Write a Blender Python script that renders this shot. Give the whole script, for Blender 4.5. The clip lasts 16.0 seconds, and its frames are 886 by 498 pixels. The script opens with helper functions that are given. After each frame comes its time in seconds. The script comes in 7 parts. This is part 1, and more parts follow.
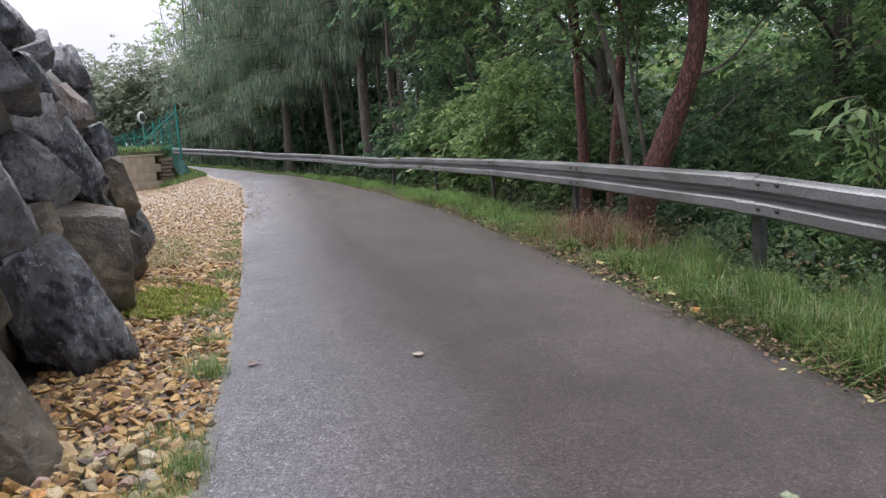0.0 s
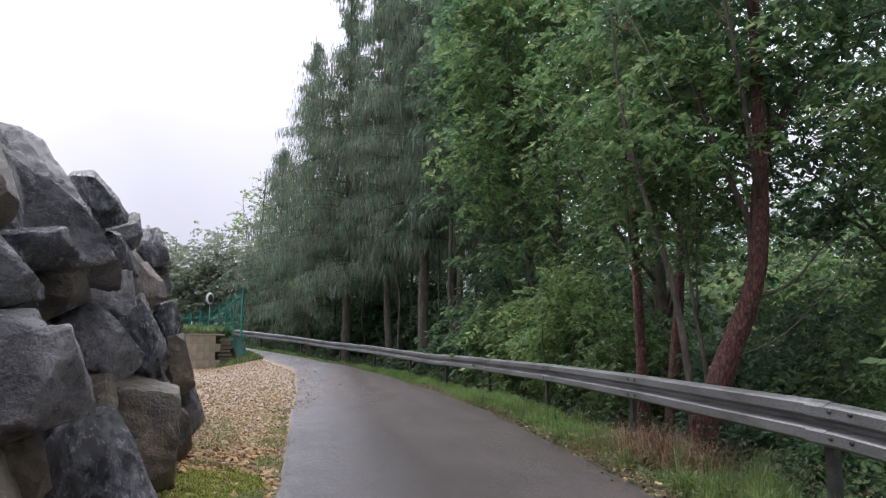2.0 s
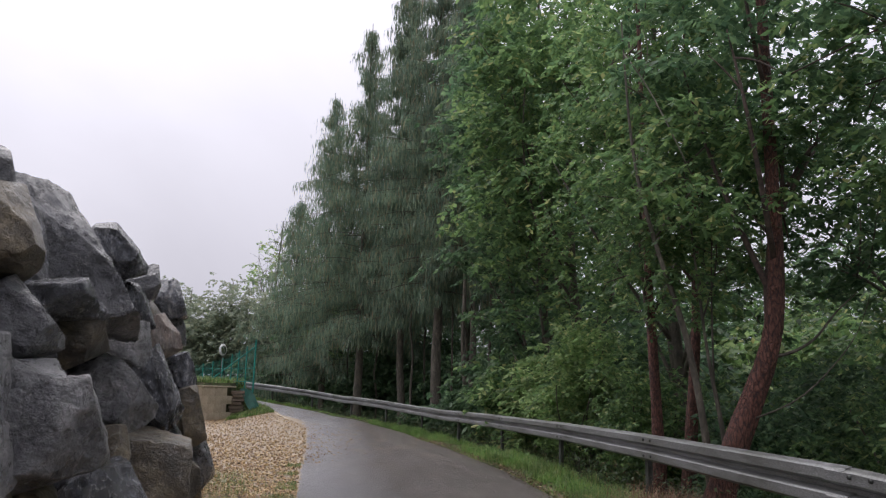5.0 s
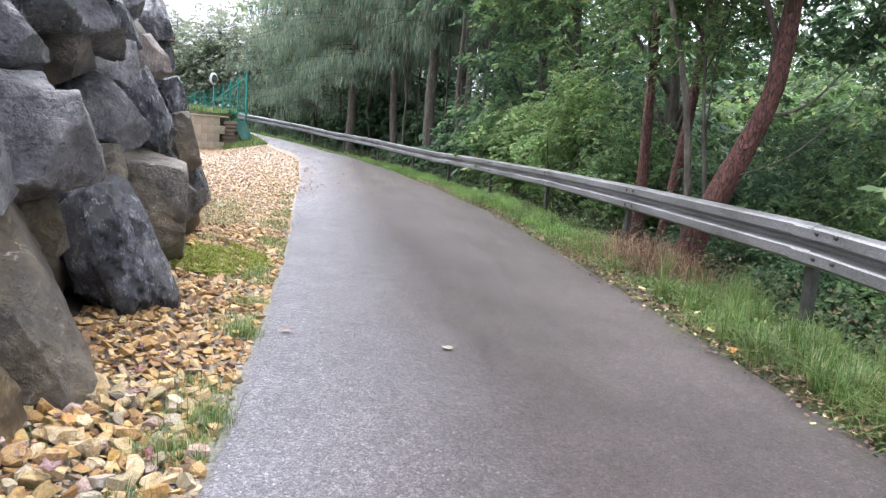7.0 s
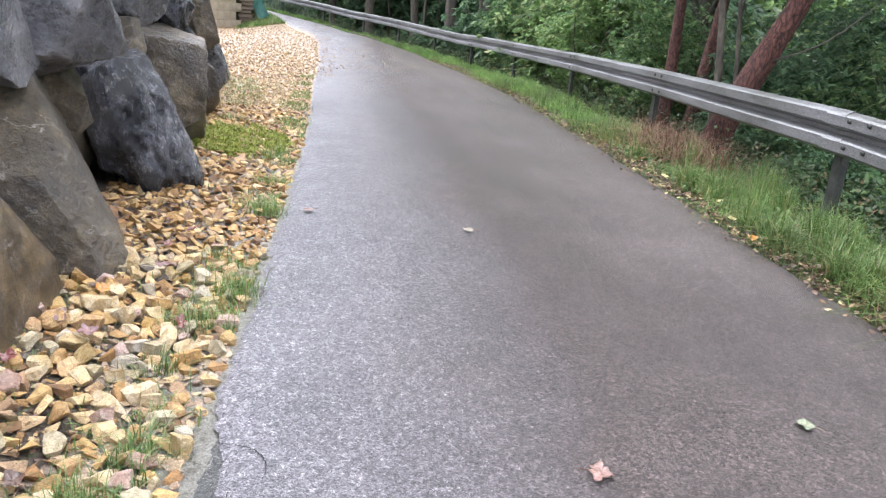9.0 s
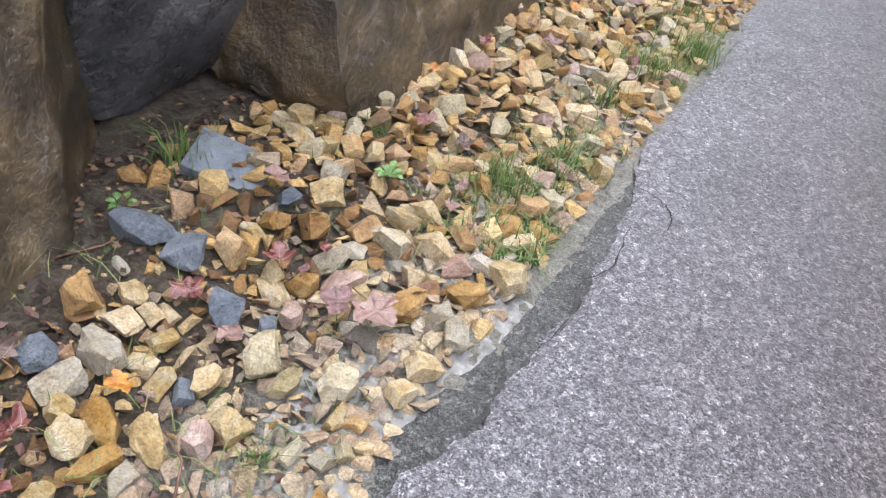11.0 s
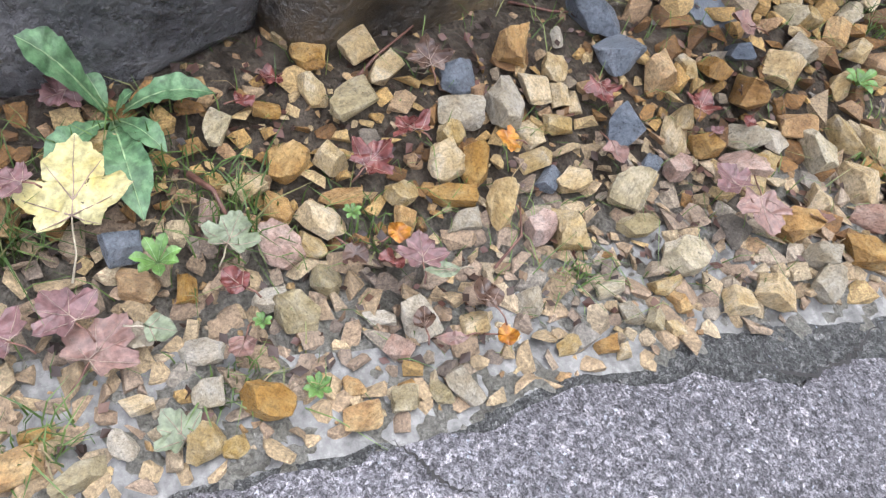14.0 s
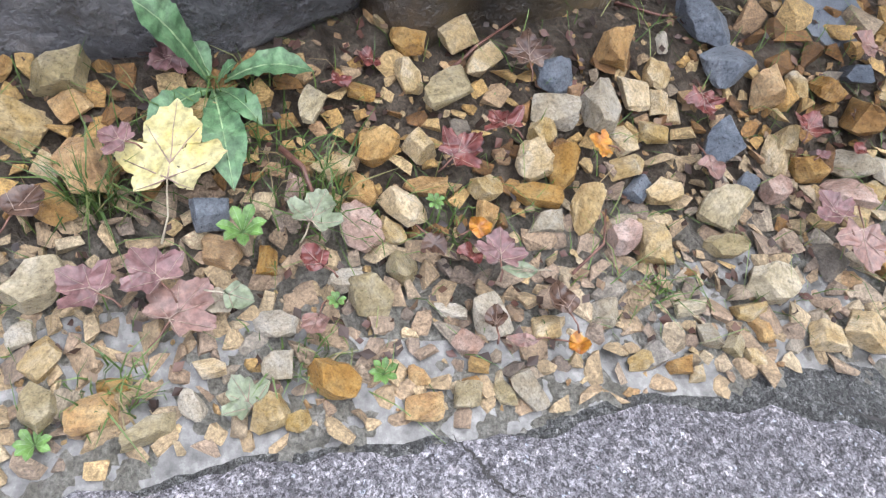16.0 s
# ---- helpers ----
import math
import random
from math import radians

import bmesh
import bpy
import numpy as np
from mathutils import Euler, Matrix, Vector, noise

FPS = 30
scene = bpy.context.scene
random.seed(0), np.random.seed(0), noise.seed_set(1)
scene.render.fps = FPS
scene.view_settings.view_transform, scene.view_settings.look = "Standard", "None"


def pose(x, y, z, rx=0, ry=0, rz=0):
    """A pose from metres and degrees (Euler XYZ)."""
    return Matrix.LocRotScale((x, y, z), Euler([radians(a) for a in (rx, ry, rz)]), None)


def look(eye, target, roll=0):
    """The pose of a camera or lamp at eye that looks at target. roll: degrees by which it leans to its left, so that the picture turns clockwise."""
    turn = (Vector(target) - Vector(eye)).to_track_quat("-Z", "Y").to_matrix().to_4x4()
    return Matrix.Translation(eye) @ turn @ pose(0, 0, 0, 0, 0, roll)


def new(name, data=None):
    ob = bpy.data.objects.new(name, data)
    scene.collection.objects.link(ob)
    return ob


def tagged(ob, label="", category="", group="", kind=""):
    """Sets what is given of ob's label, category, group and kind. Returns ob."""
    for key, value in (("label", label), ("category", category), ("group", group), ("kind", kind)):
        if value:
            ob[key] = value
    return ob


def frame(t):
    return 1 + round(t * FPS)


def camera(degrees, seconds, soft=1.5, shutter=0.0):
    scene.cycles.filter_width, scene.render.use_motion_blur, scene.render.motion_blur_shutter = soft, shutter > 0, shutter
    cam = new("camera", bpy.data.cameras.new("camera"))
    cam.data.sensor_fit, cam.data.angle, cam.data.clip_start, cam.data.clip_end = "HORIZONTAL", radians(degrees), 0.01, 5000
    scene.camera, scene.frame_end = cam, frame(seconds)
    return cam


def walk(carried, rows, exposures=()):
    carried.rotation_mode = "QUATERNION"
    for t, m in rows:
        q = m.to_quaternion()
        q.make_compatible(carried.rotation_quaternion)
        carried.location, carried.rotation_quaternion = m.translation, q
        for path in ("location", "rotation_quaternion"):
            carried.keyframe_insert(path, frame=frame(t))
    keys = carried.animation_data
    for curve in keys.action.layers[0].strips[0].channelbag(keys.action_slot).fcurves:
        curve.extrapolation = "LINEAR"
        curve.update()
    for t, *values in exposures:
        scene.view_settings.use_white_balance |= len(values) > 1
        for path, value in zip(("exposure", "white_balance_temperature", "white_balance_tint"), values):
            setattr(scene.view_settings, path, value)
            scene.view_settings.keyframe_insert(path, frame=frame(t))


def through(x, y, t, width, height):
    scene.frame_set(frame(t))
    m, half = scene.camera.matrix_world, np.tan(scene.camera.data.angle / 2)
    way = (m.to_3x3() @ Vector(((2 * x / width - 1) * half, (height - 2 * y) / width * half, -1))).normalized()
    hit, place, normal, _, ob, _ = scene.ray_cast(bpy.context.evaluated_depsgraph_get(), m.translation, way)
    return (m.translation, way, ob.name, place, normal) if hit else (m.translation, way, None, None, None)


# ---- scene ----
cam = camera(62.2, 16.0, soft=1.25)
PATH = [
    (0, (0.032, 0.033, 1.266), (0.452, 1.966, 0.972), -4.1),
    (0.5, (0.043, 0.027, 1.265), (0.455, 1.968, 1.011), -3.0),
    (1, (0.043, 0.021, 1.269), (0.417, 1.979, 1.114), -2.2),
    (1.5, (0.031, 0.047, 1.271), (0.359, 2.019, 1.314), -0.7),
    (2, (0.021, 0.04, 1.271), (0.318, 2.003, 1.518), 0.1),
    (2.5, (0.017, 0.017, 1.269), (0.301, 1.963, 1.633), 0.3),
    (3, (0.017, 0.017, 1.274), (0.293, 1.947, 1.722), 0.3),
    (3.2, (0.026, 0.008, 1.271), (0.299, 1.936, 1.727), 0.4),
    (5.3, (0.007, -0.008, 1.276), (0.26, 1.944, 1.63), 1.2),
    (5.5, (0.014, -0.008, 1.273), (0.271, 1.96, 1.52), 1.5),
    (6, (0.023, 0.003, 1.256), (0.301, 1.983, 1.208), 2.5),
    (6.5, (0.015, 0.007, 1.246), (0.308, 1.975, 1.047), 3.6),
    (7, (0.008, 0.007, 1.246), (0.315, 1.961, 0.952), 4.4),
    (7.5, (0.006, 0.004, 1.24), (0.33, 1.943, 0.873), 4.9),
    (8, (0.007, 0.005, 1.237), (0.34, 1.924, 0.782), 5.3),
    (8.5, (0.009, -0.005, 1.234), (0.331, 1.886, 0.666), 5.7),
    (8.6, (0.012, -0.006, 1.234), (0.323, 1.885, 0.661), 6.0),
    (8.7, (0.009, -0.004, 1.231), (0.313, 1.887, 0.655), 5.8),
    (10.8, (-0.083, -0.018, 1.102), (-0.556, 1.555, -0.038), 11.7),
    (11, (-0.085, -0.018, 1.091), (-0.682, 1.429, -0.154), 12.7),
    (11.5, (-0.101, -0.031, 1.071), (-0.755, 1.322, -0.248), 13.5),
    (12, (-0.11, -0.037, 1.068), (-0.762, 1.275, -0.293), 13.8),
    (12.5, (-0.126, -0.04, 1.058), (-0.757, 1.192, -0.385), 17.8),
    (13, (-0.148, -0.064, 1.019), (-0.906, 0.925, -0.545), 20.0),
    (13.5, (-0.151, -0.066, 1.01), (-1.017, 0.696, -0.624), 21.5),
    (14, (-0.146, -0.069, 1.005), (-1.005, 0.606, -0.67), 22.4),
    (14.5, (-0.15, -0.065, 0.999), (-1.006, 0.577, -0.691), 21.8),
    (15, (-0.156, -0.065, 0.999), (-1.01, 0.55, -0.702), 23.3),
    (15.5, (-0.158, -0.068, 1.0), (-1.02, 0.511, -0.709), 23.1),
    (16, (-0.162, -0.077, 0.999), (-1.044, 0.413, -0.728), 20.9),
]

EXPOSURES = [(0.0, 0.22, 6600, 12), (1.0, 0.16, 6580, 12), (2.0, -0.08, 6560, 12), (3.2, -0.46, 6560, 13), (5.3, -0.34, 6900, 12), (6.0, 0.04, 7000, 12), (6.5, 0.45, 6800, 11), (7.0, 1.02, 6430, 11), (8.5, 1.12, 6400, 10),
             (11.0, 0.66, 6450, 10), (16.0, 0.5, 6350, 10)]
walk(cam, [(t, look(eye, target, roll)) for t, eye, target, roll in PATH], EXPOSURES)

# ---- sky and light: a bright overcast day ----
SUN_EL, SUN_AZ = 64.0, 335.0
world = bpy.data.worlds.new("overcast_sky")
scene.world = world
world.use_nodes = True
wn, wl = world.node_tree.nodes, world.node_tree.links
wn.clear()
w_out = wn.new("ShaderNodeOutputWorld")
w_bg = wn.new("ShaderNodeBackground")
w_sky = wn.new("ShaderNodeTexSky")
w_sky.sky_type = "NISHITA"
w_sky.sun_disc = False
w_sky.sun_elevation, w_sky.sun_rotation = radians(SUN_EL), radians(SUN_AZ)
w_sky.air_density, w_sky.dust_density, w_sky.ozone_density = 1.0, 6.0, 1.0
w_hsv = wn.new("ShaderNodeHueSaturation")
w_hsv.inputs["Saturation"].default_value = 0.15
w_co = wn.new("ShaderNodeTexCoord")
w_noise = wn.new("ShaderNodeTexNoise")
w_noise.inputs["Scale"].default_value = 2.4
w_noise.inputs["Detail"].default_value = 6.0
w_noise.inputs["Distortion"].default_value = 0.5
w_ramp = wn.new("ShaderNodeMapRange")
w_ramp.inputs["From Min"].default_value, w_ramp.inputs["From Max"].default_value = 0.3, 0.7
w_ramp.inputs["To Min"].default_value, w_ramp.inputs["To Max"].default_value = 0.9, 1.08
w_sep = wn.new("ShaderNodeSeparateXYZ")
w_high = wn.new("ShaderNodeMapRange")
w_high.inputs["To Min"].default_value, w_high.inputs["To Max"].default_value = 1.2, 3.9
w_cloud = wn.new("ShaderNodeMix")
w_cloud.data_type = "RGBA"
w_cloud.inputs["Factor"].default_value = 0.9
w_cloud.inputs["B"].default_value = (4.5, 4.6, 5.5, 1.0)
w_mul = wn.new("ShaderNodeMix")
w_mul.data_type, w_mul.blend_type = "RGBA", "MULTIPLY"
w_mul.inputs["Factor"].default_value = 1.0
w_mul2 = wn.new("ShaderNodeMix")
w_mul2.data_type, w_mul2.blend_type = "RGBA", "MULTIPLY"
w_mul2.inputs["Factor"].default_value = 1.0
wl.new(w_sky.outputs["Color"], w_hsv.inputs["Color"])
wl.new(w_hsv.outputs["Color"], w_cloud.inputs["A"])
wl.new(w_co.outputs["Generated"], w_noise.inputs["Vector"])
wl.new(w_co.outputs["Generated"], w_sep.inputs["Vector"])
w_pow = wn.new("ShaderNodeMath")
w_pow.operation = "POWER"
w_pow.use_clamp = True
w_pow.inputs[1].default_value = 1.7
w_max = wn.new("ShaderNodeMath")
w_max.operation = "MAXIMUM"
w_max.inputs[1].default_value = 0.0
wl.new(w_sep.outputs["Z"], w_max.inputs[0])
wl.new(w_max.outputs["Value"], w_pow.inputs[0])
wl.new(w_pow.outputs["Value"], w_high.inputs["Value"])
wl.new(w_noise.outputs["Fac"], w_ramp.inputs["Value"])
wl.new(w_cloud.outputs["Result"], w_mul.inputs["A"])
wl.new(w_ramp.outputs["Result"], w_mul.inputs["B"])
wl.new(w_mul.outputs["Result"], w_mul2.inputs["A"])
wl.new(w_high.outputs["Result"], w_mul2.inputs["B"])
wl.new(w_mul2.outputs["Result"], w_bg.inputs["Color"])
w_bg.inputs["Strength"].default_value = 0.15
wl.new(w_bg.outputs["Background"], w_out.inputs["Surface"])

sun_data = bpy.data.lights.new("sun", "SUN")
sun_data.energy, sun_data.angle, sun_data.color = 1.5, radians(70), (1.0, 0.98, 0.95)
sun = new("sun", sun_data)
to_sun = Vector((math.sin(radians(SUN_AZ)) * math.cos(radians(SUN_EL)), math.cos(radians(SUN_AZ)) * math.cos(radians(SUN_EL)), math.sin(radians(SUN_EL))))
sun.matrix_world = look(to_sun * 40, (0, 0, 0))


# ---- materials ----
def ramp_node(nt, stops):
    r = nt.nodes.new("ShaderNodeValToRGB")
    els = r.color_ramp.elements
    while len(els) < len(stops):
        els.new(0.5)
    for e, (pos, col) in zip(els, stops):
        e.position, e.color = pos, (*col, 1.0)
    return r


def base_mat(name, rough=0.6, metal=0.0, spec=0.5):
    m = bpy.data.materials.new(name)
    m.use_nodes = True
    b = m.node_tree.nodes["Principled BSDF"]
    b.inputs["Roughness"].default_value = rough
    b.inputs["Metallic"].default_value = metal
    b.inputs["Specular IOR Level"].default_value = spec
    return m, m.node_tree, b


def coords(nt, scale=(1, 1, 1), world_space=False):
    mp = nt.nodes.new("ShaderNodeMapping")
    mp.inputs["Scale"].default_value = scale
    if world_space:
        g = nt.nodes.new("ShaderNodeNewGeometry")
        nt.links.new(g.outputs["Position"], mp.inputs["Vector"])
    else:
        c = nt.nodes.new("ShaderNodeTexCoord")
        nt.links.new(c.outputs["Object"], mp.inputs["Vector"])
    return mp.outputs["Vector"]


def noise_node(nt, vec, scale, detail=4.0, rough=0.6, distort=0.0):
    n = nt.nodes.new("ShaderNodeTexNoise")
    n.inputs["Scale"].default_value = scale
    n.inputs["Detail"].default_value = detail
    n.inputs["Roughness"].default_value = rough
    n.inputs["Distortion"].default_value = distort
    nt.links.new(vec, n.inputs["Vector"])
    return n.outputs["Fac"]


def noise_colour(nt, vec, scale):
    n = nt.nodes.new("ShaderNodeTexNoise")
    n.inputs["Scale"].default_value = scale
    n.inputs["Detail"].default_value = 2.0
    nt.links.new(vec, n.inputs["Vector"])
    return n.outputs["Color"]


def mix_rgb(nt, mode, fac, a, b):
    n = nt.nodes.new("ShaderNodeMix")
    n.data_type, n.blend_type = "RGBA", mode
    for key, v in (("Factor", fac), ("A", a), ("B", b)):
        if isinstance(v, bpy.types.NodeSocket):
            nt.links.new(v, n.inputs[key])
        elif key == "Factor":
            n.inputs[key].default_value = v
        else:
            n.inputs[key].default_value = (*v, 1.0) if len(v) == 3 else v
    return n.outputs["Result"]


def map_range(nt, v, a, b, c, d):
    n = nt.nodes.new("ShaderNodeMapRange")
    for key, val in (("From Min", a), ("From Max", b), ("To Min", c), ("To Max", d)):
        n.inputs[key].default_value = val
    nt.links.new(v, n.inputs["Value"])
    return n.outputs["Result"]


def bump(nt, bsdf, height, strength, distance, normal=None):
    n = nt.nodes.new("ShaderNodeBump")
    n.inputs["Strength"].default_value, n.inputs["Distance"].default_value = strength, distance
    nt.links.new(height, n.inputs["Height"])
    if normal is not None:
        nt.links.new(normal, n.inputs["Normal"])
    nt.links.new(n.outputs["Normal"], bsdf.inputs["Normal"])
    return n.outputs["Normal"]


def mottled(name, stops, scale=3.0, rough=(0.4, 0.7), bump_scale=30.0, bump_d=0.004, detail=8.0, distort=0.6, stretch=(1, 1, 1), island=0.0, obj_var=0.0, spec=0.5, metal=0.0, world_space=False):
    """Noise-driven colours at two scales, with roughness variation and fine relief."""
    m, nt, b = base_mat(name, 0.5, metal, spec)
    vec = coords(nt, stretch, world_space)
    big = noise_node(nt, vec, scale, detail, 0.62, distort)
    col = ramp_node(nt, stops)
    nt.links.new(big, col.inputs["Fac"])
    fine = noise_node(nt, vec, bump_scale, 6.0, 0.65)
    colour = mix_rgb(nt, "OVERLAY", 0.7, col.outputs["Color"], map_range(nt, fine, 0.3, 0.7, 0.12, 0.88))
    for on, node, out in ((island, "ShaderNodeNewGeometry", "Random Per Island"), (obj_var, "ShaderNodeObjectInfo", "Random")):
        if on:
            g = nt.nodes.new(node)
            h = nt.nodes.new("ShaderNodeHueSaturation")
            nt.links.new(map_range(nt, g.outputs[out], 0, 1, 1 - on, 1 + on), h.inputs["Value"])
            nt.links.new(colour, h.inputs["Color"])
            colour = h.outputs["Color"]
    nt.links.new(colour, b.inputs["Base Color"])
    nt.links.new(map_range(nt, fine, 0.3, 0.7, rough[0], rough[1]), b.inputs["Roughness"])
    bump(nt, b, fine, 0.7, bump_d)
    return m


def leaf_mat(name, stops, rough=0.4, through=0.62):
    """Thin leaf: coloured per leaf, glossy when wet, lets light through."""
    m, nt, b = base_mat(name, rough)
    g = nt.nodes.new("ShaderNodeNewGeometry")
    r = ramp_node(nt, stops)
    nt.links.new(g.outputs["Random Per Island"], r.inputs["Fac"])
    vec = coords(nt, (1, 1, 1), True)
    big = noise_node(nt, vec, 0.9, 3.0)
    col = mix_rgb(nt, "MULTIPLY", 1.0, r.outputs["Color"], map_range(nt, big, 0.3, 0.7, 0.6, 1.25))
    nt.links.new(col, b.inputs["Base Color"])
    tr = nt.nodes.new("ShaderNodeBsdfTranslucent")
    nt.links.new(col, tr.inputs["Color"])
    mx = nt.nodes.new("ShaderNodeMixShader")
    mx.inputs["Fac"].default_value = through
    nt.links.new(b.outputs["BSDF"], mx.inputs[1])
    nt.links.new(tr.outputs["BSDF"], mx.inputs[2])
    nt.links.new(mx.outputs["Shader"], nt.nodes["Material Output"].inputs["Surface"])
    return m


def asphalt_mat(name, tone, spec_white, wet, spec=0.6):
    """Wet, open-grained asphalt: dark binder, worn stone chips of several sizes, a film of water and a painted sky
    sheen on the left side.
    """
    m, nt, b = base_mat(name, 0.35, 0.0, spec)
    vec = coords(nt, (1, 1, 1), True)
    warp3 = mix_rgb(nt, "ADD", 0.010, vec, noise_colour(nt, vec, 90.0))
    fields = []
    for scale in (230.0, 80.0):
        v = nt.nodes.new("ShaderNodeTexVoronoi")
        v.inputs["Scale"].default_value = scale
        nt.links.new(warp3, v.inputs["Vector"])
        sep = nt.nodes.new("ShaderNodeSeparateColor")
        nt.links.new(v.outputs["Color"], sep.inputs["Color"])
        fields.append((v, sep))
    (v, chips), (v2, sep2) = fields
    r = ramp_node(nt, [(0.0, [c * 0.5 for c in tone]), (0.45, tone), (0.85, [c * 1.4 for c in tone]), (0.985, [c * 2.0 for c in tone]), (1.0, [spec_white] * 3)])
    nt.links.new(chips.outputs["Red"], r.inputs["Fac"])
    grain = noise_node(nt, vec, 420.0, 3.0, 0.7)
    worm = noise_node(nt, vec, 170.0, 2.0, 0.5, 1.6)
    blot = noise_node(nt, vec, 0.55, 4.0, 0.5, 0.2)
    cloud = noise_node(nt, vec, 2.6, 7.0, 0.72, 0.3)
    streak = noise_node(nt, coords(nt, (1.6, 0.16, 1), True), 1.0, 2.0, 0.5, 0.2)
    col = mix_rgb(nt, "MULTIPLY", 1.0, r.outputs["Color"], map_range(nt, blot, 0.3, 0.7, 0.8, 1.15))
    col = mix_rgb(nt, "MULTIPLY", 1.0, col, map_range(nt, cloud, 0.3, 0.7, 0.82, 1.2))
    col = mix_rgb(nt, "MULTIPLY", 1.0, col, map_range(nt, grain, 0.3, 0.7, 0.6, 1.4))
    col = mix_rgb(nt, "MULTIPLY", 1.0, col, map_range(nt, worm, 0.38, 0.52, 0.42, 1.1))
    stone = ramp_node(nt, [(0.0, (0.74, 0.74, 0.74)), (0.4, (1.0, 1.0, 1.0)), (0.8, (1.2, 1.19, 1.18)), (0.95, (1.6, 1.57, 1.54))])
    stone.color_ramp.interpolation = "CONSTANT"
    nt.links.new(sep2.outputs["Green"], stone.inputs["Fac"])
    col = mix_rgb(nt, "MULTIPLY", 1.0, col, stone.outputs["Color"])
    # sky sheen painted blue-grey at left, browner beyond; dry also thins the water coat
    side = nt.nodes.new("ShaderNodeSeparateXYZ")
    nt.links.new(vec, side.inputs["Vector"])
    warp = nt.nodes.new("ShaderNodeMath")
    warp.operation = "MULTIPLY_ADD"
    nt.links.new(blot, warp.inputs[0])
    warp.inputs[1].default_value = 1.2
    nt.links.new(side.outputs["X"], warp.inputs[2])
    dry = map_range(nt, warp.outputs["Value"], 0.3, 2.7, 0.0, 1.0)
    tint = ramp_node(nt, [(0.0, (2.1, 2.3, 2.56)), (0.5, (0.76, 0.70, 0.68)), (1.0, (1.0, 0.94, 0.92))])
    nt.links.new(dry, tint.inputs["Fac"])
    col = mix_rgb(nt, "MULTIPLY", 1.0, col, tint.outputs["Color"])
    # tan silt washed across the lane from the yard
    far = nt.nodes.new("ShaderNodeMath")
    far.operation = "MULTIPLY"
    nt.links.new(map_range(nt, side.outputs["Y"], 11.0, 19.0, 0.0, 1.0), far.inputs[0])
    nt.links.new(map_range(nt, noise_node(nt, coords(nt, (0.9, 0.3, 1), True), 2.2, 6.0, 0.65, 0.6), 0.5, 0.68, 0.0, 0.75), far.inputs[1])
    col = mix_rgb(nt, "MIX", far.outputs["Value"], col, (0.26, 0.205, 0.15))
    nt.links.new(map_range(nt, dry, 0.0, 1.0, 0.4, 0.12), b.inputs["Coat Weight"])
    nt.links.new(col, b.inputs["Base Color"])
    nt.links.new(map_range(nt, streak, 0.3, 0.7, wet[0], wet[1]), b.inputs["Roughness"])
    add = nt.nodes.new("ShaderNodeMath")
    add.operation = "MULTIPLY_ADD"
    nt.links.new(v.outputs["Distance"], add.inputs[0])
    add.inputs[1].default_value = -0.7
    nt.links.new(map_range(nt, worm, 0.3, 0.65, 0.0, 1.6), add.inputs[2])
    add2 = nt.nodes.new("ShaderNodeMath")
    add2.operation = "MULTIPLY_ADD"
    nt.links.new(v2.outputs["Distance"], add2.inputs[0])
    add2.inputs[1].default_value = -0.7
    nt.links.new(add.outputs["Value"], add2.inputs[2])
    bump(nt, b, add2.outputs["Value"], 0.9, 0.0045)
    b.inputs["Coat Roughness"].default_value = 0.2
    nt.links.new(b.inputs["Normal"].links[0].from_socket, b.inputs["Coat Normal"])
    return m


def silt_mat(name):
    """Brown soil under the boulders; towards the lane a pale grey skin of washed-out silt lies over it."""
    m, nt, b = base_mat(name, 0.5)
    vec = coords(nt, (1, 1, 1), True)
    big = noise_node(nt, vec, 22.0, 8.0, 0.66, 0.8)
    fine = noise_node(nt, vec, 170.0, 6.0, 0.7, 0.4)
    soil = ramp_node(nt, [(0.3, (0.030, 0.022, 0.015)), (0.46, (0.085, 0.066, 0.047)), (0.6, (0.145, 0.118, 0.088)), (0.78, (0.23, 0.195, 0.15))])
    pale = ramp_node(nt, [(0.3, (0.15, 0.14, 0.11)), (0.5, (0.27, 0.26, 0.22)), (0.7, (0.40, 0.385, 0.34))])
    nt.links.new(big, soil.inputs["Fac"])
    nt.links.new(big, pale.inputs["Fac"])
    side = nt.nodes.new("ShaderNodeSeparateXYZ")
    nt.links.new(vec, side.inputs["Vector"])
    edge = nt.nodes.new("ShaderNodeMath")
    edge.operation = "MULTIPLY_ADD"
    nt.links.new(noise_node(nt, vec, 6.0, 5.0, 0.6), edge.inputs[0])
    edge.inputs[1].default_value = 0.5
    nt.links.new(side.outputs["X"], edge.inputs[2])
    c = mix_rgb(nt, "MIX", map_range(nt, edge.outputs["Value"], -0.52, -0.3, 0.0, 1.0), soil.outputs["Color"], pale.outputs["Color"])
    c = mix_rgb(nt, "OVERLAY", 0.8, c, map_range(nt, fine, 0.3, 0.7, 0.1, 0.9))
    nt.links.new(c, b.inputs["Base Color"])
    nt.links.new(map_range(nt, fine, 0.3, 0.7, 0.3, 0.65), b.inputs["Roughness"])
    hh = nt.nodes.new("ShaderNodeMath")
    hh.operation = "MULTIPLY_ADD"
    nt.links.new(big, hh.inputs[0])
    hh.inputs[1].default_value = 2.0
    nt.links.new(fine, hh.inputs[2])
    bump(nt, b, hh.outputs["Value"], 1.0, 0.016)
    return m


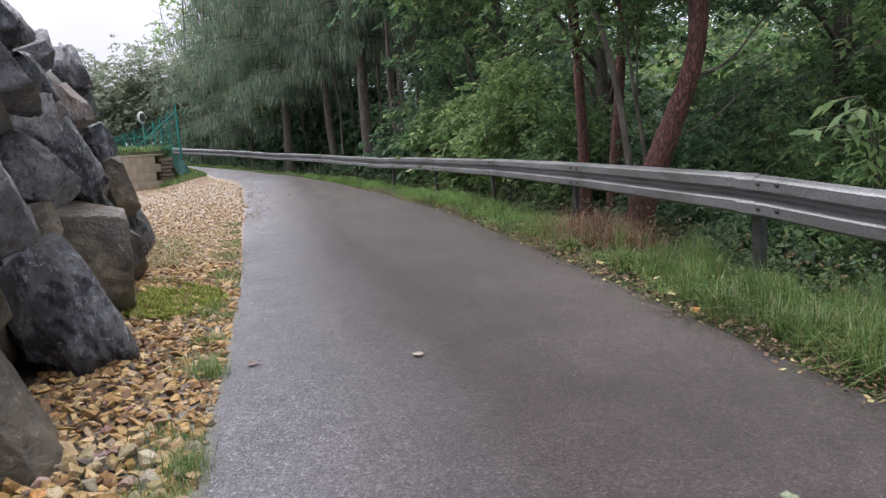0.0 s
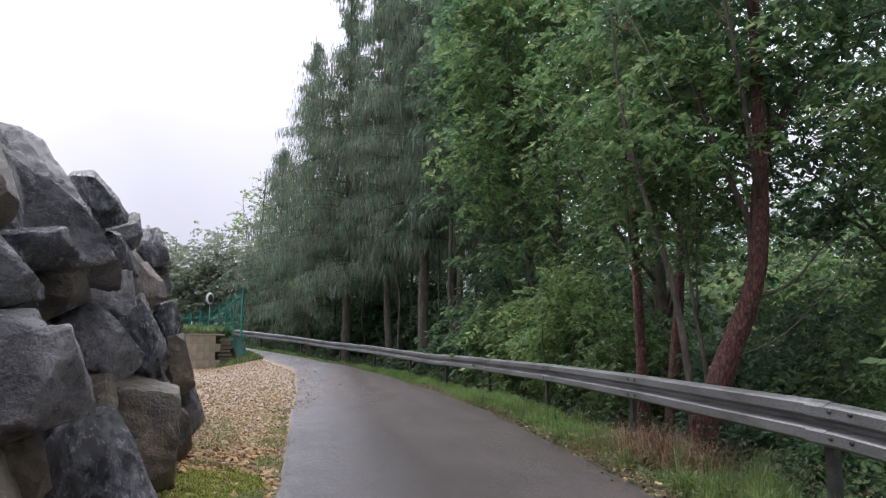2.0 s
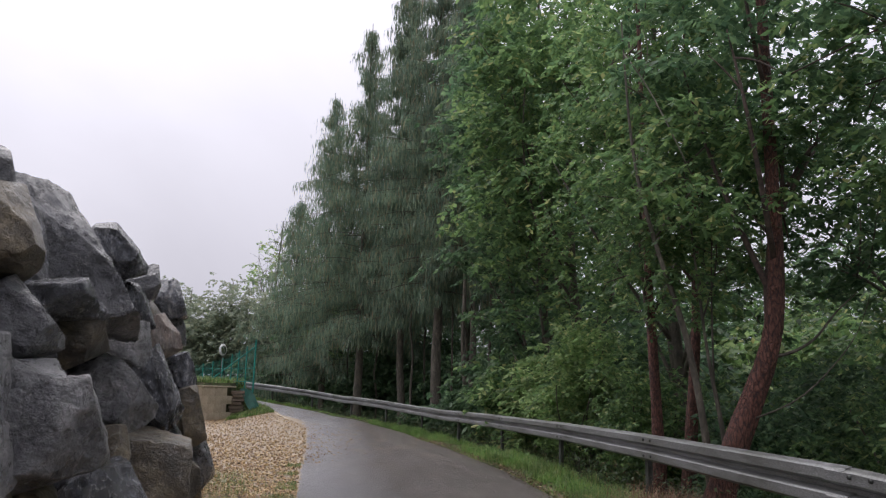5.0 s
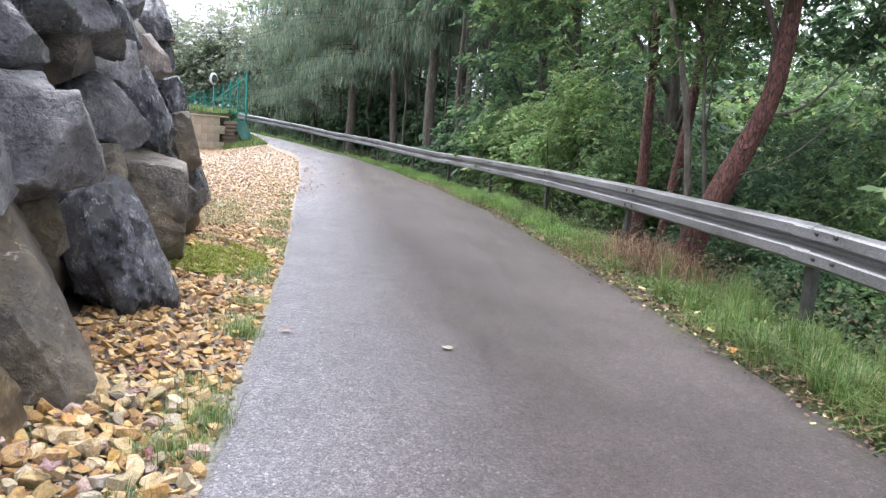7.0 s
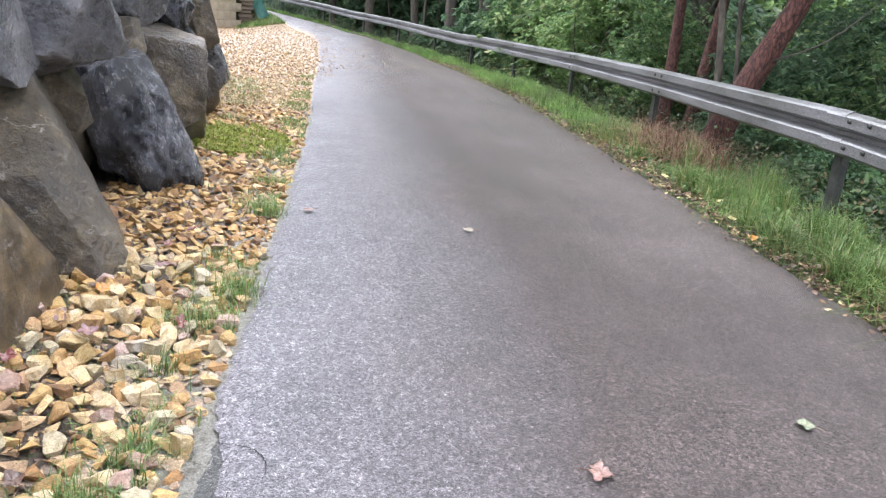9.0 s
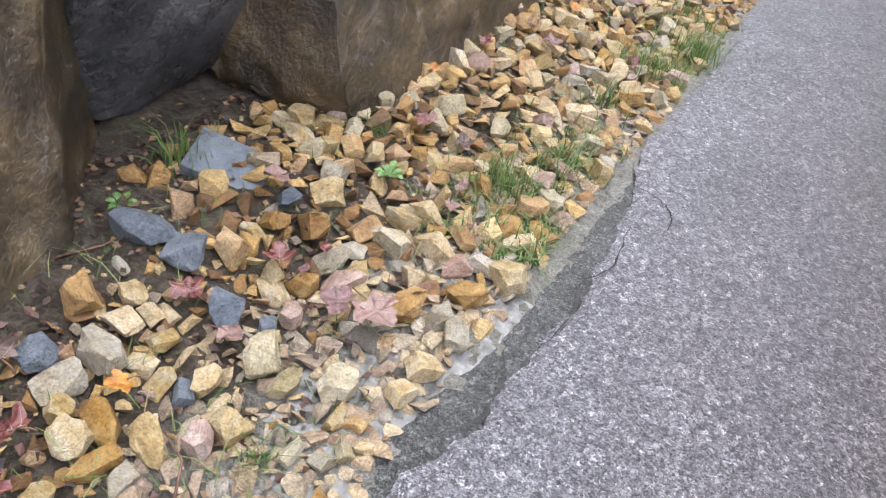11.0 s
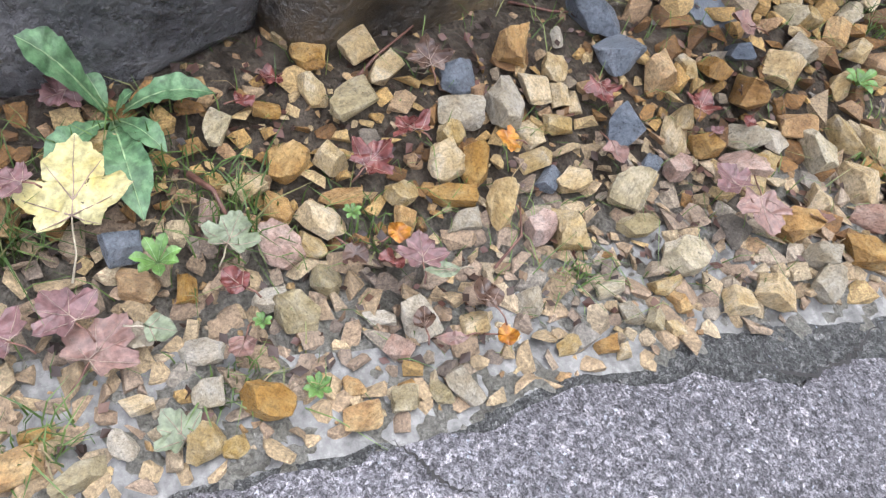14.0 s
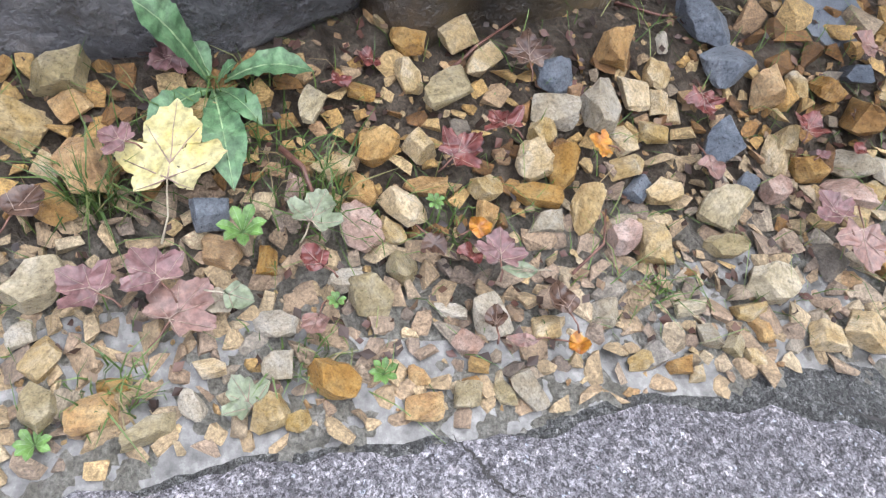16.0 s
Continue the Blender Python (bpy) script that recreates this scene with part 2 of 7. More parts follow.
def rock_mat(name, stops, rough, grain=(1, 1, 1), vein=0.5, scale=2.4, relief=0.05):
    """Quarried stone: blotches, fine grain, pale broken veins."""
    m, nt, b = base_mat(name, 0.4, 0.0, 0.75)
    vec = coords(nt, grain)
    info = nt.nodes.new("ShaderNodeObjectInfo")
    shift = nt.nodes.new("ShaderNodeVectorMath")
    shift.operation = "MULTIPLY_ADD"
    shift.inputs[1].default_value = (37, 37, 37)
    comb = nt.nodes.new("ShaderNodeCombineXYZ")
    for k in "XYZ":
        nt.links.new(info.outputs["Random"], comb.inputs[k])
    nt.links.new(comb.outputs["Vector"], shift.inputs[0])
    nt.links.new(vec, shift.inputs[2])
    vec = shift.outputs["Vector"]
    big = noise_node(nt, vec, scale, 8.0, 0.66, 0.35)
    col = ramp_node(nt, stops)
    nt.links.new(big, col.inputs["Fac"])
    mid = noise_node(nt, vec, 10.0, 7.0, 0.7, 0.1)
    fine = noise_node(nt, vec, 55.0, 6.0, 0.7)
    c = mix_rgb(nt, "OVERLAY", 0.75, col.outputs["Color"], map_range(nt, mid, 0.3, 0.7, 0.08, 0.92))
    c = mix_rgb(nt, "OVERLAY", 0.5, c, map_range(nt, fine, 0.3, 0.7, 0.15, 0.85))
    line = nt.nodes.new("ShaderNodeMath")
    line.operation = "SUBTRACT"
    nt.links.new(noise_node(nt, vec, 3.6, 5.0, 0.6, 0.3), line.inputs[0])
    line.inputs[1].default_value = 0.5
    absn = nt.nodes.new("ShaderNodeMath")
    absn.operation = "ABSOLUTE"
    nt.links.new(line.outputs["Value"], absn.inputs[0])
    v = map_range(nt, absn.outputs["Value"], 0.0, 0.012, vein, 0.0)
    brk = nt.nodes.new("ShaderNodeMath")
    brk.operation = "MULTIPLY"
    nt.links.new(v, brk.inputs[0])
    nt.links.new(map_range(nt, mid, 0.48, 0.62, 0.0, 1.0), brk.inputs[1])
    c = mix_rgb(nt, "MIX", brk.outputs["Value"], c, (0.5, 0.48, 0.45))
    nt.links.new(c, b.inputs["Base Color"])
    nt.links.new(map_range(nt, mid, 0.3, 0.7, rough[0], rough[1]), b.inputs["Roughness"])
    add = nt.nodes.new("ShaderNodeMath")
    add.operation = "MULTIPLY_ADD"
    nt.links.new(fine, add.inputs[0])
    add.inputs[1].default_value = 0.35
    nt.links.new(mid, add.inputs[2])
    bump(nt, b, add.outputs["Value"], 1.0, relief)
    b.inputs["Coat Weight"].default_value, b.inputs["Coat Roughness"].default_value = 0.55, 0.22
    nt.links.new(b.inputs["Normal"].links[0].from_socket, b.inputs["Coat Normal"])
    return m


def stone_mat(name, stops, band=0.5):
    """A single split stone: clean tint, faint strata, wet skin; every piece a little different."""
    m, nt, b = base_mat(name, 0.4)
    info = nt.nodes.new("ShaderNodeObjectInfo")
    vec = coords(nt)
    shift = nt.nodes.new("ShaderNodeVectorMath")
    shift.operation = "ADD"
    comb = nt.nodes.new("ShaderNodeCombineXYZ")
    for k in "XYZ":
        nt.links.new(map_range(nt, info.outputs["Random"], 0, 1, 0, 57), comb.inputs[k])
    nt.links.new(comb.outputs["Vector"], shift.inputs[0])
    nt.links.new(vec, shift.inputs[1])
    vec = shift.outputs["Vector"]
    big = noise_node(nt, vec, 1.6, 6.0, 0.6, 0.5)
    col = ramp_node(nt, stops)
    nt.links.new(big, col.inputs["Fac"])
    strat = nt.nodes.new("ShaderNodeMapping")
    strat.inputs["Scale"].default_value = (1, 1.4, 6)
    nt.links.new(vec, strat.inputs["Vector"])
    lay = noise_node(nt, strat.outputs["Vector"], 2.2, 5.0, 0.65, 0.4)
    fine = noise_node(nt, vec, 16.0, 5.0, 0.7)
    c = mix_rgb(nt, "MULTIPLY", band, col.outputs["Color"], map_range(nt, lay, 0.35, 0.6, 0.5, 1.08))
    c = mix_rgb(nt, "OVERLAY", 0.5, c, map_range(nt, fine, 0.3, 0.7, 0.15, 0.85))
    pit = noise_node(nt, vec, 7.0, 4.0, 0.6, 0.8)
    c = mix_rgb(nt, "MULTIPLY", 0.6, c, map_range(nt, pit, 0.36, 0.5, 0.5, 1.08))
    hsv = nt.nodes.new("ShaderNodeHueSaturation")
    nt.links.new(map_range(nt, info.outputs["Random"], 0, 1, 0.85, 1.28), hsv.inputs["Value"])
    nt.links.new(map_range(nt, info.outputs["Random"], 0, 1, 1.15, 0.85), hsv.inputs["Saturation"])
    nt.links.new(c, hsv.inputs["Color"])
    nt.links.new(hsv.outputs["Color"], b.inputs["Base Color"])
    nt.links.new(map_range(nt, fine, 0.3, 0.7, 0.22, 0.5), b.inputs["Roughness"])
    hh = nt.nodes.new("ShaderNodeMath")
    hh.operation = "MULTIPLY_ADD"
    nt.links.new(noise_node(nt, vec, 6.0, 7.0, 0.75, 0.6), hh.inputs[0])
    hh.inputs[1].default_value = 1.6
    nt.links.new(lay, hh.inputs[2])
    bump(nt, b, hh.outputs["Value"], 0.55, 0.035)
    return m


def gravel_mat(name, per_object, pale):
    """Broken limestone: every piece has its own tint, with strata and wet grain."""
    m, nt, b = base_mat(name, 0.45)
    g = nt.nodes.new("ShaderNodeObjectInfo" if per_object else "ShaderNodeNewGeometry")
    tint = ramp_node(nt, [(0.0, (0.126, 0.066, 0.028)), (0.2, (0.285, 0.150, 0.050)), (0.42, (0.40, 0.245, 0.082)), (0.62, (0.49, 0.325, 0.125)), (0.76, (0.53, 0.395, 0.200)), (0.86, (0.360, 0.216, 0.112)), (0.96, (0.360, 0.266, 0.154)), (1.0, (0.180, 0.158, 0.126))])
    nt.links.new(g.outputs["Random" if per_object else "Random Per Island"], tint.inputs["Fac"])
    vec = coords(nt)
    big = noise_node(nt, vec, 16.0 if not per_object else 3.0, 6.0, 0.65, 0.4)
    band = noise_node(nt, coords(nt, (1, 1, 7)), 6.0 if per_object else 40.0, 5.0, 0.7, 0.6)
    fine = noise_node(nt, vec, 210.0 if not per_object else 14.0, 6.0, 0.75)
    c = mix_rgb(nt, "MIX", pale, tint.outputs["Color"], (0.44, 0.42, 0.37))
    c = mix_rgb(nt, "MULTIPLY", 1.0, c, map_range(nt, big, 0.3, 0.7, 0.6, 1.3))
    c = mix_rgb(nt, "OVERLAY", 0.8, c, map_range(nt, fine, 0.3, 0.7, 0.1, 0.9))
    c = mix_rgb(nt, "MULTIPLY", 0.8, c, map_range(nt, band, 0.35, 0.6, 0.55, 1.1))
    nt.links.new(c, b.inputs["Base Color"])
    nt.links.new(map_range(nt, fine, 0.3, 0.7, 0.35, 0.7), b.inputs["Roughness"])
    hh = nt.nodes.new("ShaderNodeMath")
    hh.operation = "MULTIPLY_ADD"
    nt.links.new(fine, hh.inputs[0])
    hh.inputs[1].default_value = 0.6
    nt.links.new(band, hh.inputs[2])
    bump(nt, b, hh.outputs["Value"], 0.9, 0.006)
    return m


def bark_mat(name, stops):
    """Flaking plates with deep fissures, drawn out along the trunk."""
    m, nt, b = base_mat(name, 0.7)
    vec = coords(nt, (1, 1, 0.36))
    warp = noise_node(nt, vec, 9.0, 4.0)
    off = mix_rgb(nt, "ADD", 0.12, vec, warp)
    v = nt.nodes.new("ShaderNodeTexVoronoi")
    v.feature = "DISTANCE_TO_EDGE"
    v.inputs["Scale"].default_value = 26.0
    nt.links.new(off, v.inputs["Vector"])
    fine = noise_node(nt, vec, 40.0, 6.0, 0.7)
    h = nt.nodes.new("ShaderNodeMath")
    h.operation = "MULTIPLY_ADD"
    nt.links.new(map_range(nt, v.outputs["Distance"], 0.0, 0.22, 0.08, 0.74), h.inputs[0])
    h.inputs[1].default_value = 0.8
    nt.links.new(map_range(nt, fine, 0.3, 0.7, -0.15, 0.5), h.inputs[2])
    r = ramp_node(nt, stops)
    nt.links.new(h.outputs["Value"], r.inputs["Fac"])
    big = noise_node(nt, coords(nt), 1.6, 4.0)
    nt.links.new(mix_rgb(nt, "MULTIPLY", 1.0, r.outputs["Color"], map_range(nt, big, 0.3, 0.7, 0.55, 1.3)), b.inputs["Base Color"])
    bump(nt, b, h.outputs["Value"], 1.0, 0.02)
    return m


M = {}
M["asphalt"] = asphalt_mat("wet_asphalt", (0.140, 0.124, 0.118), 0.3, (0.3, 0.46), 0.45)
M["asphalt_edge"] = asphalt_mat("crumbled_asphalt", (0.062, 0.058, 0.050), 0.16, (0.3, 0.6))
M["crack"] = mottled("crack_dirt", [(0.3, (0.008, 0.007, 0.007)), (0.7, (0.02, 0.017, 0.014))], 40, (0.5, 0.8))
M["silt"] = silt_mat("wet_silt")
M["soil"] = mottled("forest_soil", [(0.25, (0.02, 0.022, 0.008)), (0.5, (0.05, 0.06, 0.02)), (0.75, (0.11, 0.09, 0.045))], 1.5, (0.7, 0.95), 25, 0.03, world_space=True)
M["yard"] = mottled("yellow_gravel_bed", [(0.25, (0.156, 0.111, 0.067)), (0.5, (0.313, 0.246, 0.170)), (0.75, (0.438, 0.371, 0.295))], 9, (0.4, 0.7), 28, 0.03, world_space=True)
M["moss"] = mottled("moss", [(0.3, (0.124, 0.145, 0.020)), (0.6, (0.225, 0.259, 0.035)), (0.8, (0.338, 0.331, 0.072))], 12, (0.7, 0.95), 120, 0.01, world_space=True)
M["rock_grey"] = rock_mat("wet_grey_rock", [(0.34, (0.022, 0.023, 0.026)), (0.46, (0.055, 0.056, 0.061)), (0.56, (0.105, 0.105, 0.108)), (0.68, (0.24, 0.232, 0.225))], (0.18, 0.42))
M["rock_dark"] = rock_mat("wet_slate_rock", [(0.34, (0.008, 0.010, 0.013)), (0.46, (0.026, 0.029, 0.035)), (0.57, (0.075, 0.080, 0.092)), (0.68, (0.30, 0.29, 0.28))], (0.1, 0.36), (1.8, 1.8, 1.0), 0.9)
M["rock_brown"] = rock_mat("ochre_brown_rock", [(0.34, (0.024, 0.017, 0.008)), (0.46, (0.054, 0.040, 0.020)), (0.57, (0.100, 0.077, 0.042)), (0.68, (0.184, 0.148, 0.092))], (0.25, 0.5))
M["rock_wet"] = rock_mat("dark_wet_brown_rock", [(0.34, (0.012, 0.007, 0.002)), (0.46, (0.045, 0.028, 0.010)), (0.57, (0.098, 0.064, 0.025)), (0.68, (0.19, 0.135, 0.065))], (0.3, 0.55), (1, 1, 1), 0.3, 4.0, 0.022)
M["rock_rust"] = rock_mat("rust_streaked_rock", [(0.3, (0.027, 0.019, 0.013)), (0.45, (0.095, 0.055, 0.034)), (0.58, (0.17, 0.125, 0.095)), (0.72, (0.30, 0.285, 0.265))], (0.28, 0.6), (1, 1, 0.5), 0.6)
M["stone"] = stone_mat("yellow_limestone", [(0.3, (0.308, 0.203, 0.082)), (0.45, (0.442, 0.325, 0.156)), (0.6, (0.509, 0.407, 0.243)), (0.75, (0.535, 0.482, 0.369))], 0.35)
M["stones"] = gravel_mat("limestone_gravel", False, 0.0)
M["chips"] = gravel_mat("limestone_grit", False, 0.12)
M["yard_stones"] = gravel_mat("yard_limestone", False, 0.12)
M["coated"] = gravel_mat("silt_coated_limestone", False, 0.34)
M["stone_ochre"] = stone_mat("ochre_limestone", [(0.3, (0.249, 0.134, 0.048)), (0.48, (0.395, 0.236, 0.089)), (0.65, (0.497, 0.340, 0.153)), (0.8, (0.541, 0.429, 0.257))], 0.5)
M["stone_cream"] = stone_mat("cream_limestone", [(0.3, (0.301, 0.246, 0.160)), (0.5, (0.395, 0.347, 0.256)), (0.75, (0.441, 0.417, 0.358))], 0.4)
M["stone_pink"] = stone_mat("pinkish_limestone", [(0.3, (0.270, 0.151, 0.109)), (0.5, (0.412, 0.280, 0.219)), (0.75, (0.511, 0.410, 0.344))])
M["stone_dull"] = stone_mat("mossy_limestone", [(0.3, (0.259, 0.209, 0.109)), (0.5, (0.395, 0.332, 0.201)), (0.75, (0.487, 0.438, 0.327))], 0.5)
M["slate"] = stone_mat("blue_grey_slate", [(0.3, (0.075, 0.088, 0.106)), (0.55, (0.135, 0.156, 0.180)), (0.75, (0.200, 0.218, 0.239))], 0.4)
M["zinc"] = mottled("weathered_zinc", [(0.3, (0.105, 0.105, 0.094)), (0.45, (0.188, 0.192, 0.188)), (0.6, (0.251, 0.254, 0.258)), (0.75, (0.292, 0.296, 0.300))], 2.2, (0.38, 0.58), 110, 0.0003, metal=0.7, stretch=(1, 0.35, 2))
M["zinc_dull"] = mottled("dark_dull_zinc", [(0.3, (0.026, 0.027, 0.023)), (0.5, (0.055, 0.057, 0.051)), (0.75, (0.098, 0.101, 0.094))], 6, (0.45, 0.7), 60, 0.001, metal=0.5)
M["bark_pine"] = bark_mat("red_pine_bark", [(0.0, (0.012, 0.008, 0.007)), (0.25, (0.050, 0.020, 0.015)), (0.6, (0.120, 0.044, 0.030)), (1.0, (0.20, 0.088, 0.062))])
M["bark"] = mottled("grey_brown_bark", [(0.3, (0.035, 0.03, 0.022)), (0.55, (0.09, 0.078, 0.058)), (0.78, (0.17, 0.15, 0.115))], 9, (0.6, 0.9), 30, 0.02, stretch=(1, 1, 0.3))
M["bark_dark"] = mottled("brown_branch_bark", [(0.3, (0.03, 0.02, 0.016)), (0.55, (0.075, 0.05, 0.04)), (0.78, (0.13, 0.095, 0.075))], 9, (0.6, 0.9), 30, 0.01)
# ash, alder and spruce colours lifted, with part of the wood's haze mixed in
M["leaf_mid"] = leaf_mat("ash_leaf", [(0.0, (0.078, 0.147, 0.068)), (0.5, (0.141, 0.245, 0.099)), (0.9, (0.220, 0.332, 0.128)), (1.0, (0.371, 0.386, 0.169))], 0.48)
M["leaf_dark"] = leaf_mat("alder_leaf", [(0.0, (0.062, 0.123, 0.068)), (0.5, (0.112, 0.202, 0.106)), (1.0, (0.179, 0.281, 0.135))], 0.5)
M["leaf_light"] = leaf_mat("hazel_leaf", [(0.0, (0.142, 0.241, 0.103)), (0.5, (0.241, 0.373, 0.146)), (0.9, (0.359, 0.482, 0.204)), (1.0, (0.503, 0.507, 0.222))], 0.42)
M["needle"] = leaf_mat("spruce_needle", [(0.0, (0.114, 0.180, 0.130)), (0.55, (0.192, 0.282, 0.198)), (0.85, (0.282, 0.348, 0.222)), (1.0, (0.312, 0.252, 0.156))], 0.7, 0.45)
# far leaves painted pale grey-green for the haze in front of them
M["leaf_far"] = leaf_mat("hazed_far_leaf", [(0.0, (0.15, 0.20, 0.14)), (0.5, (0.24, 0.29, 0.20)), (1.0, (0.34, 0.36, 0.24))], 0.5, 0.5)
M["undergrowth"] = leaf_mat("bramble_leaf", [(0.0, (0.03, 0.05, 0.025)), (0.45, (0.06, 0.10, 0.045)), (0.8, (0.11, 0.16, 0.06)), (0.93, (0.16, 0.12, 0.06)), (1.0, (0.22, 0.13, 0.07))], 0.45, 0.35)
M["grass"] = leaf_mat("verge_grass", [(0.0, (0.070, 0.125, 0.034)), (0.45, (0.13, 0.225, 0.062)), (0.8, (0.21, 0.315, 0.095)), (0.93, (0.32, 0.33, 0.14)), (1.0, (0.38, 0.29, 0.16))], 0.4, 0.4)
M["grass_fresh"] = leaf_mat("fresh_grass", [(0.0, (0.10, 0.20, 0.05)), (0.5, (0.18, 0.34, 0.09)), (0.85, (0.27, 0.42, 0.12)), (1.0, (0.38, 0.36, 0.16))], 0.4, 0.45)
M["verge_weed"] = leaf_mat("clover_leaf", [(0.0, (0.05, 0.10, 0.03)), (0.6, (0.11, 0.19, 0.06)), (0.9, (0.2, 0.26, 0.09)), (1.0, (0.22, 0.12, 0.06))], 0.5, 0.35)
M["litter"] = leaf_mat("rotting_leaf_crumb", [(0.0, (0.02, 0.012, 0.009)), (0.5, (0.06, 0.035, 0.025)), (0.8, (0.13, 0.06, 0.045)), (1.0, (0.2, 0.14, 0.08))], 0.5, 0.1)
M["dead_fern"] = leaf_mat("dead_fern", [(0.0, (0.09, 0.045, 0.03)), (0.5, (0.2, 0.11, 0.07)), (0.85, (0.32, 0.2, 0.13)), (1.0, (0.4, 0.3, 0.2))], 0.7, 0.2)
M["verge_litter"] = leaf_mat("verge_leaf_crumb", [(0.0, (0.05, 0.03, 0.02)), (0.5, (0.14, 0.08, 0.045)), (0.85, (0.26, 0.17, 0.09)), (1.0, (0.5, 0.42, 0.2))], 0.6, 0.15)
M["grass_dry"] = leaf_mat("withered_stalk", [(0.0, (0.14, 0.07, 0.035)), (0.4, (0.27, 0.16, 0.08)), (0.7, (0.36, 0.28, 0.14)), (1.0, (0.3, 0.33, 0.1))], 0.7, 0.25)
M["milky_water"] = mottled("milky_puddle_water", [(0.3, (0.10, 0.098, 0.088)), (0.5, (0.16, 0.157, 0.145)), (0.7, (0.22, 0.216, 0.20))], 16, (0.16, 0.34), 40, 0.003, world_space=True, spec=0.35)
M["yellow_leaf"] = mottled("pale_yellow_leaf", [(0.3, (0.358, 0.281, 0.066)), (0.5, (0.454, 0.404, 0.187)), (0.75, (0.489, 0.459, 0.264))], 14, (0.35, 0.55), 60, 0.002)
sn = M["yellow_leaf"].node_tree
speck = map_range(sn, noise_node(sn, coords(sn), 75.0, 2.0), 0.70, 0.74, 0.0, 1.0)
yb = sn.nodes["Principled BSDF"]
sn.links.new(mix_rgb(sn, "MIX", speck, yb.inputs["Base Color"].links[0].from_socket, (0.03, 0.02, 0.012)), yb.inputs["Base Color"])
M["pink_leaf"] = mottled("pale_pink_leaf", [(0.3, (0.143, 0.072, 0.056)), (0.5, (0.209, 0.123, 0.100)), (0.75, (0.262, 0.178, 0.148))], 22, (0.3, 0.5), 80, 0.002)
M["maroon_leaf"] = mottled("dull_maroon_leaf", [(0.3, (0.090, 0.042, 0.040)), (0.5, (0.165, 0.088, 0.085)), (0.75, (0.255, 0.156, 0.143))], 22, (0.28, 0.5), 80, 0.002)
M["red_leaf"] = mottled("wet_red_leaf", [(0.3, (0.060, 0.017, 0.015)), (0.5, (0.145, 0.043, 0.036)), (0.75, (0.255, 0.102, 0.076))], 24, (0.2, 0.4), 80, 0.002)
M["orange_leaf"] = mottled("orange_leaf", [(0.3, (0.20, 0.05, 0.012)), (0.5, (0.36, 0.15, 0.018)), (0.75, (0.46, 0.29, 0.05))], 34, (0.3, 0.5), 80, 0.002)
M["brown_leaf"] = mottled("rotting_brown_leaf", [(0.3, (0.035, 0.018, 0.012)), (0.5, (0.08, 0.045, 0.03)), (0.75, (0.15, 0.1, 0.07))], 20, (0.2, 0.45), 80, 0.002)
M["sage_leaf"] = mottled("pale_green_leaf", [(0.3, (0.102, 0.124, 0.067)), (0.5, (0.174, 0.205, 0.125)), (0.75, (0.252, 0.279, 0.197))], 20, (0.35, 0.55), 80, 0.002)
M["leaf_vein"] = mottled("leaf_vein", [(0.3, (0.22, 0.15, 0.12)), (0.7, (0.36, 0.28, 0.22))], 30, (0.4, 0.6), 90, 0.001)
M["dock_leaf"] = mottled("fresh_dock_leaf", [(0.3, (0.050, 0.115, 0.050)), (0.5, (0.095, 0.185, 0.085)), (0.75, (0.16, 0.27, 0.13))], 40, (0.3, 0.5), 60, 0.004)
M["weed_leaf"] = mottled("small_weed_leaf", [(0.3, (0.08, 0.17, 0.04)), (0.6, (0.15, 0.27, 0.07)), (0.8, (0.24, 0.36, 0.1))], 20, (0.35, 0.55), 60, 0.002)
M["dock_rib"] = mottled("pale_leaf_rib", [(0.3, (0.2, 0.3, 0.14)), (0.7, (0.3, 0.4, 0.22))], 20, (0.4, 0.6), 60, 0.001)
M["twig"] = mottled("wet_brown_twig", [(0.3, (0.07, 0.03, 0.022)), (0.7, (0.2, 0.1, 0.07))], 30, (0.35, 0.6), 90, 0.001)
M["tarp"] = mottled("green_tarpaulin", [(0.3, (0.01, 0.06, 0.045)), (0.7, (0.03, 0.12, 0.09))], 5, (0.4, 0.65), 40, 0.01)
M["mirror"] = base_mat("mirror_glass", 0.08, 1.0)[0]
M["mirror"].node_tree.nodes["Principled BSDF"].inputs["Base Color"].default_value = (0.8, 0.82, 0.84, 1)
M["green_paint"] = mottled("green_painted_steel", [(0.3, (0.0, 0.14, 0.11)), (0.7, (0.01, 0.22, 0.17))], 6, (0.35, 0.55), 60, 0.0005)
M["concrete"] = mottled("pale_concrete", [(0.3, (0.42, 0.35, 0.26)), (0.55, (0.55, 0.47, 0.36)), (0.8, (0.64, 0.56, 0.45))], 1.6, (0.7, 0.9), 40, 0.003, obj_var=0.03)
M["timber"] = mottled("weathered_timber", [(0.3, (0.07, 0.05, 0.035)), (0.6, (0.16, 0.125, 0.09)), (0.8, (0.24, 0.2, 0.15))], 5, (0.6, 0.85), 50, 0.004, stretch=(0.3, 0.3, 3))
M["sign_white"] = mottled("white_enamel", [(0.3, (0.7, 0.7, 0.7)), (0.7, (0.8, 0.8, 0.8))], 4, (0.3, 0.5), 40, 0.0005)


# ---- building blocks ----
def bm_mesh(name, bm, material, smooth=False, angle=None):
    me = bpy.data.meshes.new(name)
    bm.to_mesh(me)
    bm.free()
    me.materials.append(material)
    if smooth:
        me.shade_smooth()
        if angle:
            me.set_sharp_from_angle(angle=radians(angle))
    return me


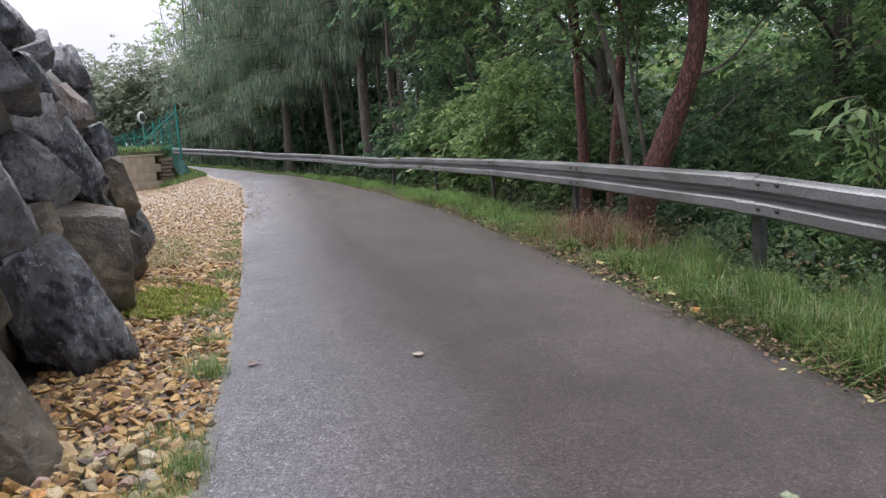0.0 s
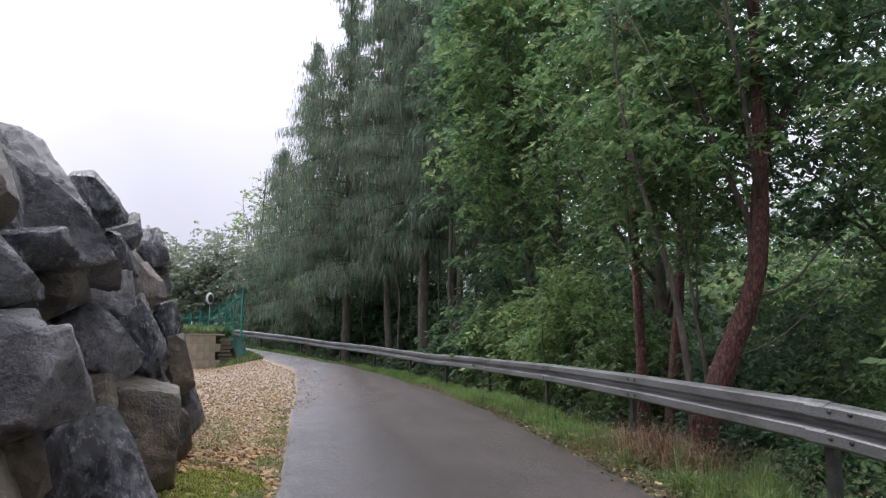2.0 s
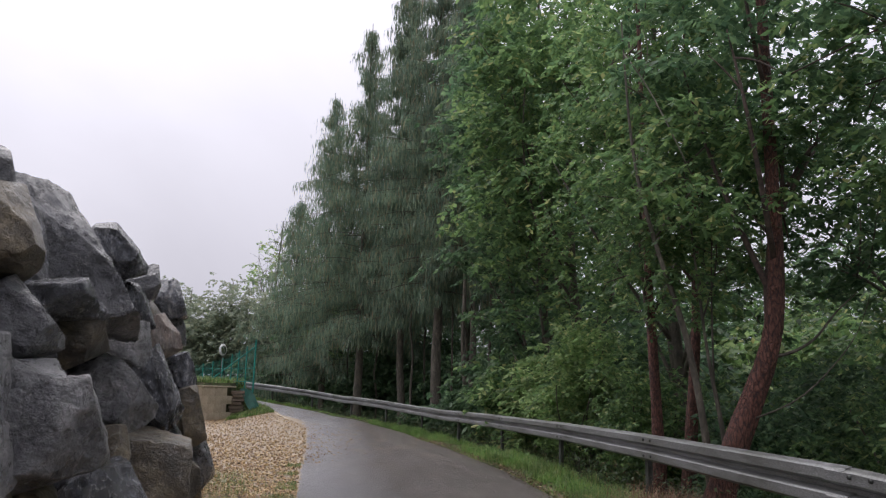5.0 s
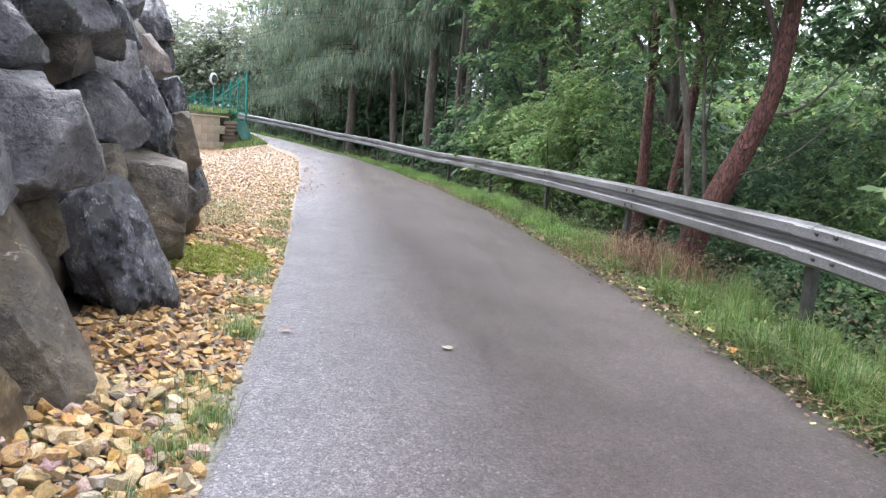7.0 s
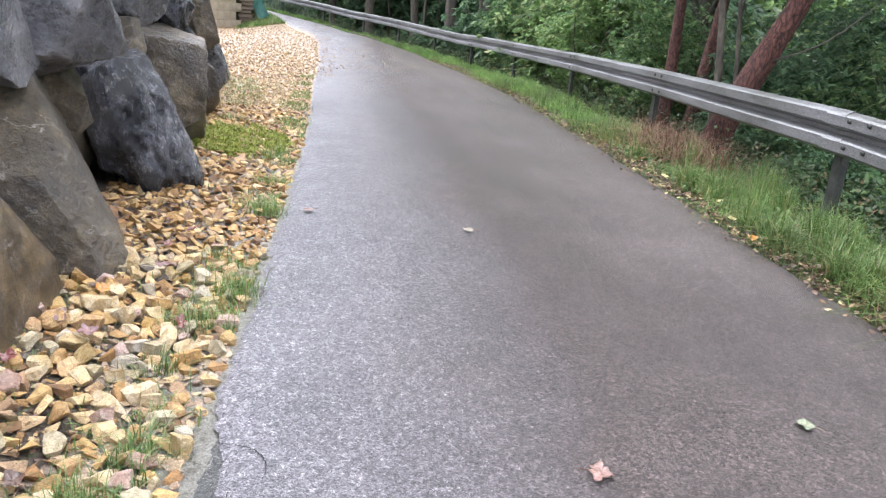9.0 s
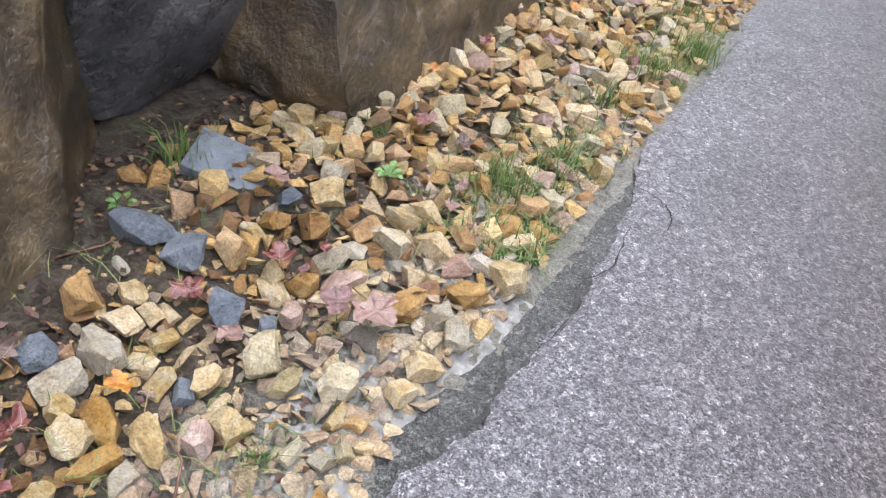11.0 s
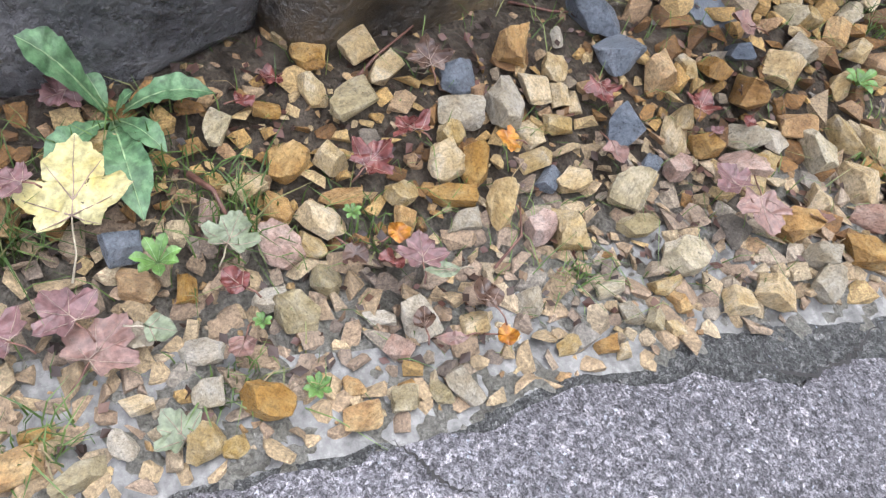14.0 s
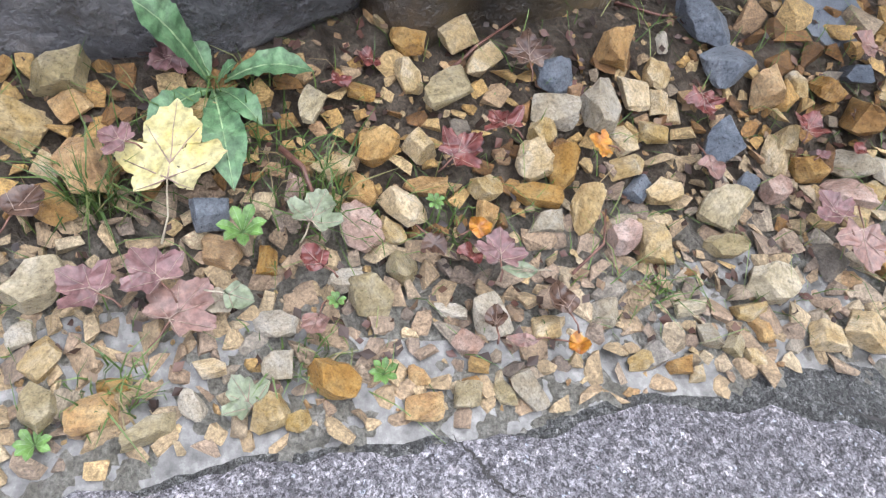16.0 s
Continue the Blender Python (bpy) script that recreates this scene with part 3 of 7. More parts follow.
def np_mesh(name, verts, faces, material, smooth=False):
    """A mesh from arrays: n x 3 corners, m x k faces."""
    verts, faces = np.asarray(verts, np.float32), np.asarray(faces, np.int32)
    k = faces.shape[1]
    me = bpy.data.meshes.new(name)
    me.vertices.add(len(verts))
    me.vertices.foreach_set("co", verts.ravel())
    me.loops.add(faces.size)
    me.loops.foreach_set("vertex_index", faces.ravel())
    me.polygons.add(len(faces))
    me.polygons.foreach_set("loop_start", np.arange(0, faces.size, k, dtype=np.int32))
    me.polygons.foreach_set("loop_total", np.full(len(faces), k, np.int32))
    me.update(calc_edges=True)
    me.validate()
    me.materials.append(material)
    if smooth:
        me.shade_smooth()
    else:
        me.shade_flat()
    return me


def part(name, mesh, parent, label="", m=None, kind=""):
    ob = new(name, mesh)
    ob.parent = parent
    if m is not None:
        ob.matrix_basis = m
    return tagged(ob, label, kind=kind)


def thing(name, m, label, category, group="", kind=""):
    ob = new(name)
    ob.empty_display_size = 0.1
    ob.matrix_basis = m
    return tagged(ob, label, category, group, kind)


def tube(bm, pts, radii, sides=8, wobble=0.0, rng=None):
    """A tapered tube along pts."""
    pts = [Vector(p) for p in pts]
    rings = []
    for i, p in enumerate(pts):
        d = (pts[min(i + 1, len(pts) - 1)] - pts[max(i - 1, 0)]).normalized()
        u = d.cross(Vector((0.31, 0.95, 0.12))).normalized()
        v = d.cross(u)
        ring = []
        for k in range(sides):
            a = 2 * math.pi * k / sides
            r = radii[i] * (1 + (wobble * (rng.random() - 0.5) if rng else 0))
            ring.append(bm.verts.new(p + u * (r * math.cos(a)) + v * (r * math.sin(a))))
        rings.append(ring)
    for a, b in zip(rings, rings[1:]):
        for k in range(sides):
            bm.faces.new((a[k], a[(k + 1) % sides], b[(k + 1) % sides], b[k]))
    bm.faces.new(rings[-1])
    bm.faces.new(rings[0][::-1])


def smooth_line(pts, n):
    """n points along a rounded line through pts."""
    pts = np.array(pts, float)
    k = np.arange(len(pts))
    t = np.linspace(0, len(pts) - 1, n)
    out = np.stack([np.interp(t, k, pts[:, j]) for j in range(pts.shape[1])], 1)
    for _ in range(3):
        mid = out.copy()
        mid[1:-1] = (out[:-2] + 2 * out[1:-1] + out[2:]) / 4
        out = mid
    return out


def box(bm, cx, cy, cz, sx, sy, sz, bevel=0.0):
    r = bmesh.ops.create_cube(bm, size=1.0, matrix=Matrix.Translation((cx, cy, cz)) @ Matrix.Diagonal((sx, sy, sz, 1)))
    if bevel:
        edges = {e for v in r["verts"] for e in v.link_edges}
        bmesh.ops.bevel(bm, geom=list(edges), offset=bevel, segments=2, affect="EDGES", profile=0.6)


def leaf_cloud(rng, pts, length, width, droop=0.35, spread=1.0, head=None):
    """Pointed, slightly folded leaves, one at each point."""
    n = len(pts)
    a = rng.uniform(0, 2 * np.pi, n) if head is None else head
    tilt = rng.normal(-droop, 0.45 * spread, n)
    d = np.stack([np.cos(a) * np.cos(tilt), np.sin(a) * np.cos(tilt), np.sin(tilt)], 1)
    s = np.stack([-np.sin(a), np.cos(a), rng.normal(0, 0.45, n)], 1)
    up = np.cross(d, s)
    size = rng.uniform(0.65, 1.3, n)[:, None]
    L, W = length * size, width * size * 0.5
    v = np.empty((n, 4, 3))
    v[:, 0] = pts
    v[:, 1] = pts + d * L * 0.45 + s * W - up * W * 0.25
    v[:, 2] = pts + d * L - np.array([0, 0, 1]) * L * 0.12
    v[:, 3] = pts + d * L * 0.45 - s * W - up * W * 0.25
    return v.reshape(-1, 3), np.arange(4 * n).reshape(n, 4)


def blades(rng, pts, height, width, lean=0.35):
    """Bent grass blades: two quads and a tip folded into one quad strip."""
    n = len(pts)
    a = rng.uniform(0, 2 * np.pi, n)
    h = height * rng.uniform(0.5, 1.35, (n, 1))
    d = np.stack([np.cos(a), np.sin(a), np.zeros(n)], 1)
    s = np.stack([-np.sin(a), np.cos(a), np.zeros(n)], 1) * width * 0.5
    out = np.abs(rng.normal(0, lean, n))[:, None]
    z = np.array([0, 0, 1.0])
    v = np.empty((n, 6, 3))
    v[:, 0], v[:, 1] = pts - s, pts + s
    m = pts + d * h * out * 0.35 + z * h * 0.6
    v[:, 2], v[:, 3] = m - s * 0.8, m + s * 0.8
    t = pts + d * h * out * 1.1 + z * h * (1 - 0.25 * out)
    v[:, 4], v[:, 5] = t - s * 0.12, t + s * 0.12
    b = np.arange(n)[:, None] * 6
    f = np.concatenate([b + np.array([0, 1, 3, 2]), b + np.array([2, 3, 5, 4])], 0)
    return v.reshape(-1, 3), f


# ---- plan ----
EDGE_L = smooth_line([(-0.40, -9), (-0.40, -4), (-0.40, 1), (-0.40, 5), (-0.44, 8), (-0.64, 12.5), (-0.82, 19), (-1.2, 26.5), (-2.25, 31.3), (-2.95, 34.5), (-3.8, 37.4), (-5.6, 39.8), (-8.6, 42.0), (-18, 47), (-34, 52)], 400)
EDGE_R = smooth_line([(2.2, -9), (2.32, -4), (2.46, 1), (2.68, 5), (2.82, 8), (2.95, 13), (2.72, 19), (2.12, 25), (0.6, 31), (-1.3, 35.3), (-3.9, 39.6), (-7.5, 44.5), (-18, 51.5), (-33, 56)], 400)
RAIL = [(3.0, -8), (3.2, -3.3), (3.3, 0.72), (3.455, 4.72), (3.70, 8.73), (3.80, 12.7), (3.62, 16.7), (3.25, 20.7), (2.65, 24.6), (1.7, 28.5), (0.45, 32.3), (-1.35, 35.9), (-3.5, 39.3), (-6.2, 42.3), (-9.4, 44.8), (-13, 46.6), (-17, 48), (-25, 51)]
RAIL_ARR = np.array(RAIL)


def rise(y):
    """The road climbs past the bend."""
    return np.interp(y, [22, 25, 33, 39, 44, 60, 120], [0, 0.06, 0.33, 0.76, 1.2, 2.5, 5.0])


def rail_x(y):
    return np.interp(y, RAIL_ARR[:, 1], RAIL_ARR[:, 0])


def road_l(y):
    return np.interp(y, EDGE_L[:, 1], EDGE_L[:, 0])


def wall_x(y):
    """Foot of the boulder wall."""
    return np.interp(y, [-8, 0, 3, 6, 8, 10.2], [-1.05, -1.12, -1.18, -1.42, -1.5, -1.74])


YARD_L = [(9.6, -2.0), (10.4, -2.2), (27.0, -9.2), (36.0, -5.35), (36.6, -4.7), (37.6, -4.5), (60, -22)]


def yard_left(y):
    ys, xs = [p[0] for p in YARD_L], [p[1] for p in YARD_L]
    return np.interp(y, ys, xs)


def ground_height(x, y):
    x, y = np.asarray(x, float), np.asarray(y, float)
    z = rise(y) * np.clip((x - road_l(y) + 2.2) / 2.0, 0, 1) - 0.06
    s = x - rail_x(y)
    z = np.where(s > 0.15, z - 0.42 * np.clip(s - 0.15, 0, 7.5) + 0.0 * s, z)
    verge = (s <= 0.15) & (x > np.interp(y, EDGE_R[:, 1], EDGE_R[:, 0]) + 0.1)
    z = np.where(verge, z + 0.06, z)
    # the bank behind the boulders and above the yard wall
    bank_x = np.where(y < 9.8, wall_x(y) - 0.75, yard_left(y))
    top = np.interp(y, [-20, 9, 12, 26, 36, 60], [2.6, 2.3, 2.0, 1.75, 1.66, 2.6])
    up = np.clip((bank_x - x) / 0.25, 0, 1)
    z = np.where(x < bank_x, z * (1 - up) + (top + 0.02 * np.clip(bank_x - x, 0, 40)) * up, z)
    # grassy mound between the yard wall and the bend
    m = np.clip((road_l(y) - 0.35 - x) / 1.9, 0, 1) * np.clip((y - 33.9) / 1.7, 0, 1) * np.clip((x + 4.35) / 0.5, 0, 1) * np.clip((46 - y) / 6, 0, 1)
    z = np.maximum(z, m * m * (3 - 2 * m) * 1.62 + np.where(m > 0, rise(y) * 0.3 * m - 0.02, -9))
    return z


def ground_at(x, y):
    return float(ground_height(x, y))


# ---- ground: one sheet to the horizon ----
def axis(near0, near1, step, far0, far1):
    a = list(np.arange(near0, near1, step))
    s, v = step, a[-1]
    while v < far1:
        s *= 1.18
        v += s
        a.append(v)
    s, v = step, a[0]
    while v > far0:
        s *= 1.18
        v -= s
        a.insert(0, v)
    return np.array(a)


gx, gy = axis(-9, 12, 0.2, -900, 900), axis(-5, 46, 0.25, -400, 2500)
GX, GY = np.meshgrid(gx, gy)
GZ = ground_height(GX, GY)
GZ = GZ + np.where(GX - rail_x(GY) > 0.6, 1.0, 0.0) * 0.12 * np.sin(GX * 1.7 + np.sin(GY * 1.3)) * np.sin(GY * 1.1)
nx = len(gx)
idx = np.arange(len(gx) * len(gy)).reshape(len(gy), nx)
quads = np.stack([idx[:-1, :-1], idx[:-1, 1:], idx[1:, 1:], idx[1:, :-1]], -1).reshape(-1, 4)
ground = new("ground", np_mesh("ground", np.stack([GX, GY, GZ], -1).reshape(-1, 3), quads, M["soil"], True))
tagged(ground, "dark damp forest soil and leaf litter", "ground", kind="structure")

# ---- road ----
rng = np.random.default_rng(4)


def edge_wobble(y):
    """Bites out of the crumbling left edge."""
    return 0.010 * np.sin(y * 5.1 + 1.0) + 0.007 * np.sin(y * 13.7) + 0.005 * np.sin(y * 31.0 + 2.0) + 0.0035 * np.sin(y * 71.0) + 0.002 * np.sin(y * 157.0)


def ragged(y, size):
    """Uneven breaks at several scales, with no rhythm."""
    return np.array([size * noise.fractal(Vector((v * 11.0, 3.7, 0.0)), 0.7, 2.2, 5) for v in y])


# where the edge of the asphalt bulges and where it has broken away
EDGE_BITES = ((-0.6, -0.32, -0.09, 0.03, 0.145, 0.27, 0.38, 0.48, 0.59, 0.73, 0.87, 1.0, 1.18, 1.4, 1.7, 2.16, 2.6, 3.2, 5.0),
              (0.0, -0.006, -0.034, -0.039, -0.026, -0.012, -0.033, -0.044, -0.025, -0.042, -0.031, -0.015, 0.002, -0.002, 0.017, 0.04, 0.027, 0.023, 0.0))
n_long = 2600
tt = np.linspace(0, 1, n_long) ** 1.6
ti = tt * (len(EDGE_L) - 1)
kk = np.arange(len(EDGE_L))
L = np.stack([np.interp(ti, kk, EDGE_L[:, j]) for j in (0, 1)], 1)
R = np.stack([np.interp(ti, kk, EDGE_R[:, j]) for j in (0, 1)], 1)
L0 = L.copy()
L0[:, 0] += 0.6 * edge_wobble(L0[:, 1]) + np.interp(L0[:, 1], EDGE_BITES[0], EDGE_BITES[1]) + ragged(L0[:, 1], 0.011)
L[:, 0] += edge_wobble(L[:, 1] * 0.8 + 5) + np.interp(L[:, 1], [-9, -0.8, 0.2, 0.55, 0.9, 1.3, 1.7, 2.1, 4, 9], [0.03, 0.02, 0.015, 0.03, 0.11, 0.12, 0.10, 0.03, 0.03, 0.02]) + ragged(L[:, 1] + 40, 0.012)
R[:, 0] += 0.5 * edge_wobble(R[:, 1] * 0.7 + 3)
cols = np.array([0.0, 0.012, 0.05, 0.15, 0.3, 0.5, 0.7, 0.85, 0.95, 0.99, 1.0])
drop = np.array([-0.014, -0.006, 0.0, 0.006, 0.014, 0.018, 0.014, 0.008, 0.0, -0.006, -0.05])
P = L[:, None, :] * (1 - cols[None, :, None]) + R[:, None, :] * cols[None, :, None]
Z = rise(P[..., 1]) + drop[None, :] - 0.006
idx = np.arange(n_long * len(cols)).reshape(n_long, len(cols))
quads = np.stack([idx[:-1, :-1], idx[:-1, 1:], idx[1:, 1:], idx[1:, :-1]], -1).reshape(-1, 4)
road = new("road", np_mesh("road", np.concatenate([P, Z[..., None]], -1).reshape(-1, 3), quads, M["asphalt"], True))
lip = np.array([0.0, 0.15, 0.5, 1.0])
PL = np.stack([L0[:, 0][:, None] + lip * 0.24, np.repeat(L0[:, 1][:, None], 4, 1), rise(L0[:, 1])[:, None] + np.array([-0.055, -0.026, -0.0235, -0.032]) + 0.001 * np.sin(L0[:, 1][:, None] * 37 + lip * 20)], -1)
idx = np.arange(n_long * 4).reshape(n_long, 4)
quads = np.stack([idx[:-1, :-1], idx[:-1, 1:], idx[1:, 1:], idx[1:, :-1]], -1).reshape(-1, 4)
part("broken_edge", np_mesh("broken_edge", PL.reshape(-1, 3), quads, M["asphalt_edge"], True), road, "crumbled dark asphalt edge")
tagged(road, "wet dark grey asphalt lane with speckled aggregate", "road", kind="structure")


def crack(pts, width, seed):
    """A meandering open crack in the asphalt."""
    rnd = random.Random(seed)
    line = smooth_line(pts, 40)
    V, F = [], []
    for i, (x, y) in enumerate(line):
        d = line[min(i + 1, 39)] - line[max(i - 1, 0)]
        nrm = np.array([-d[1], d[0]]) / np.linalg.norm(d)
        c = np.array([x, y]) + nrm * rnd.gauss(0, width * 0.5)
        w = width * rnd.uniform(0.3, 1.0) * math.sin(math.pi * (i + 0.6) / 40.6)
        z = -0.008 + 0.022 * min(max((x + 0.35) / 1.2, 0), 1)
        V += [(*(c - nrm * w), z), (*(c + nrm * w), z)]
    F = [(2 * i, 2 * i + 1, 2 * i + 3, 2 * i + 2) for i in range(39)]
    part("crack", np_mesh("crack", V, F, M["crack"]), road, "thin dark crack")


crack([(-0.055, 4.3), (-0.04, 4.15), (-0.05, 3.9), (-0.03, 3.65), (-0.035, 3.55)], 0.0035, 1)
crack([(-0.35, 1.91), (-0.29, 1.9), (-0.236, 1.88), (-0.2, 1.84), (-0.183, 1.79), (-0.19, 1.7)], 0.0035, 2)
crack([(-0.36, 0.77), (-0.33, 0.82), (-0.299, 0.872), (-0.303, 0.93), (-0.307, 0.98), (-0.335, 1.04), (-0.355, 1.1)], 0.0055, 3)
crack([(-0.31, 1.06), (-0.28, 1.131), (-0.272, 1.2), (-0.269, 1.286), (-0.295, 1.378), (-0.27, 1.44), (-0.249, 1.483), (-0.262, 1.58), (-0.272, 1.661), (-0.25, 1.74)], 0.004, 5)
crack([(-0.39, 0.16), (-0.352, 0.191), (-0.325, 0.205), (-0.298, 0.226), (-0.28, 0.26)], 0.004, 6)
crack([(0.2, 4.6), (0.19, 4.4), (0.2, 4.2)], 0.003, 4)

# ---- guard rail ----
def rail_profile():
    """W-shaped beam, offsets towards the road and heights below the top edge."""
    return [(0.0, -0.012), (0.022, 0.0), (0.066, -0.018), (0.082, -0.034), (0.082, -0.102), (0.07, -0.114), (0.012, -0.132), (0.0, -0.142), (0.0, -0.168), (0.012, -0.178),
            (0.07, -0.196), (0.082, -0.208), (0.082, -0.278), (0.066, -0.294), (0.022, -0.31), (0.0, -0.298)]


RAIL_TOP = 0.87


def rail_sag(y):
    """The rail sinks a little where the lane falls away behind the camera."""
    return float(np.interp(y, [-8, 0.7, 3.6, 4.7, 8.7], [-0.16, -0.13, -0.06, -0.012, 0.0]))


rail = thing("guard_rail", pose(0, 0, 0), "weathered galvanised steel guard rail along the verge", "guard rail")
RLINE = smooth_line(RAIL, (len(RAIL) - 1) * 16 + 1)


def rail_pt(u):
    i = np.clip(u, 0, len(RAIL) - 1) * 16
    k = np.arange(len(RLINE))
    return np.array([np.interp(i, k, RLINE[:, 0]), np.interp(i, k, RLINE[:, 1])])


def beam_mesh(i, lap):
    prof, bm, rows = rail_profile(), bmesh.new(), []
    us = np.linspace(i, min(i + 1.055, len(RAIL) - 1.02), 14)
    for u in us:
        p, q = rail_pt(u), rail_pt(u + 0.01)
        d = (q - p) / np.linalg.norm(q - p)
        nrm = np.array([-d[1], d[0]])
        z0 = RAIL_TOP + rail_sag(p[1]) + float(rise(p[1])) + 0.004 * math.sin(i * 2.3)
        lift = lap if u > i + 1 else 0.0
        ring = []
        for side in (0.0, 0.004):
            for o, z in (prof if side == 0.0 else prof[::-1]):
                ring.append(bm.verts.new((*(p + nrm * (o - side + lift)), z0 + z)))
        rows.append(ring)
    for a, b in zip(rows, rows[1:]):
        n = len(a)
        for k in range(n):
            bm.faces.new((a[k], b[k], b[(k + 1) % n], a[(k + 1) % n]))
    for ring, flip in ((rows[0], False), (rows[-1], True)):
        n = len(ring) // 2
        for k in range(n - 1):
            f = (ring[k], ring[k + 1], ring[2 * n - 2 - k], ring[2 * n - 1 - k])
            bm.faces.new(f[::-1] if flip else f)
    bmesh.ops.recalc_face_normals(bm, faces=bm.faces)
    return bm_mesh("beam", bm, M["zinc"], True, 22)


def post_mesh(h):
    bm = bmesh.new()
    w, dp, th = 0.1, 0.055, 0.006
    ring = [(-w / 2, 0), (w / 2, 0), (w / 2, -dp), (w / 2 - th, -dp), (w / 2 - th, -th), (-w / 2 + th, -th), (-w / 2 + th, -dp), (-w / 2, -dp)]
    lo, hi = ([bm.verts.new((x, y, z)) for x, y in ring] for z in (-0.5, h))
    n = len(ring)
    for k in range(n):
        bm.faces.new((lo[k], lo[(k + 1) % n], hi[(k + 1) % n], hi[k]))
    for k in ((0, 1, 4, 5), (1, 2, 3, 4), (0, 5, 6, 7)):
        bm.faces.new([hi[j] for j in k])
    bmesh.ops.recalc_face_normals(bm, faces=bm.faces)
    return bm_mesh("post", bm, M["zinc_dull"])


bolt_bm = bmesh.new()
bmesh.ops.create_cone(bolt_bm, cap_ends=True, segments=10, radius1=0.018, radius2=0.012, depth=0.018, matrix=Matrix.Rotation(radians(-90), 4, "X"))
BOLT = bm_mesh("bolt", bolt_bm, M["zinc_dull"], True, 40)
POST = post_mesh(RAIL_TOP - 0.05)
for i in range(len(RAIL) - 1):
    beam = part("beam", beam_mesh(i, 0.012), rail)
    p, q = rail_pt(i), rail_pt(i + 0.05)
    d = (q - p) / np.linalg.norm(q - p)
    yaw = math.degrees(math.atan2(d[1], d[0]))
    nrm = np.array([-d[1], d[0]])
    pp = p + d * 0.12 - nrm * 0.012
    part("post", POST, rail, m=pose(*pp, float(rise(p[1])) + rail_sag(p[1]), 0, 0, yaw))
    if i < 10:
        for du in (-0.28, -0.06):
            for dz in (-0.065, -0.245):
                b = p + d * du + nrm * 0.09
                part("bolt", BOLT, rail, m=pose(*b, RAIL_TOP + rail_sag(p[1]) + float(rise(p[1])) + dz, 0, 0, yaw))


# ---- boulder wall ----
ROCK_TONES = {"g": ("rock_grey", "wet grey boulder with pale worn ridges in a stacked wall"), "d": ("rock_dark", "dark layered slate boulder with white veins in a stacked wall"),
              "b": ("rock_brown", "ochre-brown split boulder with flat faces in a stacked wall"), "w": ("rock_wet", "dark wet brown boulder with a flat face in a stacked wall"), "r": ("rock_rust", "rust-streaked pale boulder in a stacked wall")}
boulder_no = [0]


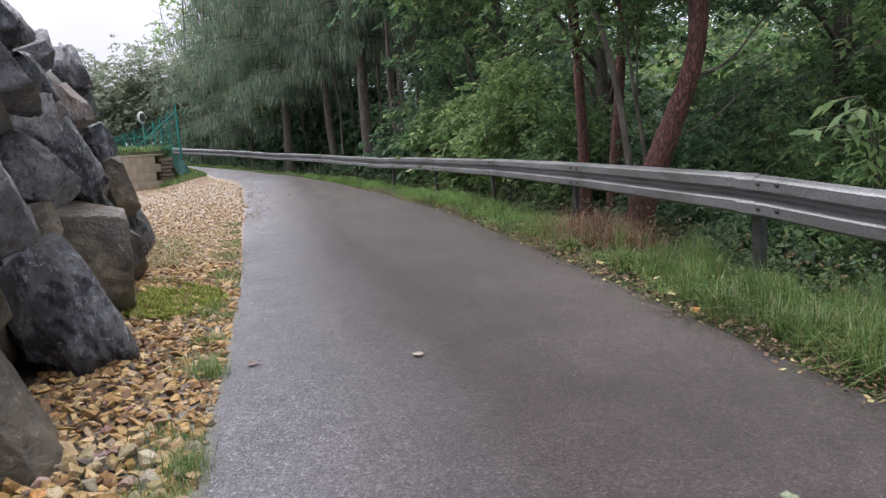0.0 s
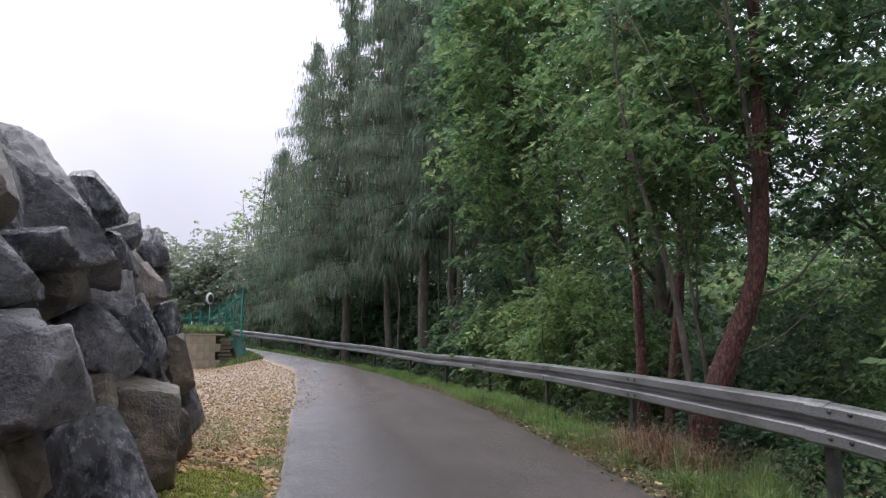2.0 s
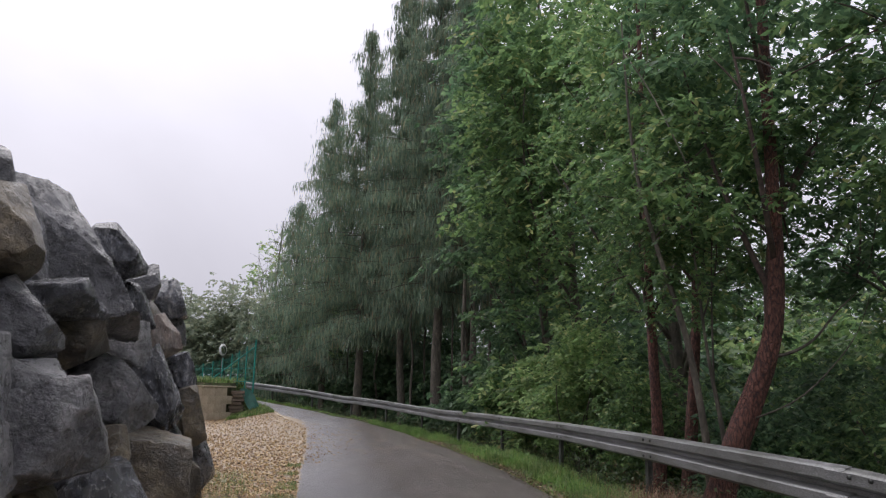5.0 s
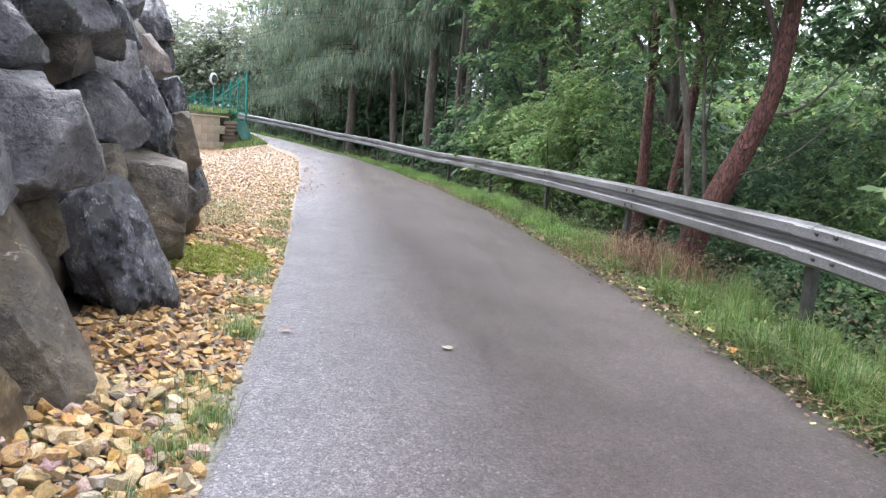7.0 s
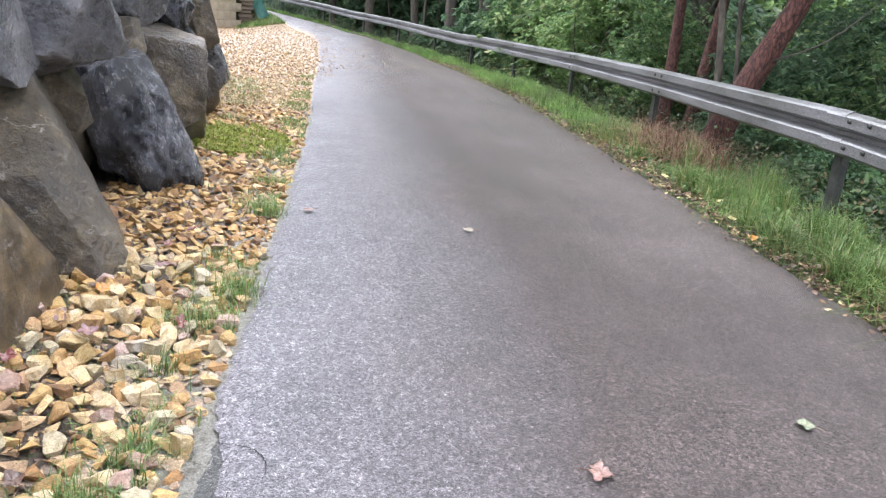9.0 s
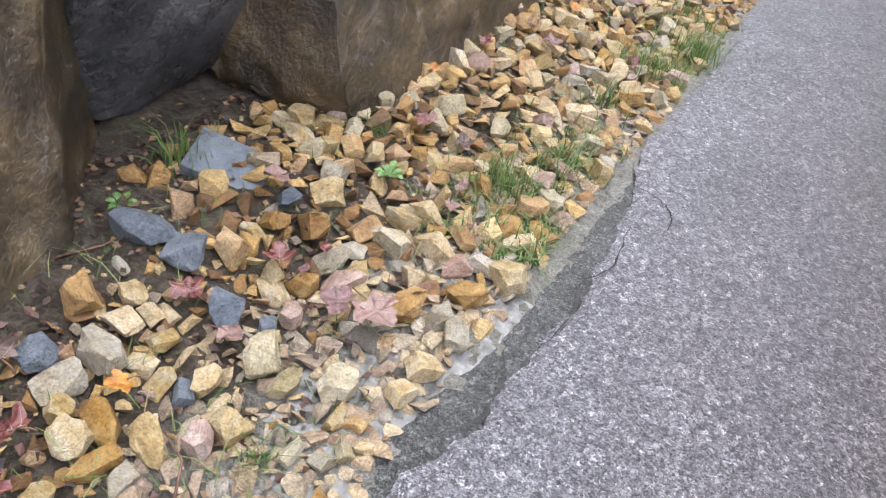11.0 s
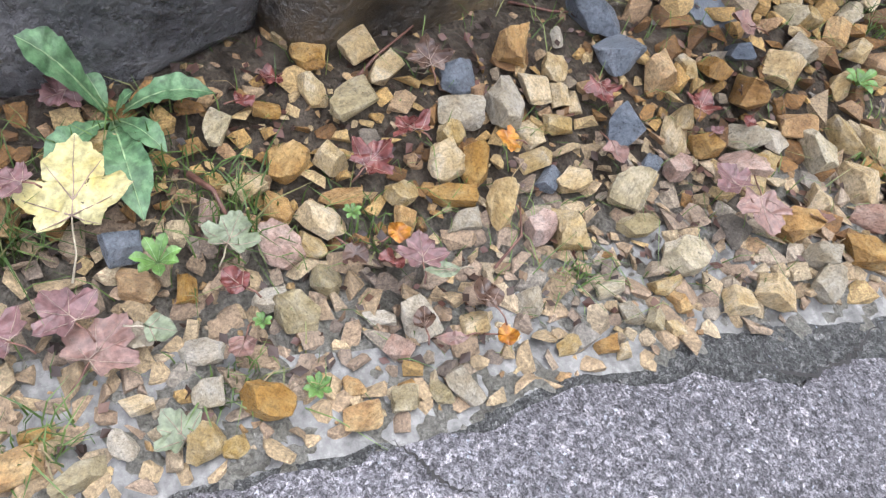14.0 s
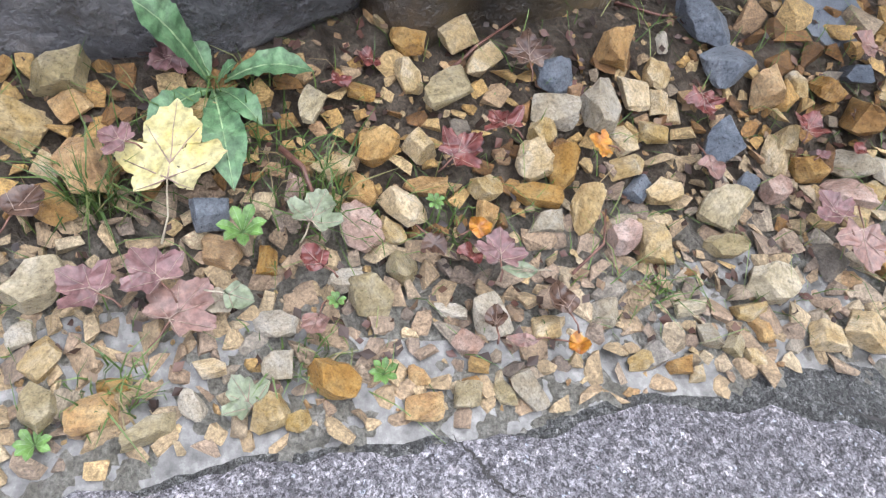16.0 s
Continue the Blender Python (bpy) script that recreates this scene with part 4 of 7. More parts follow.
def boulder(x, y, z, w, d, h, yaw, tilt, taper, skew, tone="g", k=4.5, cuts=7, sub=4):
    """An angular quarry stone: a rounded block, split along random planes, leaning and tapering, with broken ridges."""
    boulder_no[0] += 1
    rnd = random.Random(1000 + boulder_no[0])
    bm = bmesh.new()
    if k < 3:
        bmesh.ops.create_icosphere(bm, subdivisions=5, radius=1.0)
        for v in bm.verts:
            v.co = v.co / (abs(v.co.x) ** k + abs(v.co.y) ** k + abs(v.co.z) ** k) ** (1 / k)
    else:
        bmesh.ops.create_cube(bm, size=2.0)
        for _ in range(cuts + 3):
            m = Vector((rnd.uniform(-1, 1), rnd.uniform(-1, 1), rnd.uniform(-1, 1))).normalized()
            o = rnd.uniform(0.84, 1.0) * (1 + 0.28 * (abs(m.x) + abs(m.y) + abs(m.z) - 1))
            r = bmesh.ops.bisect_plane(bm, geom=bm.verts[:] + bm.edges[:] + bm.faces[:], plane_co=m * o, plane_no=m, clear_outer=True)
            edges = [g for g in r["geom_cut"] if isinstance(g, bmesh.types.BMEdge)]
            if len(edges) > 2:
                bmesh.ops.contextual_create(bm, geom=edges)
        bmesh.ops.bevel(bm, geom=bm.edges[:], offset=0.028, segments=2, affect="EDGES", profile=0.6)
        for _ in range(sub + 2):
            bmesh.ops.triangulate(bm, faces=bm.faces[:])
            longs = [e for e in bm.edges if e.calc_length() > (0.07 if sub > 3 else 0.2)]
            if not longs or len(bm.verts) > (4000 if sub > 3 else 700):
                break
            bmesh.ops.subdivide_edges(bm, edges=longs, cuts=1)
        bmesh.ops.triangulate(bm, faces=bm.faces[:])
    off = Vector((rnd.uniform(0, 90), rnd.uniform(0, 90), rnd.uniform(0, 90)))
    ca, sa = math.cos(radians(tilt)), math.sin(radians(tilt))
    for v in bm.verts:
        p = v.co
        real = Vector((p.x * w / 2, p.y * d / 2, p.z * h / 2))
        f1 = noise.fractal(real * 3.0 + off, 1.0, 2.0, 3)
        f2 = noise.ridged_multi_fractal(real * 9.0 + off, 0.9, 2.1, 4, 1.0, 2.0) - 1.2
        f3 = noise.fractal(Vector((real.x * 2.4, real.y * 1.2, real.z * 0.7) if tone == "d" else (real.x, real.y, real.z * 1.6)) * 6.0 + off, 1.0, 2.0, 3)
        step = math.floor(f3 * 5.0) / 5.0 if tone == "d" else f3
        p = p * (1.0 + (0.085 if k < 3 else 0.04) * f1 + (0.06 if tone == "d" else 0.034) * f2 + (0.09 if tone == "d" else 0.02) * step)
        u, q, t = p.x * w * 0.58 * (1 - taper * p.z), p.y * d * 0.58, p.z * h * 0.57
        u += skew * t
        v.co = Vector((u * ca - t * sa, q, u * sa + t * ca))
    # flakes struck off ridges and corners
    for _ in range((20 if sub > 3 else 10) if k >= 3 else 6):
        m = Vector((rnd.gauss(0, 1), rnd.gauss(0, 1), rnd.gauss(0, 1))).normalized()
        reach = max(m.dot(v.co) for v in bm.verts)
        o = reach * (1 - rnd.uniform(0.03, 0.15 if k >= 3 else 0.08))
        for v in bm.verts:
            over = m.dot(v.co) - o
            if over > 0:
                v.co -= m * (over * 0.96)
    name, label = ROCK_TONES[tone]
    ob = new("boulder", bm_mesh("boulder", bm, M[name], True, 30))
    ob.matrix_basis = pose(x, y, z, 0, 0, yaw)
    return tagged(ob, label, "boulder", "stacked boulder wall")


boulder(-1.97, 5.20, 2.14, 0.56, 0.84, 0.80, 20, -5, 0.03, -0.69, "g", 3.6, 3)
boulder(-1.74, 3.68, 2.00, 0.42, 0.43, 0.41, 26, 7, 0.10, -0.12, "b")
boulder(-1.80, 3.75, 2.29, 0.24, 0.30, 0.30, 26, -1, -0.19, -0.42, "g")
boulder(-1.72, 4.49, 1.77, 0.49, 0.51, 0.20, 21, 8, 0.18, -0.18, "d")
boulder(-1.63, 3.80, 1.57, 0.34, 0.40, 0.36, 23, 25, -0.30, -0.67, "g")
boulder(-1.69, 4.97, 1.62, 0.29, 0.33, 0.32, 19, 28, 0.05, 0.19, "b")
boulder(-1.76, 6.28, 1.64, 0.35, 0.37, 0.32, 16, 1, 0.07, -0.08, "g")
boulder(-1.88, 7.90, 1.81, 0.30, 0.40, 0.38, 14, 31, 0.31, 0.13, "r")
boulder(-1.98, 6.54, 2.44, 0.28, 0.47, 0.44, 17, 21, 0.14, -0.24, "d")
boulder(-1.98, 7.43, 2.27, 0.32, 0.33, 0.28, 15, 28, -0.25, -0.01, "g")
boulder(-1.88, 6.80, 2.02, 0.26, 0.35, 0.34, 16, -3, 0.05, -0.41, "d")
boulder(-2.06, 8.93, 2.32, 0.29, 0.43, 0.41, 13, 8, 0.19, -0.02, "d")
boulder(-2.00, 9.16, 2.02, 0.18, 0.40, 0.38, 12, 2, -0.18, -0.20, "g")
boulder(-1.51, 3.73, 1.04, 0.66, 0.68, 0.44, 22, 11, 0.06, -0.07, "g", 3.6, 9)
boulder(-1.56, 3.64, 1.27, 0.50, 0.54, 0.22, 23, 5, 0.11, -0.15, "g")
boulder(-1.64, 5.51, 1.27, 0.38, 0.58, 0.55, 17, 18, 0.37, -0.13, "g")
boulder(-1.72, 7.16, 1.25, 0.34, 0.68, 0.63, 14, 30, 0.01, 0.10, "d")
boulder(-1.60, 7.35, 0.78, 0.34, 0.36, 0.34, 12, 65, -0.18, 0.59, "d")
boulder(-1.86, 9.04, 1.47, 0.26, 0.45, 0.43, 12, 0, -0.03, -0.19, "d")
boulder(-1.74, 8.96, 0.99, 0.28, 0.62, 0.58, 11, 16, 0.09, 0.06, "b")
boulder(-1.62, 9.28, 0.49, 0.24, 0.49, 0.46, 10, 45, 0.10, 0.51, "g")
boulder(-1.53, 8.02, 0.36, 0.27, 0.46, 0.48, 11, -11, -0.01, -0.37, "b")
boulder(-1.60, 6.5, 0.47, 0.64, 0.80, 0.86, 13, -9, 0.02, -0.14, "b")
boulder(-1.52, 5.22, 0.90, 0.26, 0.26, 0.26, 16, 4, 0.04, -0.06, "b")
boulder(-1.35, 4.92, 0.38, 0.48, 0.80, 0.86, 16, 3, 0.06, -0.30, "d", cuts=9)
boulder(-1.41, 3.95, 0.67, 0.14, 0.30, 0.29, 20, 26, -0.14, 0.17, "b")
boulder(-1.42, 3.37, 0.36, 0.47, 0.82, 0.84, 22, 5, 0.05, -0.30, "b", 6.0, 3)
# the foot of the wall beside the camera
boulder(-1.52, 2.14, 0.42, 0.66, 1.26, 1.05, 2, 4, 0.06, -0.10, "w", 6.0, 3)
boulder(-1.66, 1.22, 0.56, 0.60, 0.50, 0.95, -4, -8, -0.16, 0.05, "g", 5.0, 4)
boulder(-1.56, 0.51, 0.32, 0.66, 0.78, 0.95, 13, 3, 0.04, -0.05, "w", 7.0, 4)
boulder(-1.47, -0.42, 0.30, 0.70, 1.00, 0.80, -2, -4, 0.10, -0.06, "g", 5.0, 6)
boulder(-1.42, -1.60, 0.40, 0.70, 1.20, 1.00, 4, 6, 0.08, -0.10, "g")
boulder(-1.40, -2.90, 0.42, 0.72, 1.30, 1.00, -5, -3, 0.08, -0.10, "b")
rnd = random.Random(31)
for i in range(9):
    boulder(-1.72 + rnd.uniform(-0.06, 0.06), -3.0 + 0.78 * i, 1.15 + rnd.uniform(-0.08, 0.08), 0.62, 0.80, 0.62, rnd.uniform(-12, 12), rnd.uniform(-12, 12), 0.1, 0.0, rnd.choice("ggdb"), sub=3)
    boulder(-1.90 + rnd.uniform(-0.06, 0.06), -3.3 + 0.78 * i, 1.68 + rnd.uniform(-0.08, 0.08), 0.6, 0.78, 0.60, rnd.uniform(-12, 12), rnd.uniform(-12, 12), 0.1, 0.0, rnd.choice("ggdb"), sub=3)
    boulder(-2.06 + rnd.uniform(-0.06, 0.06), -2.9 + 0.78 * i, 2.16 + rnd.uniform(-0.08, 0.08), 0.6, 0.74, 0.52, rnd.uniform(-12, 12), rnd.uniform(-12, 12), 0.1, 0.0, rnd.choice("ggdb"), sub=3)
# stones deeper in the wall, behind the joints
for i in range(9):
    for j, z in enumerate((0.35, 0.95, 1.5, 1.95)):
        yy = 4.0 + 0.66 * i + 0.2 * (j % 2)
        if z > 1.8 and yy > 8.4:
            continue
        boulder(float(wall_x(yy)) - 0.50 - 0.14 * z, yy, z, 0.5, 0.7, 0.62, rnd.uniform(-15, 15), rnd.uniform(-15, 15), 0.0, 0.0, rnd.choice("dgb"), sub=3)


# ---- gravel strip and yard ----
def bed_z(x, y):
    """The strip falls from the foot of the boulders to the road's edge, in small lumps of silt."""
    x, y = np.asarray(x, float), np.asarray(y, float)
    f = np.clip((-0.64 - x) / 0.45, 0, 1)
    lumps = 0.005 * np.sin(x * 47 + 2 * np.sin(y * 23)) * np.sin(y * 41 + 1.7 * np.sin(x * 31)) + 0.003 * np.sin(x * 101 + 3 * np.sin(y * 67)) * np.sin(y * 89 + 2 * np.sin(x * 73))
    return -0.0285 + 0.075 * f * f * (3 - 2 * f) + lumps


def strip_sheet(name, ys, left, right, ncol, zf, material, label, amp):
    yy = np.asarray(ys)
    c = np.linspace(0, 1, ncol)
    X = left(yy)[:, None] * (1 - c) + right(yy)[:, None] * c
    Y = np.repeat(yy[:, None], ncol, 1)
    Z = zf(X, Y) + amp * (np.sin(X * 23 + 2 * np.sin(Y * 9)) * np.sin(Y * 19 + np.sin(X * 11)))
    idx = np.arange(X.size).reshape(X.shape)
    q = np.stack([idx[:-1, :-1], idx[:-1, 1:], idx[1:, 1:], idx[1:, :-1]], -1).reshape(-1, 4)
    ob = new(name, np_mesh(name, np.stack([X, Y, Z], -1).reshape(-1, 3), q, material, True))
    return tagged(ob, label, "gravel", kind="structure")


bed = strip_sheet("gravel_strip", np.concatenate([np.linspace(-3, -1, 60), np.linspace(-0.98, 2.4, 420), np.linspace(2.42, 9, 300)]), lambda y: wall_x(y) - 0.5, lambda y: road_l(y) + 0.06, 110, bed_z, M["silt"], "wet silty gravel strip at the foot of the boulders", 0.003)
yard = strip_sheet("gravel_yard", np.linspace(9, 36.4, 320), lambda y: yard_left(y) - 0.2, lambda y: road_l(y) + 0.08 + np.clip(y - 20, 0, 4) * 0.1 * np.clip((33 - y) / 3, 0, 1), 90,
                   lambda x, y: -0.02 + 0.03 * np.clip((-0.9 - x), 0, 1) + rise(y) * np.clip((x - road_l(y) + 2.2) / 2.0, 0, 1), M["yard"], "pale yellow crushed-stone yard beside the lane", 0.012)


STONES_BY = {}


def stone_mesh(seed, flat, material):
    """A broken piece of limestone: a block split along random planes, with chipped corners and a rough skin."""
    rnd = random.Random(seed)
    bm = bmesh.new()
    bmesh.ops.create_cube(bm, size=1.0)
    for _ in range(8):
        m = Vector((rnd.gauss(0, 1), rnd.gauss(0, 1), rnd.gauss(0, 1.1))).normalized()
        reach = max(m.dot(v.co) for v in bm.verts)
        r = bmesh.ops.bisect_plane(bm, geom=bm.verts[:] + bm.edges[:] + bm.faces[:], plane_co=m * reach * rnd.uniform(0.42, 0.74), plane_no=m, clear_outer=True)
        edges = [g for g in r["geom_cut"] if isinstance(g, bmesh.types.BMEdge)]
        if len(edges) > 2:
            bmesh.ops.contextual_create(bm, geom=edges)
    bmesh.ops.bevel(bm, geom=bm.edges[:], offset=0.022, segments=1, affect="EDGES")
    bmesh.ops.triangulate(bm, faces=bm.faces[:])
    bmesh.ops.subdivide_edges(bm, edges=[e for e in bm.edges if e.calc_length() > 0.24], cuts=1)
    bmesh.ops.triangulate(bm, faces=bm.faces[:])
    off = Vector((seed * 3.1, seed * 1.7, 0))
    for v in bm.verts:
        v.co *= 1 + 0.10 * noise.fractal(v.co * 3.4 + off, 0.8, 2.0, 3)
    for j, size in enumerate((1.08, 0.8, 0.68 * flat)):
        lo, hi = min(v.co[j] for v in bm.verts), max(v.co[j] for v in bm.verts)
        for v in bm.verts:
            v.co[j] = (v.co[j] - (lo + hi) / 2) * size / (hi - lo)
    return bm_mesh("stone", bm, material, True, 20)


def chip_data(seed, flat):
    """The same in small: a split chip of few faces, as corners and triangles."""
    rnd = random.Random(seed)
    bm = bmesh.new()
    for _ in range(9):
        v = Vector((rnd.gauss(0, 1), rnd.gauss(0, 1), rnd.gauss(0, 1))).normalized()
        v = Vector([math.copysign(abs(c) ** 0.6, c) for c in v])
        bm.verts.new((v.x * 0.52, v.y * 0.38, v.z * 0.34 * flat))
    r = bmesh.ops.convex_hull(bm, input=bm.verts[:])
    bmesh.ops.delete(bm, geom=[g for g in r["geom_interior"] if isinstance(g, bmesh.types.BMVert)], context="VERTS")
    bm.verts.index_update()
    out = np.array([tuple(v.co) for v in bm.verts]), np.array([[v.index for v in f.verts] for f in bm.faces], np.int32)
    bm.free()
    return out


STONES = [stone_mesh(50 + i, (1.0, 0.8, 0.65, 1.1)[i % 4], M["stone"]) for i in range(12)]
STONE_DATA = [chip_data(50 + i, (1.0, 0.8, 0.65, 1.1)[i % 4]) for i in range(24)]


def rot_matrix(rx, ry, rz):
    return np.array(Euler((rx, ry, rz)).to_matrix())


def stone_heap(name, pts, sizes, label, parent=None, material=None, flat=0.8):
    V, F, o = [], [], 0
    rnd = random.Random(len(pts))
    for p, s in zip(pts, sizes):
        v, f = STONE_DATA[rnd.randrange(24)]
        m = rot_matrix(rnd.gauss(0, 0.35), rnd.gauss(0, 0.35), rnd.uniform(0, 6.3))
        V.append((v * s * np.array([1, 1, flat])) @ m.T + p)
        F.append(f + o)
        o += len(v)
    ob = new(name, np_mesh(name, np.concatenate(V), np.concatenate(F), material or M["stones"]))
    if parent:
        ob.parent = parent
    return tagged(ob, label, "" if parent else "gravel", kind="stuff")


STONE_TONES = {"y": M["stone"], "o": M["stone_ochre"], "c": M["stone_cream"], "p": M["stone_pink"], "s": M["slate"], "d": M["stone_dull"]}
for i in range(12):
    for key in "ocpsd":
        dup = STONES[i].copy()
        dup.materials.clear()
        dup.materials.append(STONE_TONES[key])
        STONES_BY.setdefault(key, []).append(dup)
STONES_BY["y"] = STONES
placed = []
rng = np.random.default_rng(8)


def pebble(x, y, l, w, rot, tone, sink=0.05):
    """One angular limestone piece lying on the strip; l and w are its length and width."""
    hgt = min(l, w) * rng.uniform(0.75, 1.1)
    m = pose(x, y, float(bed_z(x, y)) + hgt * (0.42 - sink), rng.normal(0, 16), rng.normal(0, 16), rot) @ Matrix.Diagonal((l / 1.06, w / 0.79, hgt / 0.66, 1))
    part("stone", STONES_BY[tone][rng.integers(12)], bed, m=m)
    placed.append((x, y, 0.5 * (l + w)))


pebble(-1.059, 0.201, 0.085, 0.053, -2, "o")
pebble(-1.061, 0.299, 0.071, 0.057, 112, "y")
pebble(-1.010, 0.328, 0.091, 0.044, 134, "y")
pebble(-0.979, 0.198, 0.050, 0.057, 88, "y")
pebble(-1.095, 0.179, 0.051, 0.036, 113, "y")
pebble(-1.140, 0.152, 0.080, 0.031, 3, "o")
pebble(-0.956, 0.112, 0.048, 0.039, 88, "o")
pebble(-0.948, 0.256, 0.099, 0.059, 111, "d")
pebble(-1.027, 0.581, 0.070, 0.076, 62, "o")
pebble(-1.045, 0.698, 0.058, 0.026, -11, "c")
pebble(-0.966, 0.456, 0.065, 0.060, 88, "s")
pebble(-0.905, 0.448, 0.086, 0.064, 69, "c")
pebble(-0.905, 0.527, 0.108, 0.059, 1, "c")
pebble(-0.941, 0.606, 0.112, 0.051, -10, "y")
pebble(-0.966, 0.661, 0.048, 0.053, 62, "y")
pebble(-0.913, 0.649, 0.046, 0.048, 88, "y")
pebble(-0.905, 0.683, 0.060, 0.026, -16, "y")
pebble(-0.860, 0.634, 0.068, 0.052, 69, "y")
pebble(-0.847, 0.570, 0.055, 0.046, -9, "y")
pebble(-0.867, 0.414, 0.047, 0.049, 87, "y")
pebble(-0.816, 0.385, 0.063, 0.055, 14, "y")
pebble(-0.804, 0.444, 0.079, 0.064, 13, "o")
pebble(-0.804, 0.567, 0.065, 0.043, 87, "y")
pebble(-0.851, 0.123, 0.070, 0.067, 50, "o")
pebble(-0.850, 0.196, 0.049, 0.047, 38, "y")
pebble(-0.822, 0.051, 0.062, 0.041, 115, "y")
pebble(-0.928, 0.026, 0.074, 0.040, 150, "d")
pebble(-0.790, 0.198, 0.073, 0.033, 74, "o")
pebble(-0.774, 0.295, 0.056, 0.043, 74, "y")
pebble(-0.780, 0.090, 0.054, 0.042, 50, "o")
pebble(-0.748, 0.158, 0.065, 0.062, 97, "y")
pebble(-0.724, 0.078, 0.080, 0.056, 24, "p")
pebble(-0.715, 0.127, 0.056, 0.035, 29, "y")
pebble(-0.731, 0.293, 0.043, 0.049, 86, "o")
pebble(-0.725, 0.471, 0.091, 0.059, -3, "y")
pebble(-0.714, 0.394, 0.059, 0.044, 85, "c")
pebble(-0.764, 0.387, 0.087, 0.041, 74, "o")
pebble(-0.664, 0.521, 0.056, 0.056, 62, "p")
pebble(-0.661, 0.579, 0.088, 0.058, -15, "y")
pebble(-0.711, 0.728, 0.072, 0.087, 49, "d")
pebble(-0.748, 0.619, 0.052, 0.062, 10, "y")
pebble(-0.935, 0.876, 0.069, 0.067, 88, "o")
pebble(-0.930, 1.010, 0.072, 0.062, 76, "o")
pebble(-0.942, 0.962, 0.058, 0.035, -17, "y")
pebble(-0.805, 0.874, 0.056, 0.075, 48, "y")
pebble(-0.770, 0.926, 0.055, 0.058, 5, "o")
pebble(-0.867, 1.084, 0.205, 0.069, 126, "o")
pebble(-0.776, 1.030, 0.094, 0.057, 87, "c")
pebble(-0.836, 0.895, 0.049, 0.049, 87, "y")
pebble(-0.959, 1.098, 0.075, 0.059, -19, "s")
pebble(-0.975, 0.804, 0.075, 0.086, 19, "s")
pebble(-1.084, 0.796, 0.128, 0.093, -13, "s")
pebble(-0.824, 0.750, 0.089, 0.067, 114, "s")
pebble(-0.763, 0.575, 0.046, 0.058, 49, "s")
pebble(-0.750, 0.796, 0.039, 0.056, 48, "s")
pebble(-0.732, 0.842, 0.051, 0.053, 62, "p")
pebble(-0.639, 0.709, 0.078, 0.041, 80, "d")
pebble(-0.910, -0.401, 0.080, 0.064, 62, "y")
pebble(-0.949, -0.329, 0.058, 0.054, 121, "o")
pebble(-0.848, -0.360, 0.048, 0.039, 68, "y")
pebble(-1.008, -0.431, 0.031, 0.043, 88, "o")
pebble(-0.601, -0.396, 0.040, 0.034, 108, "c")
pebble(-0.580, -0.065, 0.081, 0.034, 62, "c")
pebble(-0.486, 0.009, 0.076, 0.049, 52, "o")
pebble(-0.605, 0.081, 0.065, 0.056, 1, "d")
pebble(-0.652, 0.141, 0.049, 0.054, 85, "d")
pebble(-0.642, 0.048, 0.051, 0.038, 84, "c")
pebble(-0.476, -0.302, 0.066, 0.050, 93, "o")
pebble(-0.448, -0.234, 0.074, 0.038, 98, "d")
pebble(-0.448, -0.072, 0.052, 0.039, 135, "y")
pebble(-0.434, -0.041, 0.037, 0.027, 103, "y")
pebble(-0.429, 0.137, 0.057, 0.041, 82, "o")
pebble(-0.441, 0.206, 0.046, 0.042, 82, "d")
pebble(-0.478, 0.137, 0.033, 0.030, 83, "o")
pebble(-0.432, 0.295, 0.065, 0.041, 18, "c")
pebble(-0.436, 0.261, 0.041, 0.035, 62, "d")
pebble(-0.529, 0.352, 0.055, 0.043, 84, "y")
pebble(-0.553, 0.261, 0.071, 0.057, 17, "c")
pebble(-0.573, 0.203, 0.052, 0.024, 78, "c")
pebble(-0.516, 0.218, 0.042, 0.037, 40, "p")
pebble(-0.541, 0.452, 0.048, 0.050, 84, "c")
pebble(-0.535, 0.607, 0.063, 0.030, 93, "d")
pebble(-0.515, 0.711, 0.060, 0.030, 93, "y")
pebble(-0.460, 0.823, 0.070, 0.056, 73, "y")
pebble(-0.484, 0.618, 0.060, 0.040, 83, "c")
pebble(-0.466, 0.658, 0.040, 0.039, 50, "d")
pebble(-0.482, 0.718, 0.047, 0.028, -3, "o")
pebble(-0.444, 0.548, 0.052, 0.029, 78, "o")
pebble(-0.456, 0.493, 0.047, 0.028, 83, "y")
pebble(-0.437, 0.687, 0.030, 0.030, 83, "y")
pebble(-0.427, 0.576, 0.027, 0.025, 83, "y")
pebble(-0.523, -0.153, 0.044, 0.025, 94, "y")
pebble(-0.515, -0.276, 0.043, 0.027, 72, "o")
pebble(-0.474, -0.177, 0.046, 0.033, 52, "c")
pebble(-0.520, -0.062, 0.046, 0.046, 83, "c")
pebble(-0.493, -0.369, 0.052, 0.047, 53, "d")
pebble(-0.761, -0.137, 0.065, 0.054, 104, "s")
pebble(-0.703, -0.132, 0.066, 0.050, 62, "o")
pebble(-0.686, -0.065, 0.037, 0.048, 85, "o")
pebble(-0.797, -0.009, 0.034, 0.047, 86, "p")
pebble(-0.924, -0.138, 0.050, 0.056, 5, "y")

# the heap between the big split stones and the lane's edge
def free(x, y, s, gap):
    return all((x - a) ** 2 + (y - b) ** 2 > (gap * 0.5 * (s + c)) ** 2 for a, b, c in placed)


